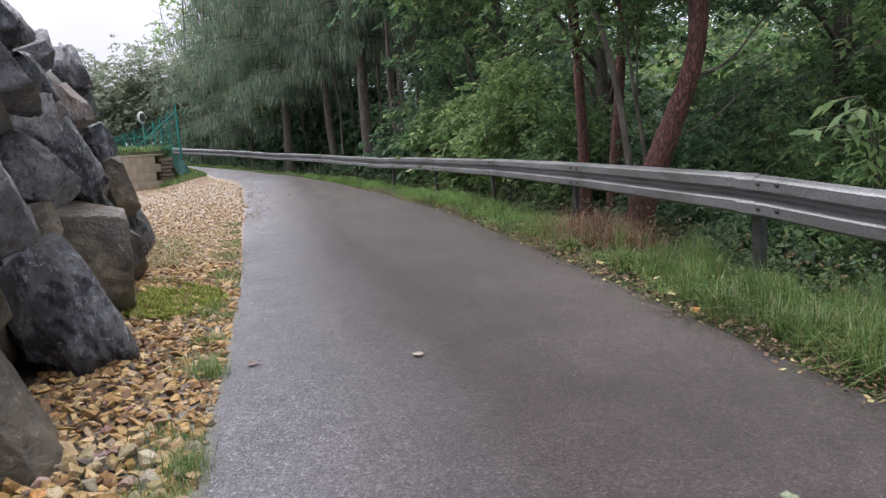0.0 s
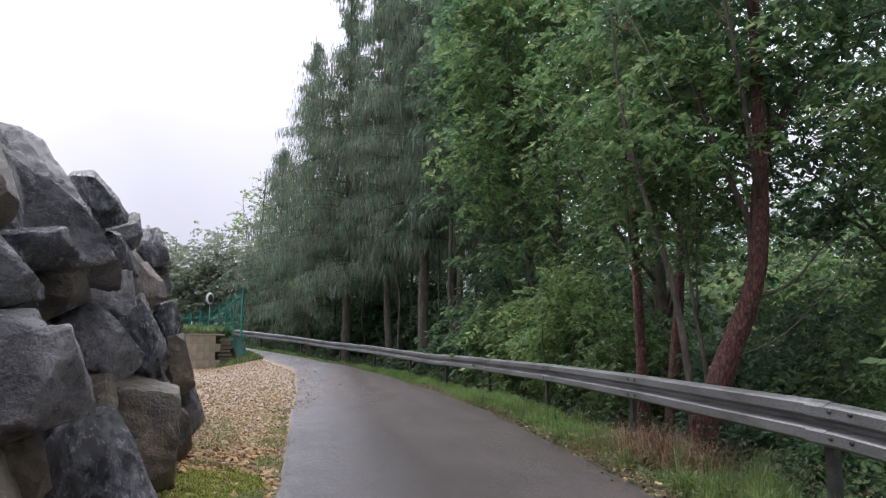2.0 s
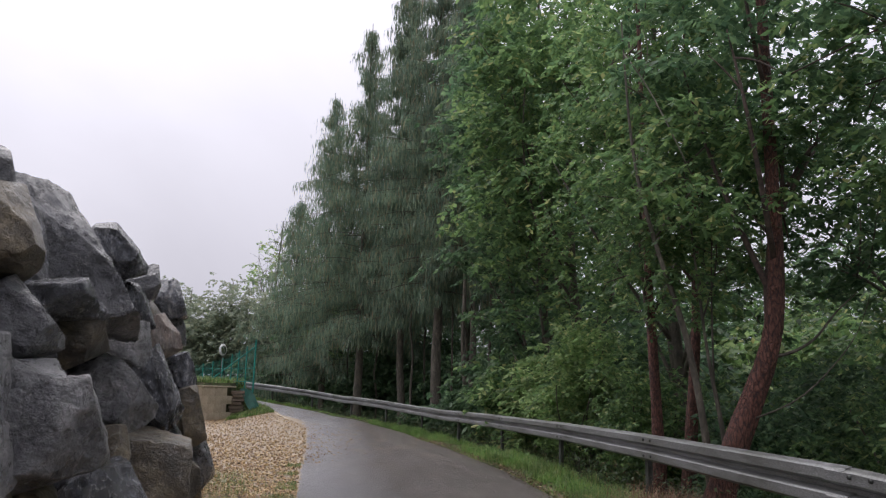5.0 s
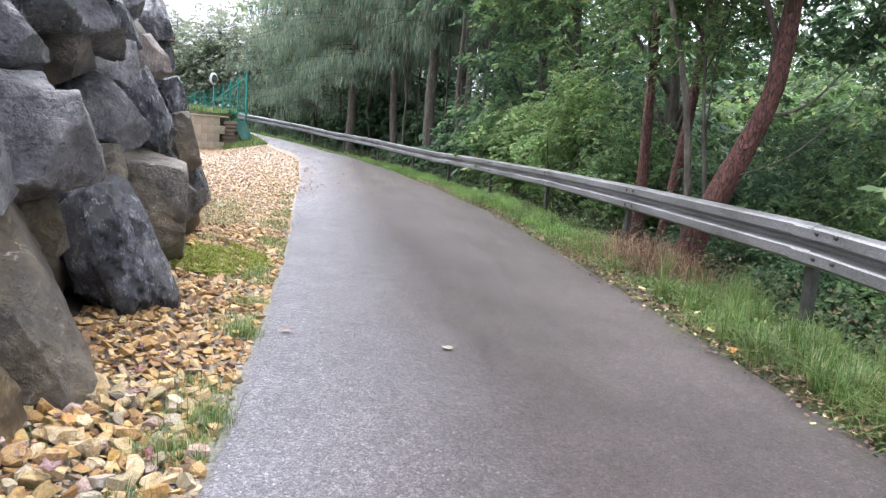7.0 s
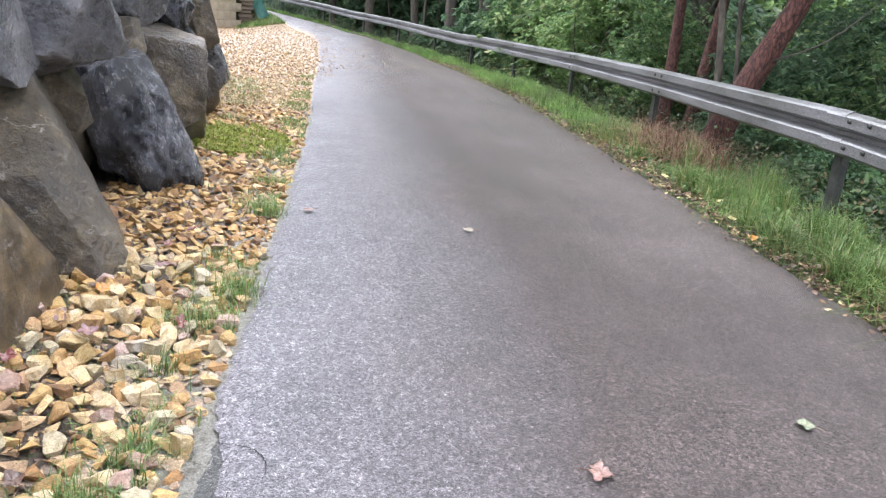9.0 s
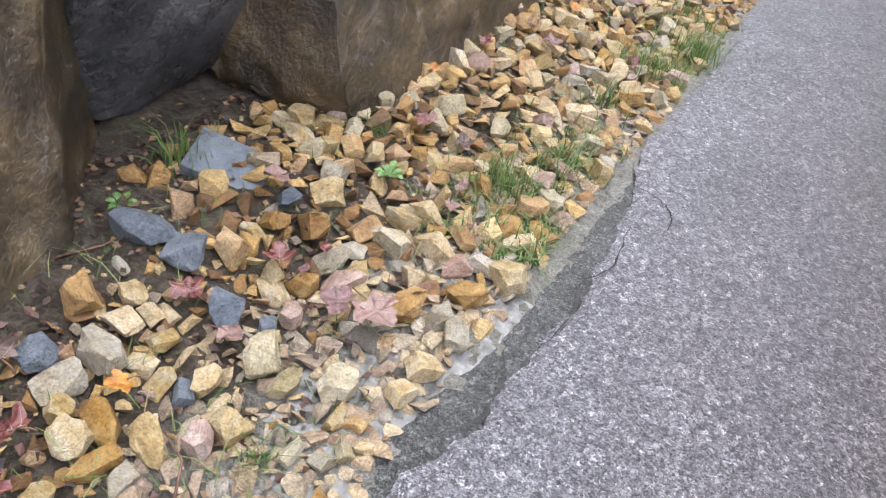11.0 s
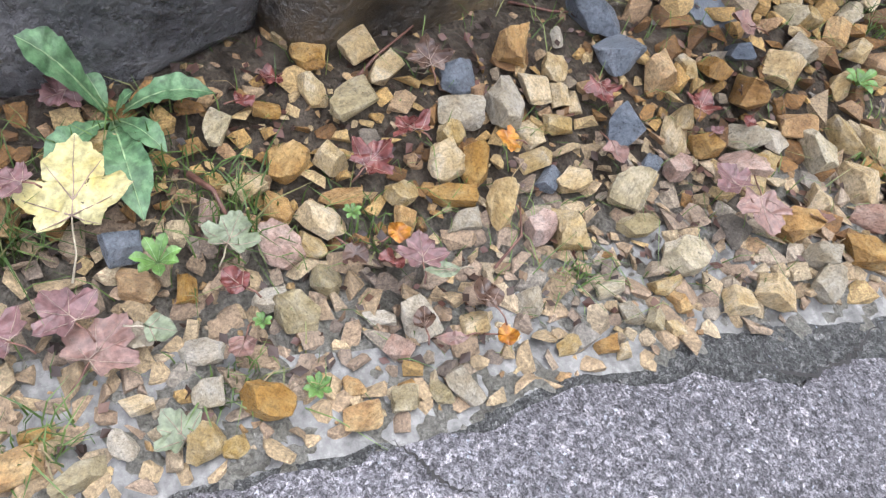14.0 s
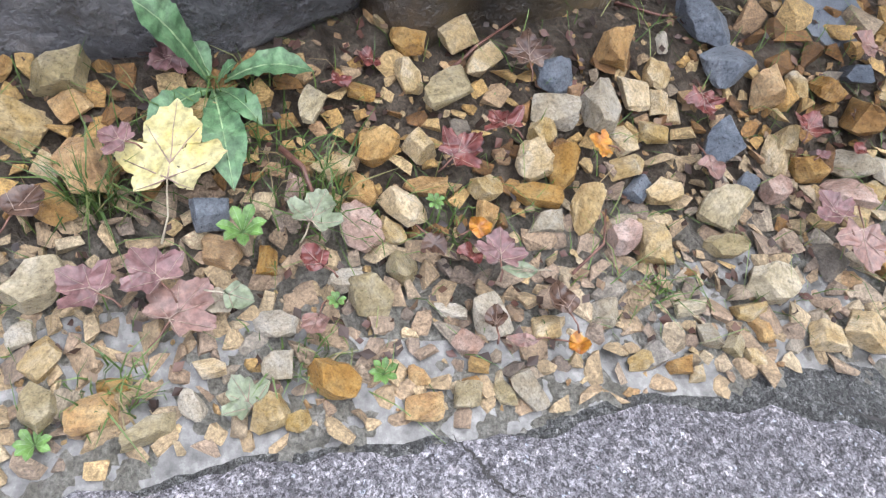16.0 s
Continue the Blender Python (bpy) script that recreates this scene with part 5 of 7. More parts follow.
tries = 0
while len(placed) < 300 and tries < 20000:
    tries += 1
    y = rng.uniform(-0.6, 3.4)
    x = rng.uniform(float(wall_x(y)) - 0.05, float(road_l(y)) - 0.03)
    s = rng.uniform(0.05, 0.085)
    if (y < 0.95 and x > -1.0 and rng.random() < 0.8) or not free(x, y, s, 0.75) or (x < -1.0 and y < 1.3):
        continue
    pebble(x, y, s * 1.2, s * 0.85, rng.uniform(0, 360), rng.choice(list("yyyyoocpdd")))
def scatter(tries, y0, y1, left, size, gap, taken):
    """Pieces thrown on the strip that keep their distance from one another."""
    cell = {}

    def put(x, y, q):
        cell.setdefault((int(x * 12), int(y * 12)), []).append((x, y, q))
    for p in taken:
        put(*p)
    got = []
    for _ in range(tries):
        y = rng.uniform(y0, y1)
        x = rng.uniform(float(wall_x(y)) + left, float(road_l(y)) - 0.01)
        q = size(x, y)
        if q <= 0:
            continue
        i, j = int(x * 12), int(y * 12)
        if all((x - a) ** 2 + (y - b) ** 2 > (gap * 0.5 * (q + c)) ** 2 for di in (-1, 0, 1) for dj in (-1, 0, 1) for a, b, c in cell.get((i + di, j + dj), ())):
            put(x, y, q)
            got.append((x, y, q))
    return got


def in_moss(x, y):
    return ((x + 1.0) / 0.5) ** 2 + ((y - 6.75) / 0.85) ** 2 < 1


def heap(rows, label, mat="stones", flat=0.8, sit=0.16):
    r = np.array(rows)
    return stone_heap("crushed_stones", np.stack([r[:, 0], r[:, 1], bed_z(r[:, 0], r[:, 1]) + r[:, 2] * sit], 1), r[:, 2], label, bed, M[mat], flat)


far_rows = scatter(12000, 0.9, 9.0, -0.12, lambda x, y: 0 if (in_moss(x, y) and rng.random() < 0.85) or (x > road_l(y) - 0.26 and rng.random() < 0.75) else rng.uniform(0.05, 0.1), 0.66, placed)
# pieces washed into the silt along the lane: flat, pale and close together
coated_rows = scatter(7500, -0.9, 2.6, 0.3, lambda x, y: rng.uniform(0.03, 0.075) if x > road_l(y) - 0.36 + 0.08 * math.sin(7 * y) else 0, 0.52, placed)
mid_rows = scatter(20000, -0.9, 9.0, -0.1, lambda x, y: 0 if (x < -1.02 and y < 1.2) or (in_moss(x, y) and rng.random() < 0.8) else rng.uniform(0.03, 0.062), 0.6, placed + far_rows + coated_rows)
chip_rows = scatter(9000, -0.9, 3.2, -0.3, lambda x, y: 0 if (x < -1.0 and rng.random() < 0.7) else rng.uniform(0.008, 0.024), 0.62, placed + far_rows + mid_rows + coated_rows)
heap(far_rows, "loose yellow limestone pieces")
heap(coated_rows, "flat silt-coated limestone pieces set in wet silt", "coated", 0.55, 0.06)
heap(mid_rows, "small loose limestone pieces", "stones", 0.7)
heap(chip_rows, "tiny limestone chips and grit", "chips", 0.5)
n = 15000
yy = 9 + 27 * rng.random(n) ** 1.5
u = rng.random(n)
xx = yard_left(yy) * (1 - u) + road_l(yy) * u
keep = xx > -0.21 * yy - 0.4
xx, yy = xx[keep], yy[keep]
stone_heap("crushed_stones", np.stack([xx, yy, -0.005 + 0.03 * np.clip(-0.9 - xx, 0, 1) + rise(yy) * np.clip((xx - road_l(yy) + 2.2) / 2.0, 0, 1)], 1), rng.uniform(0.03, 0.075, len(xx)), "loose pale limestone pieces", yard, M["yard_stones"])


# ---- trees ----
def limb_line(rnd, a, b, sag, n=7):
    a, b = Vector(a), Vector(b)
    side = Vector((rnd.uniform(-1, 1), rnd.uniform(-1, 1), 0)) * (b - a).length * 0.12
    return [a.lerp(b, t) + side * math.sin(t * math.pi) + Vector((0, 0, sag * math.sin(t * math.pi))) for t in [i / (n - 1) for i in range(n)]]


def clump_leaves(rng, centres, per, sigma, leaf):
    """Leaves in sprays: pairs along short twigs that hang out of each clump; gives places and headings."""
    c = np.asarray(centres)
    k, m = max(per // 11, 2), 11
    n = len(c) * k
    start = np.repeat(c, k, 0) + rng.normal(0, 1, (n, 3)) * np.array([sigma, sigma, sigma * 0.6]) * 0.85
    a = rng.uniform(0, 2 * np.pi, n)
    d = np.stack([np.cos(a), np.sin(a), rng.normal(-0.25, 0.3, n)], 1)
    ln = leaf * rng.uniform(2.2, 3.8, n)
    s = np.linspace(0.15, 1, m)
    pts = start[:, None, :] + d[:, None, :] * (ln[:, None] * s[None, :])[:, :, None]
    pts[:, :, 2] -= (ln[:, None] * s[None, :] ** 2) * 0.25
    side = np.where(np.arange(m) % 2 == 0, 1.0, -1.0)
    side[-1] = 0.0
    head = a[:, None] + side[None, :] * rng.uniform(0.6, 1.2, (n, m))
    return pts.reshape(-1, 3) + rng.normal(0, leaf * 0.08, (n * m, 3)), head.reshape(-1)


def broadleaf(x, y, line, r0, crown_c, crown_r, clumps, per, sigma, leaf, bark, leaves, label, seed, limbs=14, low=0.25, name="tree", dead=False):
    """A tree on a given trunk line, with limbs to its leaf clumps."""
    if math.hypot(x, y) < 15:
        leaf, per = leaf * 0.74, int(per * 1.75)
    rng, rnd = np.random.default_rng(seed), random.Random(seed)
    z0 = ground_at(x, y) - 0.15
    root = thing(name, pose(x, y, z0), label, "tree", "trees beside the lane")
    pts = smooth_line([(px, py, pz) for px, py, pz in line], 22)
    bm = bmesh.new()
    radii = [r0 * (1.25 if i == 0 else 1.0) * (1 - 0.8 * i / 21) for i in range(22)]
    tube(bm, pts, radii, 12, 0.12, rnd)
    part("trunk", bm_mesh("trunk", bm, M[bark], True, 50), root)
    c, r = np.array(crown_c), np.array(crown_r)
    v = rng.normal(0, 1, (clumps, 3))
    v /= np.linalg.norm(v, axis=1)[:, None]
    cen = c + v * r * (rng.random((clumps, 1)) ** 0.45) * rng.uniform(0.75, 1.12, (clumps, 1))
    bm = bmesh.new()
    for k in range(limbs):
        tip = cen[rng.integers(clumps)]
        zi = min(max(int(len(pts) * (low + (0.95 - low) * rng.random())), 1), 20)
        start = pts[zi]
        rr = min(radii[zi] * 0.34, 0.05)
        lp = limb_line(rnd, start, tip, 0.1 * rnd.uniform(-1, 2))
        tube(bm, lp, [rr * (1 - 0.85 * i / 6) + 0.006 for i in range(7)], 6)
        for _ in range(2):
            j = rnd.randrange(2, 6)
            e = Vector(lp[j]) + Vector((rnd.gauss(0, 0.5), rnd.gauss(0, 0.5), rnd.gauss(0.2, 0.35))) * float(r.mean()) * 0.4
            tube(bm, limb_line(rnd, lp[j], e, 0.05, 5), [rr * 0.4 * (1 - 0.8 * i / 4) + 0.004 for i in range(5)], 5)
    part("branchwork", bm_mesh("branchwork", bm, M[bark if bark == "bark" else "bark_dark"], True), root, kind="stuff")
    pts_l, head = clump_leaves(rng, cen, per, sigma, leaf)
    V, F = leaf_cloud(rng, pts_l, leaf * 1.15, leaf * 0.6, 0.3, 0.7, head)
    part("crown", np_mesh("crown", V, F, M[leaves]), root)
    return root


def bush(x, y, r, h, clumps, per, leaf, leaves, label, seed, name="bush"):
    rng, rnd = np.random.default_rng(seed), random.Random(seed)
    if math.hypot(x, y) < 16:
        leaf, per = leaf * 0.75, int(per * 1.5)
    else:
        leaf, per = leaf * 1.2, int(per * 0.6)
    root = thing(name, pose(x, y, ground_at(x, y) - 0.05), label, "bush", "undergrowth behind the guard rail")
    v = rng.normal(0, 1, (clumps, 3))
    v /= np.linalg.norm(v, axis=1)[:, None]
    cen = v * (rng.random((clumps, 1)) ** 0.4) * np.array([r, r, h * 0.5]) * rng.uniform(0.7, 1.15, (clumps, 1)) + np.array([0, 0, h * 0.52])
    cen[:, 2] = np.maximum(cen[:, 2], 0.06)
    bm = bmesh.new()
    for k in range(10):
        t = cen[rng.integers(clumps)]
        tube(bm, limb_line(rnd, (rnd.gauss(0, 0.12), rnd.gauss(0, 0.12), 0), t, 0.15), [0.022 * (1 - 0.8 * i / 6) + 0.003 for i in range(7)], 5)
    part("branchwork", bm_mesh("branchwork", bm, M["bark"], True), root, kind="stuff")
    pts_l, head = clump_leaves(rng, cen, per, 0.16 * r + 0.04, leaf)
    V, F = leaf_cloud(rng, pts_l, leaf * 1.2, leaf * 0.65, 0.3, 0.7, head)
    part("foliage", np_mesh("foliage", V, F, M[leaves]), root)
    return root


def spruce(x, y, h, r, r0, bare, label, seed, dens=1.0, mat="needle", leaf=0.34):
    """A conifer: straight trunk, whorls of drooping boughs hung with twigs."""
    rng, rnd = np.random.default_rng(seed), random.Random(seed)
    root = thing("spruce", pose(x, y, ground_at(x, y) - 0.2), label, "tree", "trees beside the lane")
    bm = bmesh.new()
    line = [(rnd.gauss(0, 0.04), rnd.gauss(0, 0.04), h * i / 14) for i in range(15)]
    tube(bm, line, [r0 * (1.2 if i == 0 else 1) * (1 - 0.93 * i / 14) for i in range(15)], 10, 0.08, rnd)
    part("trunk", bm_mesh("trunk", bm, M["bark"], True, 50), root)
    bm, hang = bmesh.new(), []
    z = bare
    while z < h - 0.3:
        f = (z - bare) / (h - bare)
        reach = r * (1 - f) ** 0.75 * (0.75 if f < 0.12 else 1.0) + 0.12
        for k in range(rnd.choice((3, 4, 5))):
            a, l = rnd.uniform(0, 6.28), reach * rnd.uniform(0.45, 1.15)
            tip = Vector((math.cos(a) * l, math.sin(a) * l, z - 0.12 * l * rnd.uniform(0.2, 2.6) + 0.15 * l * f))
            lp = limb_line(rnd, (0, 0, z), tip, 0.06 * l)
            tube(bm, lp, [0.022 * (1 - f) * (1 - 0.8 * i / 6) + 0.004 for i in range(7)], 4)
            m = int((14 + 64 * l) * dens)
            t = rng.uniform(0.12, 1.0, m)
            ap = np.array([tuple(p) for p in lp])
            q = np.stack([np.interp(t * 6, np.arange(7), ap[:, j]) for j in range(3)], 1)
            hang.append(q + rng.normal(0, 0.07 + 0.05 * l, q.shape) * np.array([1, 1, 0.6]) - np.abs(rng.normal(0, 0.16, len(q)))[:, None] * np.array([0, 0, 1.0]))
        z += rnd.uniform(0.16, 0.3) * (1 + 0.3 * (1 - f))
    part("branchwork", bm_mesh("branchwork", bm, M["bark"], True), root, kind="stuff")
    pts = np.concatenate(hang)
    V, F = leaf_cloud(rng, pts, leaf * 1.05, leaf * 0.10, 1.3, 0.6)
    part("crown", np_mesh("crown", V, F, M[mat]), root)
    return root


# pines and stems right behind the rail
broadleaf(3.85, 7.6, [(0, 0, 0), (0.06, -0.03, 0.4), (0.27, -0.1, 1.05), (0.66, -0.25, 2.0), (0.79, -0.28, 2.7), (0.8, -0.3, 5), (0.85, -0.3, 10)], 0.185, (1.0, -0.2, 6.2), (2.1, 2.4, 2.5), 46, 120, 0.28, 0.13, "bark_pine", "leaf_dark",
          "leaning red-barked pine with a dark crown", 1, limbs=9, low=0.5, name="pine_tree")
broadleaf(4.25, 9.7, [(0, 0, 0), (0.0, 0, 1.1), (-0.06, 0.02, 3.4), (-0.05, 0.05, 9.5)], 0.11, (0.6, 0.6, 6.4), (1.9, 2.2, 3.0), 50, 120, 0.28, 0.12, "bark_pine", "leaf_mid", "slender upright red-barked pine", 2, limbs=8, low=0.5, name="pine_tree")
broadleaf(5.0, 10.6, [(0, 0, 0), (0.15, 0, 1.4), (0.35, 0.0, 3.4), (0.4, 0.05, 9.5)], 0.13, (0.9, 0.4, 6.0), (2.2, 2.4, 2.8), 48, 120, 0.3, 0.13, "bark_pine", "leaf_dark", "red-barked pine among the undergrowth", 3, limbs=8, low=0.5, name="pine_tree")
broadleaf(4.05, 7.85, [(0, 0, 0), (-0.05, 0.02, 1.3), (-0.22, 0.05, 2.4), (-0.5, 0.1, 3.3), (-0.75, 0.15, 4.4), (-0.8, 0.2, 6.2)], 0.05, (-0.1, 0.3, 4.6), (1.4, 1.6, 1.4), 32, 90, 0.22, 0.11, "bark", "leaf_mid", "thin bent ash sapling beside pines", 4, limbs=5, low=0.5)
broadleaf(4.5, 8.3, [(0, 0, 0), (-0.05, 0.0, 1.3), (-0.2, 0.05, 2.4), (-0.35, 0.1, 4.6)], 0.04, (0.0, 0.3, 4.0), (1.4, 1.5, 1.5), 30, 90, 0.22, 0.11, "bark", "leaf_mid", "thin upright ash sapling beside pines", 5, limbs=5, low=0.5)
broadleaf(6.3, 5.6, [(0, 0, 0), (0.05, 0, 2.4), (0.1, 0.1, 5), (0.2, 0.1, 9)], 0.12, (0, 0, 5.4), (2.2, 2.4, 3.0), 48, 110, 0.3, 0.12, "bark_pine", "leaf_mid", "slender leafy tree on the slope", 6, limbs=8, name="tree")
broadleaf(7.6, 8.8, [(0, 0, 0), (0.05, 0, 2.4), (0.1, 0.1, 5), (0.2, 0.1, 11)], 0.16, (0, 0, 6.6), (2.6, 2.8, 3.6), 60, 110, 0.34, 0.14, "bark", "leaf_dark", "tall leafy tree on the slope", 7, limbs=10)
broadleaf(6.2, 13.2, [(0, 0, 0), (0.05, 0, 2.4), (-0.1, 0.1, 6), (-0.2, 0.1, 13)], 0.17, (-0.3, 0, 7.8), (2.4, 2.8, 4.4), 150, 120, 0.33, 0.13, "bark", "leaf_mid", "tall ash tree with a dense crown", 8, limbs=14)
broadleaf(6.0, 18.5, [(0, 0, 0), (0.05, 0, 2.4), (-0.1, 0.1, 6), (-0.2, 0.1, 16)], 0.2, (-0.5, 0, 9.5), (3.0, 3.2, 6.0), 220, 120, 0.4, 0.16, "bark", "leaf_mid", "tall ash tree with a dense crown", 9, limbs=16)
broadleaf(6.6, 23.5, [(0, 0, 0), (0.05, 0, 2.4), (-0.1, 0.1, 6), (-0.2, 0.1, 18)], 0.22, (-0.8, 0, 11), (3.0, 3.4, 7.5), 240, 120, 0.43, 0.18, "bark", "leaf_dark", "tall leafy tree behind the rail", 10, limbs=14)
# side branches of the leaning pine
pine = bpy.data.objects["pine_tree"]
for pts, r in (([(0.63, -0.25, 1.98), (0.85, -0.35, 2.02), (1.13, -0.38, 2.18), (1.3, -0.42, 2.45), (1.55, -0.5, 2.68)], 0.022), ([(0.36, -0.15, 1.3), (0.7, -0.6, 1.5), (1.0, -0.75, 1.85), (1.3, -0.8, 2.2), (1.42, -0.85, 2.6)], 0.011)):
    bm = bmesh.new()
    tube(bm, smooth_line(pts, 14), [r * (1 - 0.75 * i / 13) for i in range(14)], 7)
    part("branch", bm_mesh("branch", bm, M["bark"], True), pine, "bare grey side branch")


def long_leaf_sapling(x, y, tips, label, seed):
    """A young tree with arching twigs and long pointed leaves that hang over the rail."""
    rng, rnd = np.random.default_rng(seed), random.Random(seed)
    root = thing("sapling", pose(x, y, ground_at(x, y) - 0.05), label, "sapling")
    z0 = ground_at(x, y) - 0.05
    pts, head = [], []
    for tx, ty, tz in tips:
        e = Vector((tx - x, ty - y, tz - z0))
        mid = Vector((e.x * 0.35, e.y * 0.35, e.z * 1.02))
        lp = smooth_line([(rnd.gauss(0, 0.03), rnd.gauss(0, 0.03), 0), tuple(mid * 0.6), tuple(mid), tuple(e)], 16)
        bm = bmesh.new()
        tube(bm, lp, [0.011 * (1 - 0.8 * i / 15) + 0.002 for i in range(16)], 5)
        part("stem", bm_mesh("stem", bm, M["bark"], True), root)
        a = math.atan2(e.y, e.x)
        for i in range(7, 16):
            for sgn in (-1, 1):
                pts.append(lp[i] + rng.normal(0, 0.012, 3))
                head.append(a + sgn * rnd.uniform(0.3, 1.2))
    V, F = leaf_cloud(rng, np.array(pts), 0.17, 0.05, 0.35, 0.6, np.array(head))
    part("foliage", np_mesh("foliage", V, F, M["leaf_light"]), root)


long_leaf_sapling(4.75, 4.95, ((3.98, 4.85, 1.14), (4.15, 4.7, 1.26), (4.3, 4.9, 1.02), (4.5, 4.6, 1.2), (4.6, 4.9, 0.9), (4.4, 5.2, 1.35), (4.9, 4.6, 1.5), (5.1, 5.1, 1.45)), "young tree with long drooping yellow-green leaves", 71)
long_leaf_sapling(5.3, 4.3, ((4.8, 4.2, 1.5), (5.0, 4.0, 1.7), (5.5, 4.0, 1.6), (4.9, 4.6, 1.2), (5.6, 4.5, 1.8)), "young tree with long drooping yellow-green leaves", 72)
# conifers at the bend
spruce(3.75, 30.2, 27, 3.2, 0.24, 6.6, "tall spruce with a bare lower trunk and drooping boughs", 20, 1.2)
spruce(0.75, 37.2, 22.0, 4.2, 0.24, 5.0, "tall spruce with drooping blue-green boughs", 21, 0.85)
spruce(2.6, 34.6, 25, 3.0, 0.2, 6.0, "tall spruce with drooping boughs over the bend", 22, 1.2)
spruce(-1.1, 41.0, 19.5, 4.2, 0.2, 3.4, "spruce with drooping blue-green boughs over the lane", 23, 0.85)
spruce(-3.2, 46.5, 15.8, 4.2, 0.18, 2.4, "young spruce with dense drooping boughs", 24, 0.85)
spruce(5.0, 29.0, 24, 2.8, 0.16, 7.5, "slim dark spruce with a bare trunk", 25, 1.2)
spruce(5.6, 33.5, 25, 3.0, 0.18, 7.0, "slim dark spruce behind the others", 26, 1.2)
spruce(4.4, 27.2, 20, 2.2, 0.10, 8.0, "thin spruce pole with a high crown", 27, 1.0)
spruce(3.0, 39.5, 20, 2.6, 0.15, 6.0, "slim spruce deeper in the wood", 28, 1.0)
spruce(7.2, 30.5, 22, 2.8, 0.16, 6.5, "slim spruce deeper in the wood", 29, 1.0)
rnd = random.Random(77)
for k, (x, y) in enumerate(((3.0, 33.2), (4.6, 31.6), (6.3, 29.6), (1.7, 38.6), (6.8, 27.2), (3.9, 35.8), (0.2, 40.8), (5.2, 26.2))):
    spruce(x, y, rnd.uniform(15, 20), 1.6, rnd.uniform(0.05, 0.085), rnd.uniform(8.5, 10), "thin bare-stemmed spruce pole in the dark wood", 400 + k, 0.5)
# undergrowth behind the rail
for k, (x, y, r, h, lf, mat, lab) in enumerate([
        (4.9, 14.6, 1.15, 3.6, 0.1, "leaf_light", "bright green hazel bush behind the rail"), (4.7, 17.2, 1.1, 3.0, 0.11, "leaf_light", "bright green hazel bush behind the rail"),
        (5.2, 12.0, 1.0, 2.8, 0.09, "leaf_mid", "leafy mid-green bush behind the rail"), (4.9, 20.5, 1.3, 3.4, 0.13, "leaf_mid", "leafy mid-green bush behind the rail"),
        (4.6, 24.5, 1.3, 3.2, 0.14, "leaf_dark", "dense dark green bush on the slope"), (6.6, 16.0, 1.8, 4.2, 0.13, "leaf_dark", "dense dark green bush on the slope"),
        (6.4, 9.6, 1.4, 3.0, 0.1, "leaf_dark", "dense dark green bush on the slope"), (5.6, 7.2, 1.0, 2.2, 0.08, "leaf_mid", "leafy mid-green bush behind the rail"),
        (6.6, 6.6, 1.2, 2.8, 0.10, "leaf_mid", "leafy mid-green bush behind the rail"), (5.2, 5.0, 0.9, 1.7, 0.075, "leaf_mid", "low leafy bush under the rail"),
        (6.3, 4.0, 1.2, 3.0, 0.09, "leaf_light", "yellow-green hazel bush on the slope"), (7.8, 5.2, 1.5, 3.4, 0.12, "leaf_light", "yellow-green hazel bush on the slope"),
        (4.7, 3.4, 0.7, 1.2, 0.07, "leaf_mid", "low leafy bush under the rail"), (5.4, 2.2, 1.1, 2.2, 0.09, "leaf_mid", "leafy mid-green bush behind the rail"),
        (4.6, 6.4, 0.5, 0.9, 0.06, "leaf_dark", "low dark ivy-like bush under the rail"), (4.9, 8.6, 0.7, 1.1, 0.07, "leaf_dark", "low dark ivy-like bush under the rail"),
        (3.2, 27.8, 0.9, 1.6, 0.12, "leaf_dark", "dense dark green bush on the slope"), (8.8, 11.5, 2.0, 4.0, 0.15, "leaf_dark", "dense dark green bush on the slope"),
        (8.2, 20.0, 2.4, 6.0, 0.17, "leaf_dark", "dense dark green bush on the slope"), (5.4, 36.5, 2.6, 6.0, 0.2, "leaf_dark", "dense dark green bush on the slope"),
        (2.2, 41.0, 2.6, 6.0, 0.2, "leaf_dark", "dense dark green bush on the slope"), (8.5, 33.0, 2.8, 7.0, 0.2, "leaf_dark", "dense dark green bush on the slope"), (-0.6, 45.5, 2.4, 5.0, 0.2, "leaf_dark", "dense dark green bush on the slope"),
        (6.0, 42.0, 3.0, 7.0, 0.22, "leaf_dark", "dense dark green bush on the slope"), (-4.5, 49.5, 2.6, 5.0, 0.2, "leaf_dark", "dense dark green bush on the slope"), (11, 38.0, 3.4, 9.0, 0.25, "leaf_dark", "dense dark green bush on the slope"), (8.0, 26.0, 2.6, 6.5, 0.2, "leaf_dark", "dense dark green bush on the slope")]):
    bush(x, y, r, h, int(70 + 30 * r * h), 60, lf, mat, lab, 100 + k)
for k, (x, y, r, h, mat) in enumerate(((8.6, 5.9, 1.8, 4.4, "leaf_dark"), (9.4, 3.9, 1.9, 4.6, "leaf_mid"), (8.4, 7.6, 1.7, 4.6, "leaf_mid"), (9.8, 6.6, 2.0, 6.0, "leaf_dark"), (7.4, 3.2, 1.2, 2.8, "leaf_dark"))):
    bush(x, y, r, h, int(80 + 30 * r * h), 60, 0.12, mat, "tall leafy bush on the wooded slope", 150 + k)
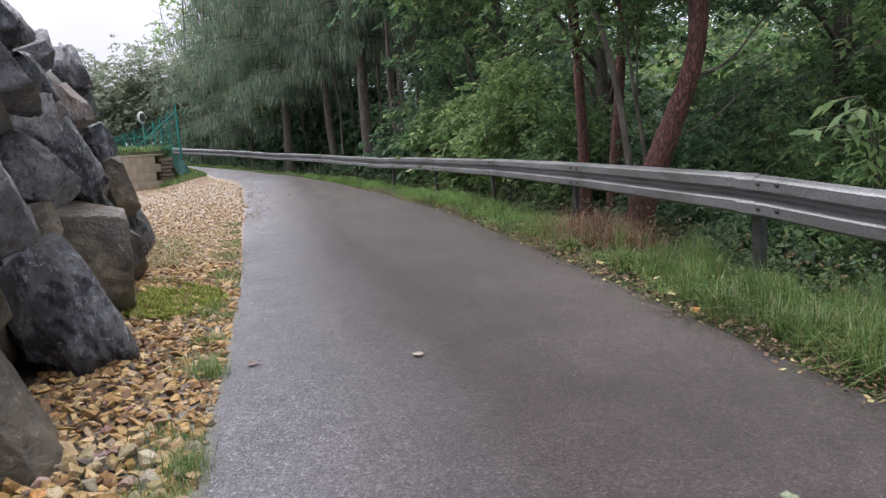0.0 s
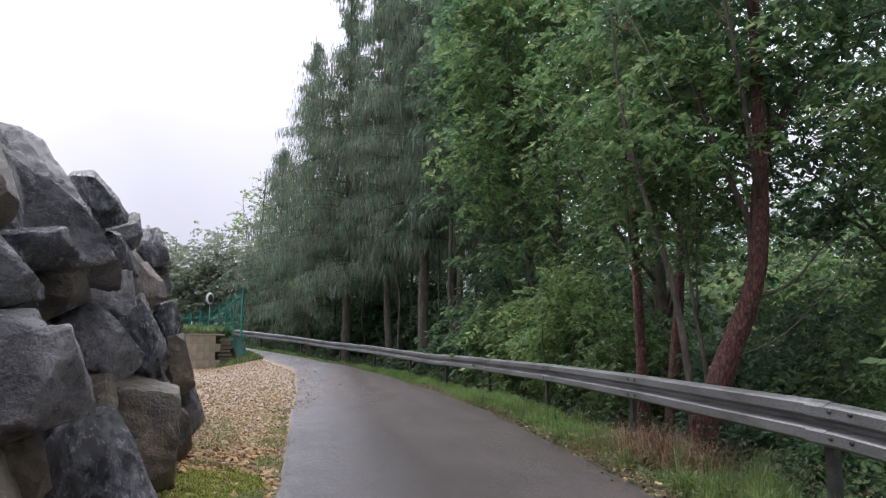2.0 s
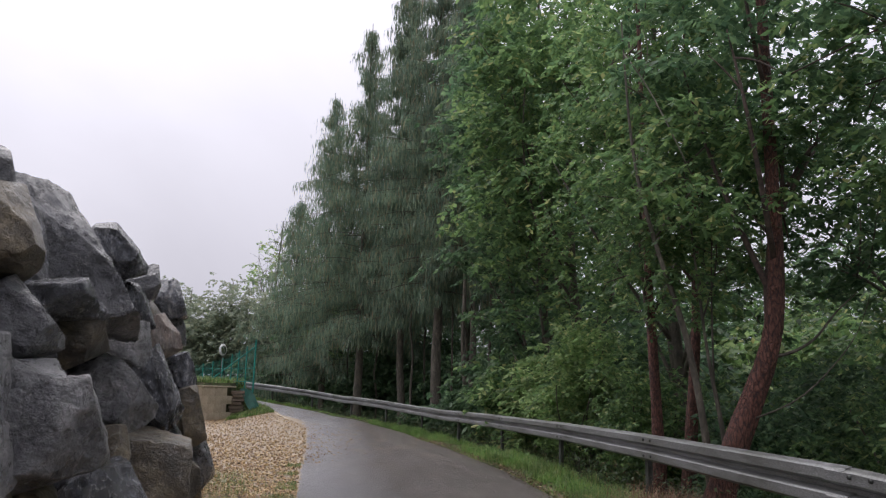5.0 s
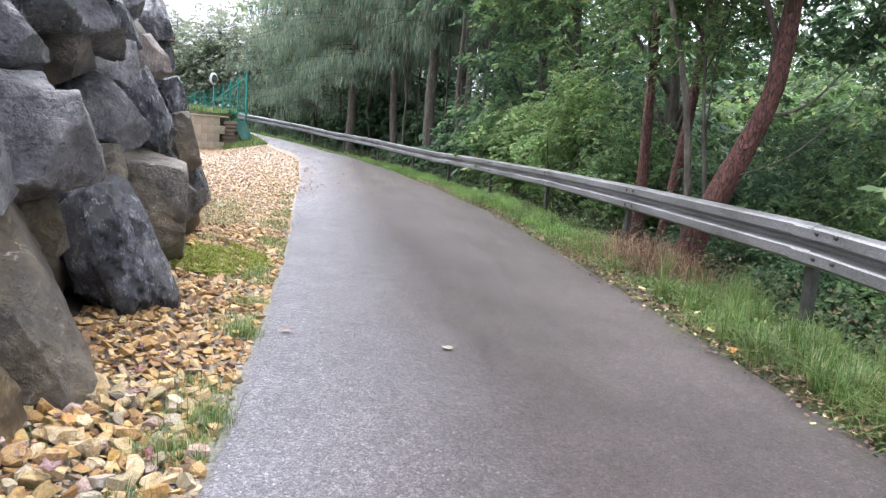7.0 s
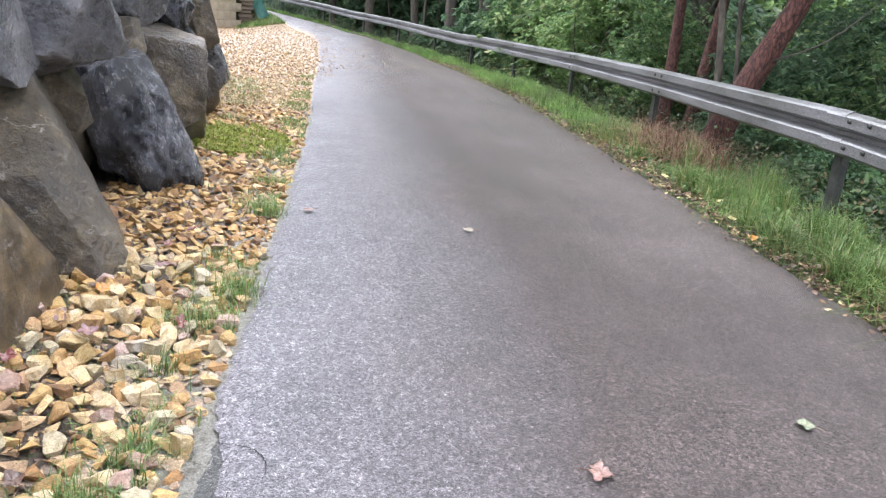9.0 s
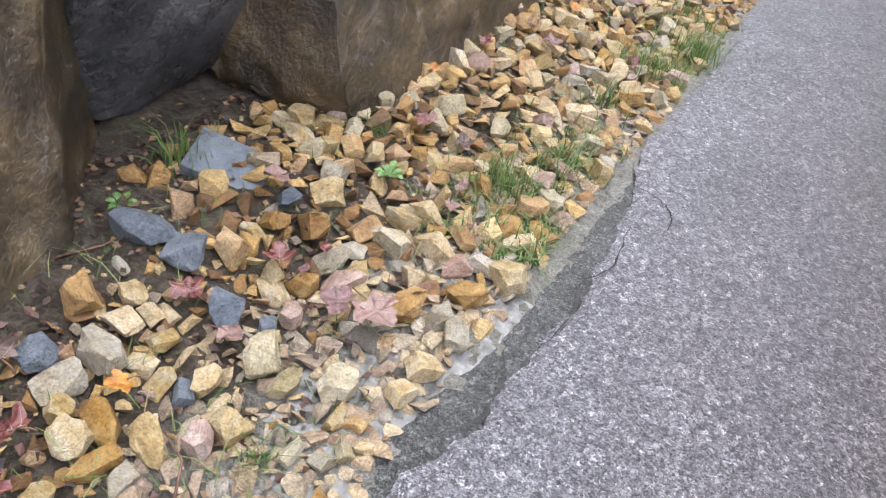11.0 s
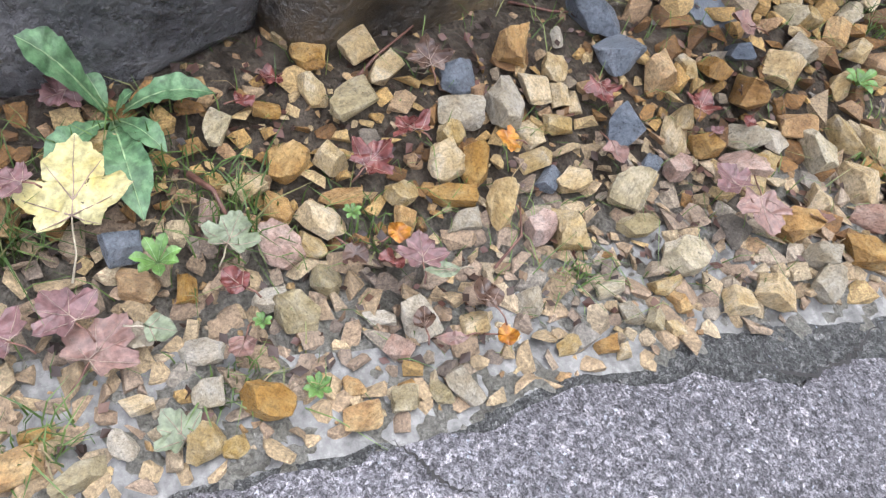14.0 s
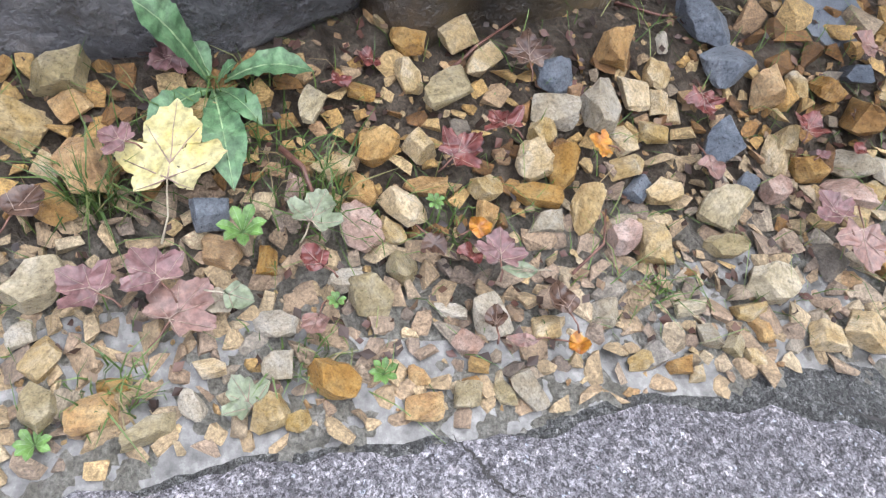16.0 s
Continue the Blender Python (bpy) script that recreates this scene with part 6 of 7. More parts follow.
for k, (x, y, r, h, mat) in enumerate(((12.5, 2.0, 2.6, 7.5, "leaf_light"), (12.0, 5.5, 2.4, 7.0, "leaf_mid"), (14.5, 4.0, 3.0, 9.0, "leaf_light"), (12.8, 8.5, 2.8, 8.0, "leaf_mid"), (15.5, 8.0, 3.2, 12.0, "leaf_dark"), (14.5, 0.0, 2.8, 10.0, "leaf_dark"), (11.0, 10.5, 2.4, 9.0, "leaf_mid"), (17.0, 12.0, 3.4, 13.0, "leaf_dark"))):
    bush(x, y, r, h, int(60 + 9 * r * h), 60, 0.17, mat, "tall leafy thicket deeper on the slope", 170 + k)
for k, (x, y, r, h) in enumerate(((12.6, 16.4, 2.6, 7.0), (11.0, 18.8, 2.4, 7.0), (14.2, 19.4, 2.8, 8.5), (17.0, 22.5, 3.2, 9.0))):
    bush(x, y, r, h, int(60 + 11 * r * h), 70, 0.15, ("leaf_mid", "leaf_light")[k % 2], "tall leafy thicket deeper on the slope", 190 + k)
# deeper forest
rnd = random.Random(5)
for k in range(11):
    y = 11 + 36 * (k + rnd.random()) / 11
    x = (9.5 if y < 14 else 10.5) + 10 * rnd.random()
    hh = rnd.uniform(6, 9) if y < 16 else rnd.uniform(11, 17)
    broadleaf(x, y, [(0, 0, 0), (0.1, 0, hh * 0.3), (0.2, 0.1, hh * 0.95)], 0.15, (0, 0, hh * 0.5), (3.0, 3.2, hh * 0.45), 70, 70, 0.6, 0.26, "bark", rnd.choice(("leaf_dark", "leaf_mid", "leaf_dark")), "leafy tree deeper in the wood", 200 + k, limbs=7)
for k, (x, y, hh) in enumerate(((11.5, 4.5, 8.0), (13.0, 8.0, 9.0), (12.0, 0.5, 8.0), (15.0, 11.0, 10.0), (17.0, 6.0, 11.0), (10.5, 8.5, 7.5), (12.5, 13.0, 9.5), (9.5, 2.5, 6.5), (16.5, 15.5, 11.0))):
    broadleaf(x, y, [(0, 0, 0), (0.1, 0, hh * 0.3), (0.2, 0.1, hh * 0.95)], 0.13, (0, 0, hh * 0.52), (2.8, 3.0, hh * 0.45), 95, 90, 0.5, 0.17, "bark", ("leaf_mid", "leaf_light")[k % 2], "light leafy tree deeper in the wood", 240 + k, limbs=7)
# far trees past the bend
for k, (x, y, hh, r) in enumerate([(-5.0, 52, 10.5, 3.4), (-8.5, 55, 11, 3.6), (-12.0, 58, 10.5, 3.8), (-15.5, 62, 10.5, 4.2), (-19.5, 66, 11, 4.2), (-24, 70, 12, 4.6), (-29, 72, 11, 5), (-1.5, 49, 12, 3.0), (1.5, 46, 14, 3.4), (5, 42, 17, 3.6), (-35, 76, 13, 5)]):
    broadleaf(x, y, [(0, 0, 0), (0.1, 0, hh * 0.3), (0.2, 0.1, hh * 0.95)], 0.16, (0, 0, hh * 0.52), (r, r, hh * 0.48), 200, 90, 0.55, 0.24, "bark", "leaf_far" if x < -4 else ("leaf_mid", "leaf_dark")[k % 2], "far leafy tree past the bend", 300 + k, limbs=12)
broadleaf(-6.2, 60, [(0, 0, 0), (0.1, 0, 5), (0.5, 0.1, 11), (0.8, 0.1, 16)], 0.14, (0.3, 0, 11.5), (3.0, 3.0, 4.8), 60, 9, 0.4, 0.26, "bark", "leaf_light", "sparse, half-bare tree with few pale leaves", 330, limbs=40)

# ---- verge grass ----
rng = np.random.default_rng(12)
n = 120000
yy = -1.5 + 44 * rng.random(n) ** 1.9
er = np.interp(yy, EDGE_R[:, 1], EDGE_R[:, 0])
u = rng.random(n)
xx = er - 0.03 + (rail_x(yy) + 0.35 - er) * u
clump = np.sin(xx * 6 + 2 * np.sin(yy * 2.1)) * np.sin(yy * 4.3 + np.sin(xx * 4)) + 0.5 * np.sin(yy * 0.9 + xx * 2)
# worn ground round the leaning pine
bare = np.exp(-((yy - 7.2) / 1.5) ** 2 - ((xx - 3.5) / 0.45) ** 2)
keep = rng.random(n) < np.clip(0.42 + 0.6 * clump + 0.25 * (yy > 10), 0.05, 1) * np.clip(u * 5 + 0.2, 0, 1) * (1 - 0.85 * bare)
xx, yy, clump, bare = xx[keep], yy[keep], clump[keep], bare[keep]
dry = rng.random(len(xx)) < np.clip(0.22 + 0.35 * np.sin(yy * 1.7 + xx * 3) * np.sin(yy * 0.6) - 0.25 * clump - 0.2 * (yy > 10) + 0.6 * bare, 0.03, 0.85)
tall = (0.11 + 0.10 * np.clip(clump, -0.6, 1.4))[:, None] * np.clip(0.5 + yy / 4, 0.75, 1.0)[:, None]
base = np.stack([xx, yy, ground_height(xx, yy) - 0.01], 1)
fresh = ~dry & (yy + rng.normal(0, 0.8, len(yy)) > 9.6)
V, F = blades(rng, base[fresh], tall[fresh], 0.009, 1.0)
tagged(new("fresh_grass", np_mesh("fresh_grass", V, F, M["grass_fresh"])), "bright fresh green grass along the lane", "grass", kind="stuff")
V, F = blades(rng, base[~dry & ~fresh], tall[~dry & ~fresh], 0.009, 1.1)
tagged(new("verge_grass", np_mesh("verge_grass", V, F, M["grass"])), "uneven green grass along the lane", "grass", kind="stuff")
V, F = blades(rng, base[dry], tall[dry] * 0.8, 0.006, 1.5)
tagged(new("dry_grass", np_mesh("dry_grass", V, F, M["grass_dry"])), "withered straw-coloured grass on the verge", "grass", kind="stuff")
# tussocks of long, arching blades
tuss = []
for _ in range(150):
    y = 1.5 + 14 * rng.random() ** 1.5
    e = float(np.interp(y, EDGE_R[:, 1], EDGE_R[:, 0]))
    x = e + (float(rail_x(y)) - e) * rng.uniform(0.15, 1.0)
    if math.exp(-((y - 7.2) / 1.3) ** 2) * rng.random() < 0.3:
        m = int(rng.integers(30, 90))
        tuss.append(np.stack([rng.normal(x, 0.035, m), rng.normal(y, 0.035, m), np.full(m, ground_at(x, y) - 0.01)], 1))
V, F = blades(rng, np.concatenate(tuss), 0.22, 0.007, 0.9)
tagged(new("grass_tussocks", np_mesh("grass_tussocks", V, F, M["grass"])), "long arching grass tussocks on the verge", "grass", kind="stuff")
# low weeds between the blades
n = 9000
yy = 0.5 + 16 * rng.random(n) ** 1.6
er = np.interp(yy, EDGE_R[:, 1], EDGE_R[:, 0])
xx = er + (rail_x(yy) + 0.2 - er) * rng.random(n)
V, F = leaf_cloud(rng, np.stack([xx, yy, ground_height(xx, yy) + 0.02 + 0.05 * rng.random(n)], 1), 0.04, 0.024, -0.1)
tagged(new("verge_weeds", np_mesh("verge_weeds", V, F, M["verge_weed"])), "low green weeds between the grass", "weeds", kind="stuff")

# brown leaf litter and crumbs along the right edge of the asphalt
n = 7000
yy = -1.0 + 24 * rng.random(n) ** 1.5
er = np.interp(yy, EDGE_R[:, 1], EDGE_R[:, 0])
xx = er + rng.normal(0.06, 0.11, n)
V, F = leaf_cloud(rng, np.stack([xx, yy, np.maximum(ground_height(xx, yy), 0.0) + 0.012 + 0.03 * rng.random(n)], 1), 0.035, 0.022, 0.0, 0.5)
tagged(new("leaf_litter", np_mesh("leaf_litter", V, F, M["verge_litter"])), "brown fallen leaf crumbs along the verge", "litter", kind="stuff")

# ---- puddles along the broken edge ----
yy = np.linspace(-0.75, 1.25, 120)
cx = np.linspace(0, 1, 14)
X = (road_l(yy) - 0.21 + 0.03 * np.sin(yy * 7) + 0.05 * np.sin(yy * 2.9 + 1))[:, None] * (1 - cx) + (road_l(yy) + 0.05)[:, None] * cx
idx = np.arange(X.size).reshape(X.shape)
q = np.stack([idx[:-1, :-1], idx[:-1, 1:], idx[1:, 1:], idx[1:, :-1]], -1).reshape(-1, 4)
puddle = new("puddle", np_mesh("puddle", np.stack([X, np.repeat(yy[:, None], 14, 1), np.full(X.shape, -0.0275)], -1).reshape(-1, 3), q, M["milky_water"], True))
tagged(puddle, "shallow milky rain puddle with pale silt along asphalt", "puddle", kind="structure")


# ---- fallen leaves, weeds and twigs ----
LEAF_HALF = ((0.02, 0.0), (0.14, -0.10), (0.26, -0.15), (0.37, -0.18), (0.42, -0.08), (0.42, 0.04), (0.52, 0.08), (0.62, 0.17), (0.72, 0.29), (0.65, 0.36), (0.60, 0.46), (0.48, 0.45), (0.36, 0.42), (0.36, 0.55), (0.38, 0.67), (0.26, 0.74), (0.20, 0.86), (0.10, 0.90), (0.0, 1.0))
LEAF_VEINS = {5: ((0.0, 0.98), (0.74, 0.3), (-0.74, 0.3), (0.38, -0.18), (-0.38, -0.18), (0.33, 0.62), (-0.33, 0.62)), 3: ((0.0, 0.98), (0.5, 0.5), (-0.5, 0.5)), 1: ((0.0, 0.98), (0.17, 0.6), (-0.17, 0.6), (0.18, 0.35), (-0.18, 0.35))}


def leaf_meshes(size, material, seed, lobes=5, curl=0.1, narrow=1.0):
    """A maple-like leaf: toothed lobes round the stalk, crumpled as it dries, and its veins; origin in the blade's middle."""
    rnd = random.Random(seed)
    if lobes == 5:
        half = [Vector(p) for p in LEAF_HALF]
    elif lobes == 3:
        half = [Vector((0.5 * math.sin(math.pi * min(t, 1) ** 0.8) * (1 + 0.16 * math.sin(t * 9.5)), t * 1.02 - 0.02)) for t in [i / 16 for i in range(17)]]
    else:
        half = [Vector((0.34 * math.sin(math.pi * t ** 0.85), t * 1.02 - 0.02)) for t in [i / 16 for i in range(17)]]
    one = []
    for a, b in zip(half, half[1:]):
        for k in range(3):
            one.append(a.lerp(b, k / 3) * (1 + rnd.uniform(-0.025, 0.025)))
    rim = one + [half[-1]] + [Vector((-p.x, p.y)) for p in one[::-1]]
    skew = rnd.uniform(-0.12, 0.12)
    rim = [((p.x * narrow + skew * (p.y - 0.4)) * (1 + 0.1 * skew), p.y - 0.4) for p in rim]
    ph, off, sc = rnd.uniform(0, 6), Vector((seed % 97, 0, 0)), size * 0.6

    def lift(x, y):
        r2 = x * x + y * y
        fold = 0.10 * abs(math.sin(2.5 * math.atan2(x, y + 0.4))) * math.sqrt(r2)
        return 1.3 * curl * r2 * (0.7 + 0.8 * math.sin(3 * math.atan2(y, x) + ph)) + fold + 0.10 * noise.fractal(Vector((x * 2.6, y * 2.6, 0)) + off, 0.8, 2.0, 3) * (0.5 + 2 * curl)
    bm = bmesh.new()
    c = bm.verts.new((0, 0, lift(0, 0) * sc))
    rings = [[bm.verts.new((x * f * sc, y * f * sc, lift(x * f, y * f) * sc)) for x, y in rim] for f in (0.3, 0.6, 0.82, 1.0)]
    n = len(rim)
    for i in range(n):
        j = (i + 1) % n
        bm.faces.new((c, rings[0][j], rings[0][i]))
        for a, b in zip(rings, rings[1:]):
            bm.faces.new((a[i], a[j], b[j], b[i]))
    bmesh.ops.recalc_face_normals(bm, faces=bm.faces)
    blade = bm_mesh("blade", bm, material, True)
    bm = bmesh.new()
    for tx, ty in LEAF_VEINS[lobes]:
        start = (0.0, -0.4) if lobes == 5 and abs(tx) != 0.33 else (0.0, -0.4 + 0.3 * ty)
        pts = []
        for k in range(6):
            f = k / 5
            x, y = (start[0] * (1 - f) + tx * f) * narrow, start[1] * (1 - f) + (ty - 0.4) * f
            x += skew * y
            pts.append((x * sc, y * sc, lift(x, y) * sc + 0.0006))
        tube(bm, pts, [0.0011 * (size / 0.15) ** 0.5 * (1 - 0.7 * k / 5) for k in range(6)], 4)
    return blade, bm_mesh("vein", bm, M["leaf_vein"], True)


def fallen_leaf(x, y, z, size, rot, mat, label, lobes=5, curl=0.12, tip=0, roll=0, stem=0.0, narrow=1.0):
    root = thing("fallen_leaf", pose(x, y, z, tip, roll, rot), label, "leaf", "fallen leaves")
    blade, veins = leaf_meshes(size, M[mat], int(abs(x * 7919 + y * 104729)), lobes, curl, narrow)
    blade_ob = part("blade", blade, root)
    if size > 0.07:
        part("vein", veins, blade_ob, "pale raised veins", kind="stuff")
    bm = bmesh.new()
    st = stem or size * 0.35
    foot = -0.24 * size
    tube(bm, [(0, foot + 0.02 * size, 0.002), (0.03 * st, foot - 0.2 * st, 0.004), (0.1 * st, foot - 0.6 * st, 0.004), (0.05 * st, foot - st, 0.0)], [0.0012, 0.0014, 0.0014, 0.0018], 5)
    part("stalk", bm_mesh("stalk", bm, M["twig" if mat not in ("yellow_leaf", "sage_leaf") else "stone_cream"], True), root)
    return root


fallen_leaf(-0.838, -0.184, 0.075, 0.225, 80, "yellow_leaf", "large pale yellow maple leaf with dark specks", 5, 0.06, 6, -10, 0.10, 0.85)
fallen_leaf(-0.85, -0.262, 0.085, 0.075, 150, "maroon_leaf", "small dull maroon maple leaf", 5, 0.1)
fallen_leaf(-0.585, 0.931, 0.045, 0.135, 255, "pink_leaf", "pale pink maple leaf lying on gravel", 5, 0.1, -6)
fallen_leaf(-0.67, 0.905, 0.045, 0.11, 100, "maroon_leaf", "dull purple maple leaf folded on gravel", 5, 0.2)
fallen_leaf(-0.616, -0.179, 0.01, 0.135, 50, "pink_leaf", "wet dull pink maple leaf on gravel", 5, 0.06)
fallen_leaf(-0.615, -0.135, 0.008, 0.075, 200, "stone_cream", "washed-out pale leaf flat on silt", 3, 0.05)
fallen_leaf(-0.666, -0.224, 0.03, 0.115, 120, "maroon_leaf", "wet dull maroon maple leaf on gravel", 5, 0.14)
fallen_leaf(-0.649, -0.31, 0.03, 0.11, 140, "maroon_leaf", "wet dull maroon maple leaf on gravel", 5, 0.18)
fallen_leaf(-0.644, 0.284, 0.045, 0.10, 75, "maroon_leaf", "ribbed purple-brown maple leaf on gravel", 5, 0.1)
fallen_leaf(-0.728, 0.014, 0.055, 0.105, 60, "sage_leaf", "pale green maple leaf lying on gravel", 5, 0.14)
fallen_leaf(-0.484, 0.376, 0.02, 0.06, 330, "orange_leaf", "curled bright orange leaf on gravel", 3, 0.5, 20)
fallen_leaf(-0.79, 0.474, 0.10, 0.065, 160, "orange_leaf", "small yellow-orange leaf on gravel", 5, 0.1, 15)
fallen_leaf(-0.81, 0.255, 0.075, 0.10, 30, "red_leaf", "wet dark red maple leaf", 5, 0.3, 20)
fallen_leaf(-0.845, 0.32, 0.095, 0.09, 110, "red_leaf", "wet dark red maple leaf", 5, 0.3, -18)
fallen_leaf(-1.01, 0.13, 0.06, 0.075, 200, "red_leaf", "curled wet dark red leaf", 3, 0.4, 20)
fallen_leaf(-0.965, 0.075, 0.06, 0.06, 20, "red_leaf", "curled wet dark red leaf", 3, 0.4, -20)
fallen_leaf(-0.655, 0.004, 0.035, 0.075, 130, "red_leaf", "small bright red wet leaf", 3, 0.3)
fallen_leaf(-0.682, 0.257, 0.045, 0.06, 15, "orange_leaf", "rusty orange curled leaf", 3, 0.6, 15, 20)
fallen_leaf(-0.637, 0.235, 0.04, 0.07, 190, "red_leaf", "rusty red curled leaf", 3, 0.6, 15, 20)
fallen_leaf(-0.825, 0.912, 0.075, 0.09, 45, "red_leaf", "dark red maple leaf on stones", 5, 0.3)
fallen_leaf(-0.99, 1.10, 0.10, 0.12, 160, "pink_leaf", "dull pink leaf beside a slate slab", 3, 0.25, 15)
fallen_leaf(-0.895, 0.73, 0.055, 0.09, 260, "red_leaf", "dark wine-red wet leaf", 5, 0.3)
fallen_leaf(-0.554, 0.369, 0.025, 0.095, 100, "brown_leaf", "dark brown rotting leaf", 3, 0.2, 0, 15)
fallen_leaf(-0.50, 0.295, 0.02, 0.085, 175, "pink_leaf", "narrow dull pink leaf", 1, 0.2, 0, 0, 0.02, 0.6)
fallen_leaf(-0.775, -0.386, 0.045, 0.10, 60, "brown_leaf", "dark brown wet leaf", 3, 0.15)
fallen_leaf(-0.665, 0.184, 0.035, 0.07, 300, "brown_leaf", "curled dark brown leaf", 3, 0.4)
fallen_leaf(-0.479, -0.11, -0.008, 0.09, 120, "sage_leaf", "washed-out green leaf in the puddle", 5, 0.1)
fallen_leaf(-0.60, 0.308, 0.05, 0.10, 170, "sage_leaf", "green and yellow spotted leaf", 1, 0.1, 0, 0, 0.02, 0.7)
fallen_leaf(-0.61, -0.11, 0.03, 0.075, 340, "sage_leaf", "washed-out green leaf on gravel", 3, 0.1)
fallen_leaf(-1.05, 1.90, 0.09, 0.09, 40, "orange_leaf", "yellow leaf on the gravel", 3, 0.25, 15)
fallen_leaf(-0.93, 2.83, 0.09, 0.10, 70, "orange_leaf", "yellow leaf on the gravel", 3, 0.25, 15)
fallen_leaf(-0.86, 2.45, 0.08, 0.11, 190, "maroon_leaf", "dull maroon leaf on the gravel", 5, 0.2)
fallen_leaf(-0.78, 3.2, 0.07, 0.11, 20, "maroon_leaf", "dull maroon leaf on the gravel", 5, 0.2)
fallen_leaf(-0.90, 1.62, 0.08, 0.10, 80, "red_leaf", "dark red leaf on the gravel", 5, 0.2)
fallen_leaf(0.742, 4.194, 0.022, 0.12, 60, "stone_cream", "pale leaf lying on wet asphalt", 3, 0.15)
fallen_leaf(-0.224, 4.505, 0.012, 0.11, 110, "pink_leaf", "flattened pale leaf on asphalt", 3, 0.05)
fallen_leaf(1.572, 2.013, 0.022, 0.10, 40, "sage_leaf", "yellow-green leaf lying on asphalt", 3, 0.15)
fallen_leaf(0.758, 1.731, 0.022, 0.11, 250, "pink_leaf", "pale leaf lying on asphalt", 5, 0.2)
fallen_leaf(3.058, 9.171, 0.09, 0.20, 30, "yellow_leaf", "pale leaf in the verge grass", 5, 0.2, 15)
fallen_leaf(2.897, 4.498, 0.07, 0.14, 200, "yellow_leaf", "yellow leaf in the verge grass", 3, 0.2, 10)
for x, y, sz, mt in ((2.72, 4.75, 0.1, "yellow_leaf"), (2.6, 4.25, 0.12, "orange_leaf"), (2.83, 6.2, 0.12, "yellow_leaf"), (2.95, 7.1, 0.13, "orange_leaf"), (2.7, 3.7, 0.1, "brown_leaf"), (2.78, 3.2, 0.12, "red_leaf"), (2.9, 5.3, 0.1, "yellow_leaf"), (3.0, 8.2, 0.12, "brown_leaf"), (2.75, 5.4, 0.1, "brown_leaf")):
    fallen_leaf(x, y, 0.05, sz, 360 * math.sin(x * 91 + y * 17), mt, "fallen leaf in the verge grass", 3, 0.25, 12)
rnd = random.Random(77)
for k in range(26):
    y = rnd.uniform(-0.5, 5.0)
    x = rnd.uniform(float(wall_x(y)) + 0.12, -0.5)
    fallen_leaf(x, y, float(bed_z(x, y)) + 0.055, rnd.uniform(0.05, 0.1), rnd.uniform(0, 360), rnd.choice(("red_leaf", "maroon_leaf", "brown_leaf", "pink_leaf", "brown_leaf")), "decaying leaf among the gravel", rnd.choice((3, 5, 1)), 0.3, rnd.gauss(0, 15), rnd.gauss(0, 15))


def strap_leaf(name, base, tip, arch, width, material, n=20):
    """A long leaf blade that arches from base to tip, wavy and folded along its rib."""
    a, b = Vector(base), Vector(tip)
    side = (b - a).cross(Vector((0, 0, 1))).normalized()
    bm, rows = bmesh.new(), []
    for i in range(n + 1):
        t = i / n
        p = a.lerp(b, t) + Vector((0, 0, arch * math.sin(math.pi * t)))
        w = width * (0.10 + 0.90 * math.sin(math.pi * t ** 1.6) ** 0.85 * (1 + 0.05 * math.sin(i * 2.9))) * math.sqrt(max(1 - t ** 7, 0.004))
        row = []
        for k in (-1, -0.5, 0, 0.5, 1):
            z = 0.16 * abs(k) * w + 0.07 * w * math.sin(i * 1.7 + k * 2) * abs(k) + 0.03 * w * math.sin(i * 4.1 + k * 5)
            row.append(bm.verts.new(p + side * (w * 0.5 * k) + Vector((0, 0, z))))
        rows.append(row)
    for r, q in zip(rows, rows[1:]):
        for k in range(4):
            bm.faces.new((r[k], r[k + 1], q[k + 1], q[k]))
    rib = [tuple(a.lerp(b, i / 6) + Vector((0, 0, arch * math.sin(math.pi * i / 6) + 0.001))) for i in range(7)]
    return bm_mesh(name, bm, material, True), rib


def rosette(x, y, z, leaves, label, name="dock_plant", category="plant", mat="dock_leaf"):
    root = thing(name, pose(x, y, z), label, category)
    for tip, arch, w in leaves:
        me, rib = strap_leaf("leaf", (0, 0, 0), tip, arch, w, M[mat])
        lf = part("leaf", me, root)
        bm = bmesh.new()
        tube(bm, rib, [0.0019 * w / 0.06 * (1 - 0.75 * i / 6) for i in range(7)], 5)
        part("rib", bm_mesh("rib", bm, M["dock_rib"], True), lf, "pale green rib")
    return root


rosette(-0.981, -0.124, 0.03, [((-0.04, -0.098, 0.15), 0.03, 0.075), ((0.008, 0.16, 0.045), 0.035, 0.055), ((0.10, 0.071, 0.03), 0.02, 0.045), ((0.213, 0.022, 0.025), 0.03, 0.066), ((0.10, -0.10, 0.02), 0.02, 0.055), ((-0.061, -0.026, 0.05), 0.012, 0.036), ((0.0, 0.04, 0.06), 0.01, 0.026)],
        "fresh green dock plant with long ribbed leaves")
for x, y, z, r in ((-0.71, -0.095, 0.03, 0.036), (-0.487, 0.085, -0.02, 0.022), (-0.84, 1.353, 0.04, 0.04), (-1.21, 0.845, 0.03, 0.035), (-0.60, 0.03, 0.0, 0.015), (-0.74, 0.20, 0.03, 0.016), (-0.45, -0.37, -0.02, 0.024)):
    rnd = random.Random(int(x * 1000 + y * 977))
    rosette(x, y, z, [((math.cos(a) * r, math.sin(a) * r, r * rnd.uniform(0.3, 0.9)), r * 0.2, r * 0.5) for a in [i * 0.9 + rnd.uniform(-0.2, 0.2) for i in range(7)]], "small green weed seedling among stones", "weed", "plant", "weed_leaf")


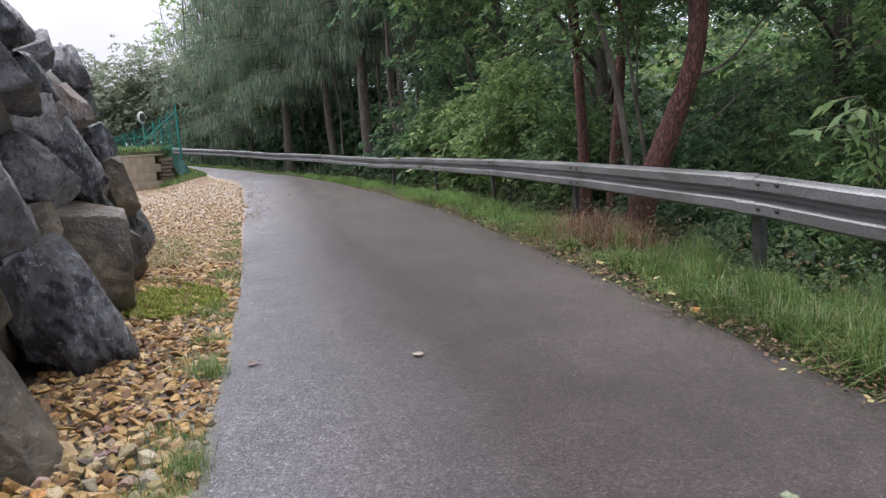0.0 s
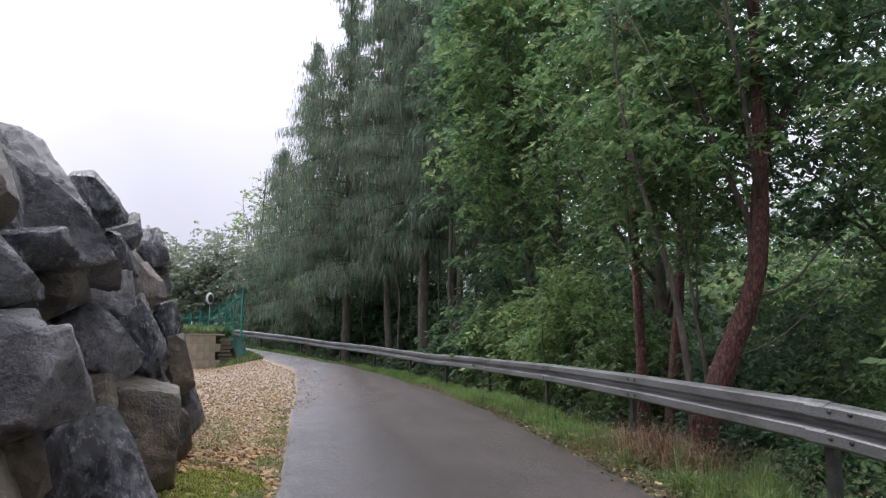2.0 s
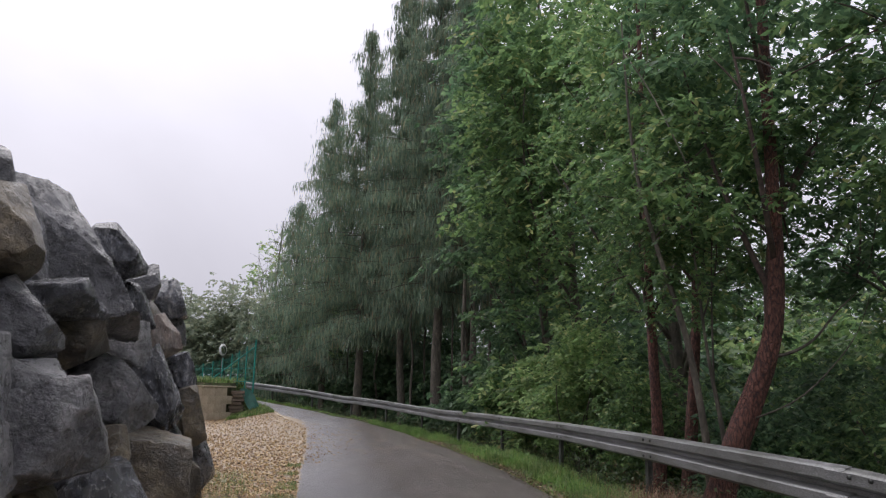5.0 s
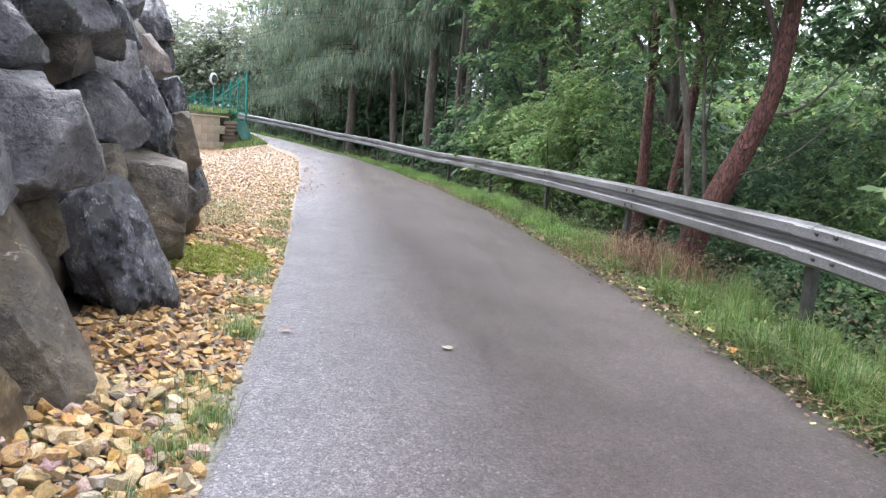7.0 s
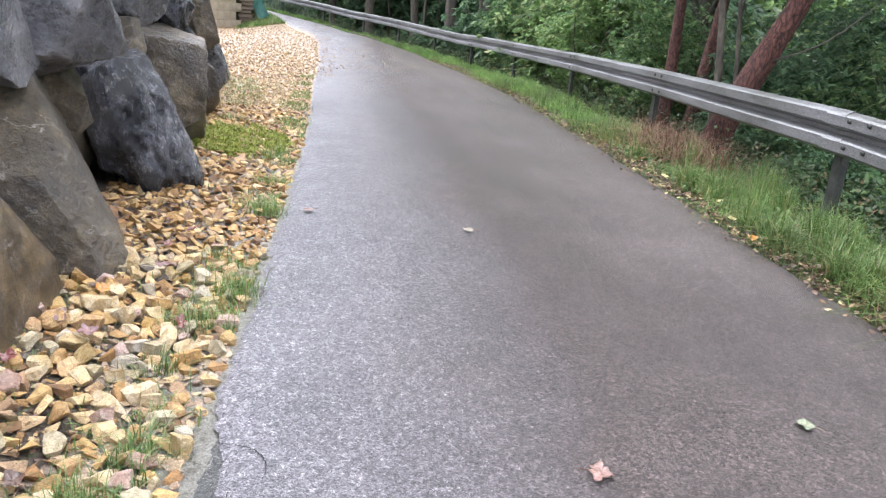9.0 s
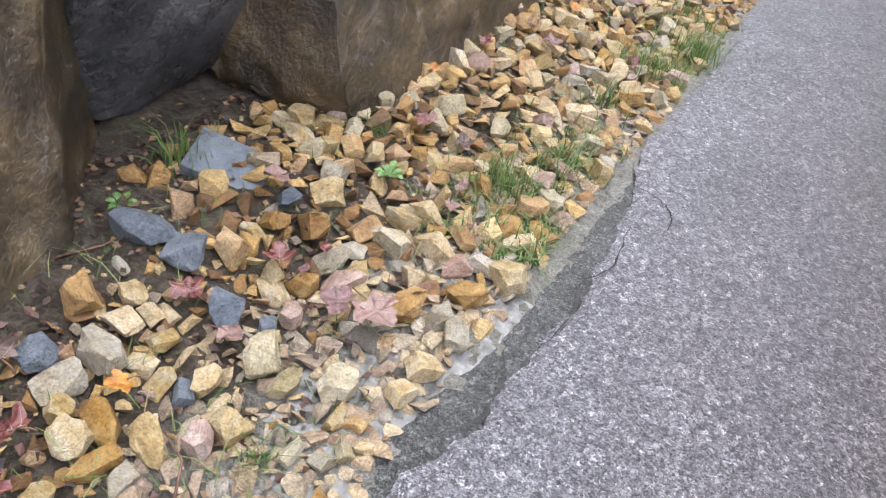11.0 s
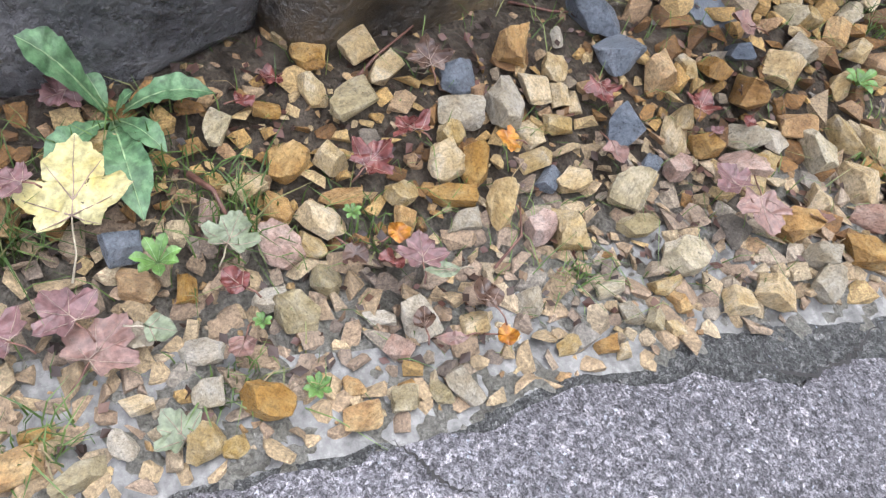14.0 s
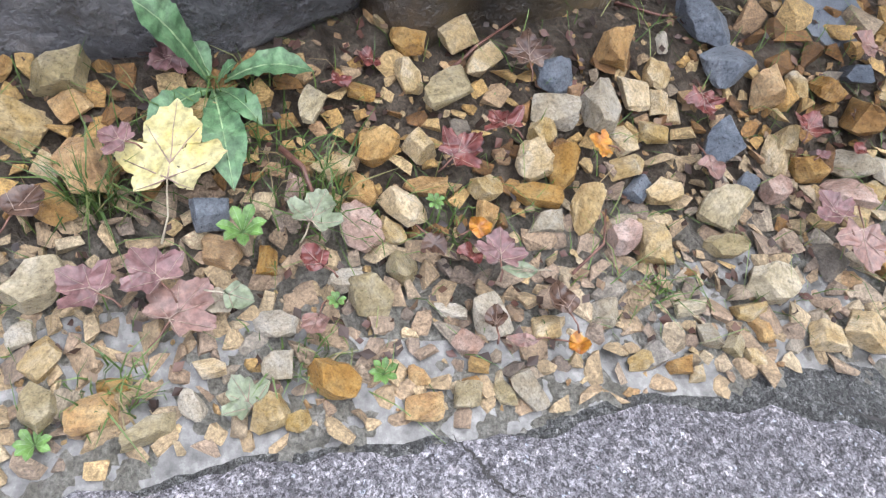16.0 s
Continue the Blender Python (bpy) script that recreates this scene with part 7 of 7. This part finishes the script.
def grass_tuft(x, y, z, r, h, count, seed, label, mat="grass"):
    rng = np.random.default_rng(seed)
    p = rng.normal(0, r * 0.5, (count, 3)) * np.array([1, 1, 0])
    V, F = blades(rng, p, h, 0.0032, 0.8)
    ob = new("grass_tuft", np_mesh("grass_tuft", V, F, M[mat]))
    ob.matrix_basis = pose(x, y, z)
    return tagged(ob, label, "grass", "grass tufts in the gravel", "stuff")


for k, (x, y, r, h, c) in enumerate(((-0.80, -0.297, 0.035, 0.09, 110), (-0.643, 1.634, 0.07, 0.09, 130), (-0.54, 1.823, 0.09, 0.08, 160), (-1.22, 1.03, 0.06, 0.10, 60), (-0.476, 4.437, 0.10, 0.10, 240), (-0.457, 3.096, 0.10, 0.10, 260), (-0.56, 2.75, 0.12, 0.09, 240), (-0.60, 2.35, 0.10, 0.07, 120),
                                     (-0.55, 5.3, 0.16, 0.07, 240), (-0.62, 6.3, 0.2, 0.07, 300), (-0.62, 8.2, 0.2, 0.09, 300), (-0.7, 9.6, 0.25, 0.1, 300), (-0.62, 3.6, 0.1, 0.06, 120), (-1.45, 6.0, 0.12, 0.2, 120), (-1.3, 8.9, 0.25, 0.10, 150), (-1.35, 9.7, 0.4, 0.10, 200), (-1.5, 10.6, 0.5, 0.10, 240), (-1.7, 11.6, 0.5, 0.10, 200), (-1.2, 7.7, 0.16, 0.08, 160), (-1.0, 1.5, 0.05, 0.06, 40), (-0.93, -0.1, 0.12, 0.05, 120), (-0.80, 0.02, 0.10, 0.06, 110), (-0.72, 0.22, 0.06, 0.05, 50), (-0.52, -0.02, 0.05, 0.04, 50), (-0.58, 0.55, 0.05, 0.04, 40), (-0.5, -0.28, 0.05, 0.05, 60))):
    grass_tuft(x, y, float(bed_z(x, y)), r, h, c, 500 + k, "thin green grass tuft growing in gravel")
rng = np.random.default_rng(43)
n = 2600
fy = rng.uniform(-0.9, 3.0, n)
fx_ = wall_x(fy) - 0.2 + (road_l(fy) - 0.08 - wall_x(fy) + 0.2) * rng.random(n) ** 1.7
V, F = leaf_cloud(rng, np.stack([fx_, fy, bed_z(fx_, fy) + 0.006 + 0.012 * rng.random(n)], 1), 0.022, 0.014, 0.0, 0.5)
tagged(new("leaf_litter", np_mesh("leaf_litter", V, F, M["litter"])), "dark rotting leaf crumbs on the soil", "litter", kind="stuff")
n = 1100
fy = rng.uniform(-0.9, 3.0, n)
fx_ = wall_x(fy) - 0.05 + (road_l(fy) - 0.02 - wall_x(fy)) * rng.random(n)
V, F = blades(rng, np.stack([fx_, fy, bed_z(fx_, fy)], 1), 0.05, 0.0022, 1.3)
tagged(new("sparse_grass", np_mesh("sparse_grass", V, F, M["grass"])), "sparse thin grass blades among the gravel", "grass", kind="stuff")
n = 9000
fy = 1.2 + 13 * rng.random(n) ** 1.3
fx_ = road_l(fy) - np.abs(rng.normal(0, 0.16, n)) - 0.01
patch = np.sin(fy * 4.1 + 1) + 0.8 * np.sin(fy * 9.7) + 0.5 * np.sin(fx_ * 31 + fy * 3)
ok = patch > 0.45
V, F = blades(rng, np.stack([fx_, fy, np.where(fy < 9, bed_z(fx_, fy), -0.01)], 1)[ok], 0.06, 0.0045, 1.0)
tagged(new("edge_grass", np_mesh("edge_grass", V, F, M["grass"])), "patchy thin grass along the asphalt edge", "grass", kind="stuff")
# mossy patch at the foot of the wall
rng = np.random.default_rng(41)
n = 30000
a, rr = rng.uniform(0, 6.283, n), np.sqrt(rng.random(n))
px, py = -1.0 + 0.48 * rr * np.cos(a) + 0.02 * rng.normal(size=n), 6.75 + 0.8 * rr * np.sin(a)
wild = np.sin(px * 9 + 2 * np.sin(py * 5)) * np.sin(py * 7 + px * 3) + 0.6 * np.sin(px * 23) * np.sin(py * 19)
ok = rng.random(n) < np.clip(0.85 - rr * 0.75 + 0.7 * wild, 0.0, 1.0)
px, py, n = px[ok], py[ok], int(ok.sum())
V, F = blades(rng, np.stack([px, py, bed_z(px, py)], 1), (0.035 + 0.02 * rng.random(n))[:, None], 0.008, 1.0)
tagged(new("mossy_turf", np_mesh("mossy_turf", V, F, M["moss"])), "low yellow-green mossy turf on the gravel", "moss", kind="stuff")


def twig(pts, r, label):
    bm = bmesh.new()
    tube(bm, pts, [r * (1 - 0.5 * i / (len(pts) - 1)) for i in range(len(pts))], 6)
    return tagged(new("twig", bm_mesh("twig", bm, M["twig"], True)), label, "twig", "twigs on the gravel")


twig([(-0.99, 0.27, 0.05), (-1.04, 0.33, 0.06), (-1.09, 0.41, 0.07)], 0.004, "thin brown twig lying on soil")
twig([(-0.84, -0.03, 0.055), (-0.80, 0.0, 0.06), (-0.755, 0.012, 0.05)], 0.006, "short reddish twig among stones")
twig([(-0.60, 0.40, 0.02), (-0.64, 0.46, 0.035), (-0.70, 0.48, 0.04)], 0.003, "thin dark twig on gravel")
twig([(-1.16, 0.62, 0.05), (-1.12, 0.72, 0.05), (-1.10, 0.84, 0.05)], 0.004, "thin brown twig by the boulder")

# flat slate slab leaning in the gravel
bm = bmesh.new()
box(bm, 0, 0, 0, 0.20, 0.15, 0.035, 0.006)
for v in bm.verts:
    v.co.x += 0.25 * v.co.y + 0.012 * math.sin(v.co.y * 60)
    v.co.y += 0.02 * math.sin(v.co.x * 40)
slab = new("slate_slab", bm_mesh("slate_slab", bm, M["slate"], True, 30))
slab.matrix_basis = pose(-1.13, 1.10, 0.055, 12, 14, 30)
tagged(slab, "flat blue-grey slate slab leaning in gravel", "stone")

# withered stalks round the leaning pine and taller weeds behind the rail
rng = np.random.default_rng(51)
n = 1500
p = np.stack([rng.normal(3.5, 0.15, n), rng.normal(7.5, 0.55, n), np.zeros(n)], 1)
p[:, 2] = ground_height(p[:, 0], p[:, 1])
V, F = blades(rng, p, 0.34, 0.006, 1.3)
tagged(new("withered_stalks", np_mesh("withered_stalks", V, F, M["dead_fern"])), "reddish-brown withered stalks under the guard rail", "dry grass", kind="stuff")
n = 60000
yy = -1 + 40 * rng.random(n) ** 1.6
xx = rail_x(yy) + 0.2 + 2.2 * rng.random(n) ** 1.3
V, F = leaf_cloud(rng, np.stack([xx, yy, ground_height(xx, yy) + 0.5 * rng.random(n) ** 1.5], 1), 0.05, 0.028, 0.2)
tagged(new("ground_ivy", np_mesh("ground_ivy", V, F, M["undergrowth"])), "dark leafy ground cover on the slope", "undergrowth", kind="stuff")
for k, (x, y, r, h, c) in enumerate(((3.42, 5.6, 0.25, 0.34, 420), (3.3, 3.6, 0.25, 0.32, 380), (3.35, 6.8, 0.14, 0.36, 160), (3.05, 3.0, 0.25, 0.28, 380), (3.2, 4.4, 0.2, 0.26, 300))):
    ob = grass_tuft(x, y, ground_at(x, y), r, h, c, 600 + k, "tall green grass tuft under the rail")
    ob["group"] = "grass tufts on the verge"

# ---- yard wall, fence and mirror ----
WA, WB = Vector((-5.2, 36.1, 0)), Vector((-9.3, 26.8, 0))
wd = (WB - WA).normalized()
wn_ = Vector((-wd.y, wd.x, 0))
yaw = math.degrees(math.atan2(wd.y, wd.x))
yard_wall = thing("yard_wall", pose(0, 0, 0), "pale concrete block retaining wall of the yard", "wall", kind="structure")
bm = bmesh.new()
box(bm, 0, 0, 0, 0.994, 0.3, 0.371, 0.005)
BLOCK = bm_mesh("block", bm, M["concrete"], True, 40)
for row in range(4):
    for i in range(9):
        c = WA + wd * (0.5 + i + (0.5 if row % 2 else 0)) - wn_ * 0.0
        part("block", BLOCK, yard_wall, m=pose(c.x, c.y, 0.16 + 0.375 * row, 0, 0, yaw))
bm = bmesh.new()
box(bm, 0, 0, 0, 10.4, 0.36, 0.06, 0.01)
c = WA + wd * 5
part("coping", bm_mesh("coping", bm, M["concrete"]), yard_wall, m=pose(c.x, c.y, 1.51, 0, 0, yaw))
# layered dry-stone pier at the wall's end
pier = thing("stone_pier", pose(-4.85, 36.2, 0), "dark layered dry-stone pier at the wall", "pier")
rnd = random.Random(9)
for i in range(8):
    bm = bmesh.new()
    box(bm, 0, 0, 0, rnd.uniform(0.55, 0.68), 0.5, 0.15, 0.025)
    for v in bm.verts:
        v.co += Vector((rnd.gauss(0, 0.015), rnd.gauss(0, 0.015), rnd.gauss(0, 0.006)))
    part("stone", bm_mesh("stone", bm, M["timber"], True, 40), pier, m=pose(rnd.uniform(-0.05, 0.05), 0, 0.07 + 0.17 * i, 0, 0, rnd.uniform(-8, 8)))
# green tarpaulin sliding down the bank
V, F = [], []
for i in range(13):
    for j in range(7):
        t, u = i / 12, j / 6
        V.append((-4.75 + 0.8 * t ** 1.2 + 0.5 * u, 36.0 - 0.25 * t + 0.3 * u, 1.42 - 1.36 * t + 0.05 * math.sin(9 * t + 5 * u)))
F = [(i * 7 + j, i * 7 + j + 1, i * 7 + j + 8, i * 7 + j + 7) for i in range(12) for j in range(6)]
tarp = new("tarpaulin", np_mesh("tarpaulin", V, F, M["tarp"], True))
tagged(tarp, "crumpled green tarpaulin hanging down the bank", "tarpaulin")
# grassy bank around it and on the wall
rng = np.random.default_rng(61)
n = 30000
t = rng.random(n)
px = np.where(t < 0.5, rng.uniform(-5.0, -2.0, n), rng.uniform(-9.5, -4.3, n))
py = np.where(t < 0.5, rng.uniform(34.0, 40.0, n), rng.uniform(33, 44, n))
edge = road_l(py) - 0.1
ok = (px < edge) & ((t < 0.5) | (px < yard_left(py) - 0.2))
px, py = px[ok], py[ok]
V, F = blades(rng, np.stack([px, py, ground_height(px, py)], 1), 0.22, 0.03, 0.7)
tagged(new("bank_grass", np_mesh("bank_grass", V, F, M["grass"])), "bright green grass on the bank", "grass", kind="stuff")
# fence
fence = thing("fence", pose(-4.2, 36.3, 1.66), "green painted steel fence with a diagonal brace", "fence")
heights = (2.1, 1.78, 1.58, 1.40, 1.22, 1.08, 0.98, 0.9)
fx = [0.0, -0.42, -0.80, -1.15, -1.6, -2.1, -2.6, -3.2]
for i, (x, h) in enumerate(zip(fx, heights)):
    bm = bmesh.new()
    tube(bm, [(0, 0, -0.4), (0, 0, h)], [0.045 if i == 0 else 0.03] * 2, 10)
    part("post", bm_mesh("post", bm, M["green_paint"], True, 40), fence, m=pose(x, 0.5 * -x, 0))
bm = bmesh.new()
tube(bm, [(-0.03, 0.03, 1.75), (-2.15, 0.9, 0.15)], [0.032, 0.032], 8)
part("brace", bm_mesh("brace", bm, M["green_paint"], True, 40), fence)
for z, e in ((0.12, 0.85), (0.75, 0.62)):
    bm = bmesh.new()
    tube(bm, [(0, 0, z), (fx[-1], -0.5 * fx[-1], z * 0.9)], [0.014, 0.014], 6)
    part("rail", bm_mesh("rail", bm, M["green_paint"], True, 40), fence)
V, F = [], []
for i in range(70):
    x = fx[-1] * i / 69
    h = float(np.interp(-x, [-v for v in fx], heights)) - 0.06
    k = len(V)
    V += [(x - 0.004, -0.5 * x, 0.0), (x + 0.004, -0.5 * x, 0.0), (x + 0.004, -0.5 * x, h), (x - 0.004, -0.5 * x, h)]
    F.append((k, k + 1, k + 2, k + 3))
part("wire_mesh", np_mesh("wire_mesh", V, F, M["green_paint"]), fence, "thin green wire", kind="stuff")
# traffic mirror
mir = thing("traffic_mirror", pose(-6.85, 43.5, 0.9), "round white-rimmed traffic mirror on a pole", "traffic mirror")
bm = bmesh.new()
tube(bm, [(0, 0.06, -0.3), (0, 0.06, 3.1)], [0.035, 0.035], 10)
part("pole", bm_mesh("pole", bm, M["zinc"], True, 40), mir)
bm = bmesh.new()
bmesh.ops.create_uvsphere(bm, u_segments=24, v_segments=12, radius=0.34)
for v in bm.verts:
    v.co.y = max(-0.06, min(0.05, v.co.y * 0.25))
part("rim", bm_mesh("rim", bm, M["sign_white"], True, 40), mir, "white painted rim", pose(0, 0, 2.72, 0, 0, 62))
bm = bmesh.new()
bmesh.ops.create_uvsphere(bm, u_segments=24, v_segments=12, radius=0.26)
for v in bm.verts:
    v.co.y *= 0.15
part("glass", bm_mesh("glass", bm, M["mirror"], True), mir, "convex mirror glass", pose(0.04, -0.02, 2.72, 0, 0, 62))
# pale kerb line at the bend
bm = bmesh.new()
pts = [(float(x) - 0.05, float(y), float(rise(y)) + 0.01) for x, y in EDGE_L[::3] if 29.5 < y < 41]
tube(bm, pts, [0.035] * len(pts), 6)
tagged(new("kerb", bm_mesh("kerb", bm, M["concrete"], True)), "low pale concrete kerb round the grass bank", "kerb", kind="structure")
# gravel washed over the lane
rng = np.random.default_rng(71)
n = 240
yy = rng.uniform(14, 28, n)
xx = road_l(yy) + np.abs(rng.normal(0, 0.9, n)) * np.clip((yy - 12) / 8, 0.2, 1)
stone_heap("scattered_stones", np.stack([xx, yy, rise(yy) + 0.03], 1), rng.uniform(0.02, 0.05, n), "gravel washed across the wet lane")
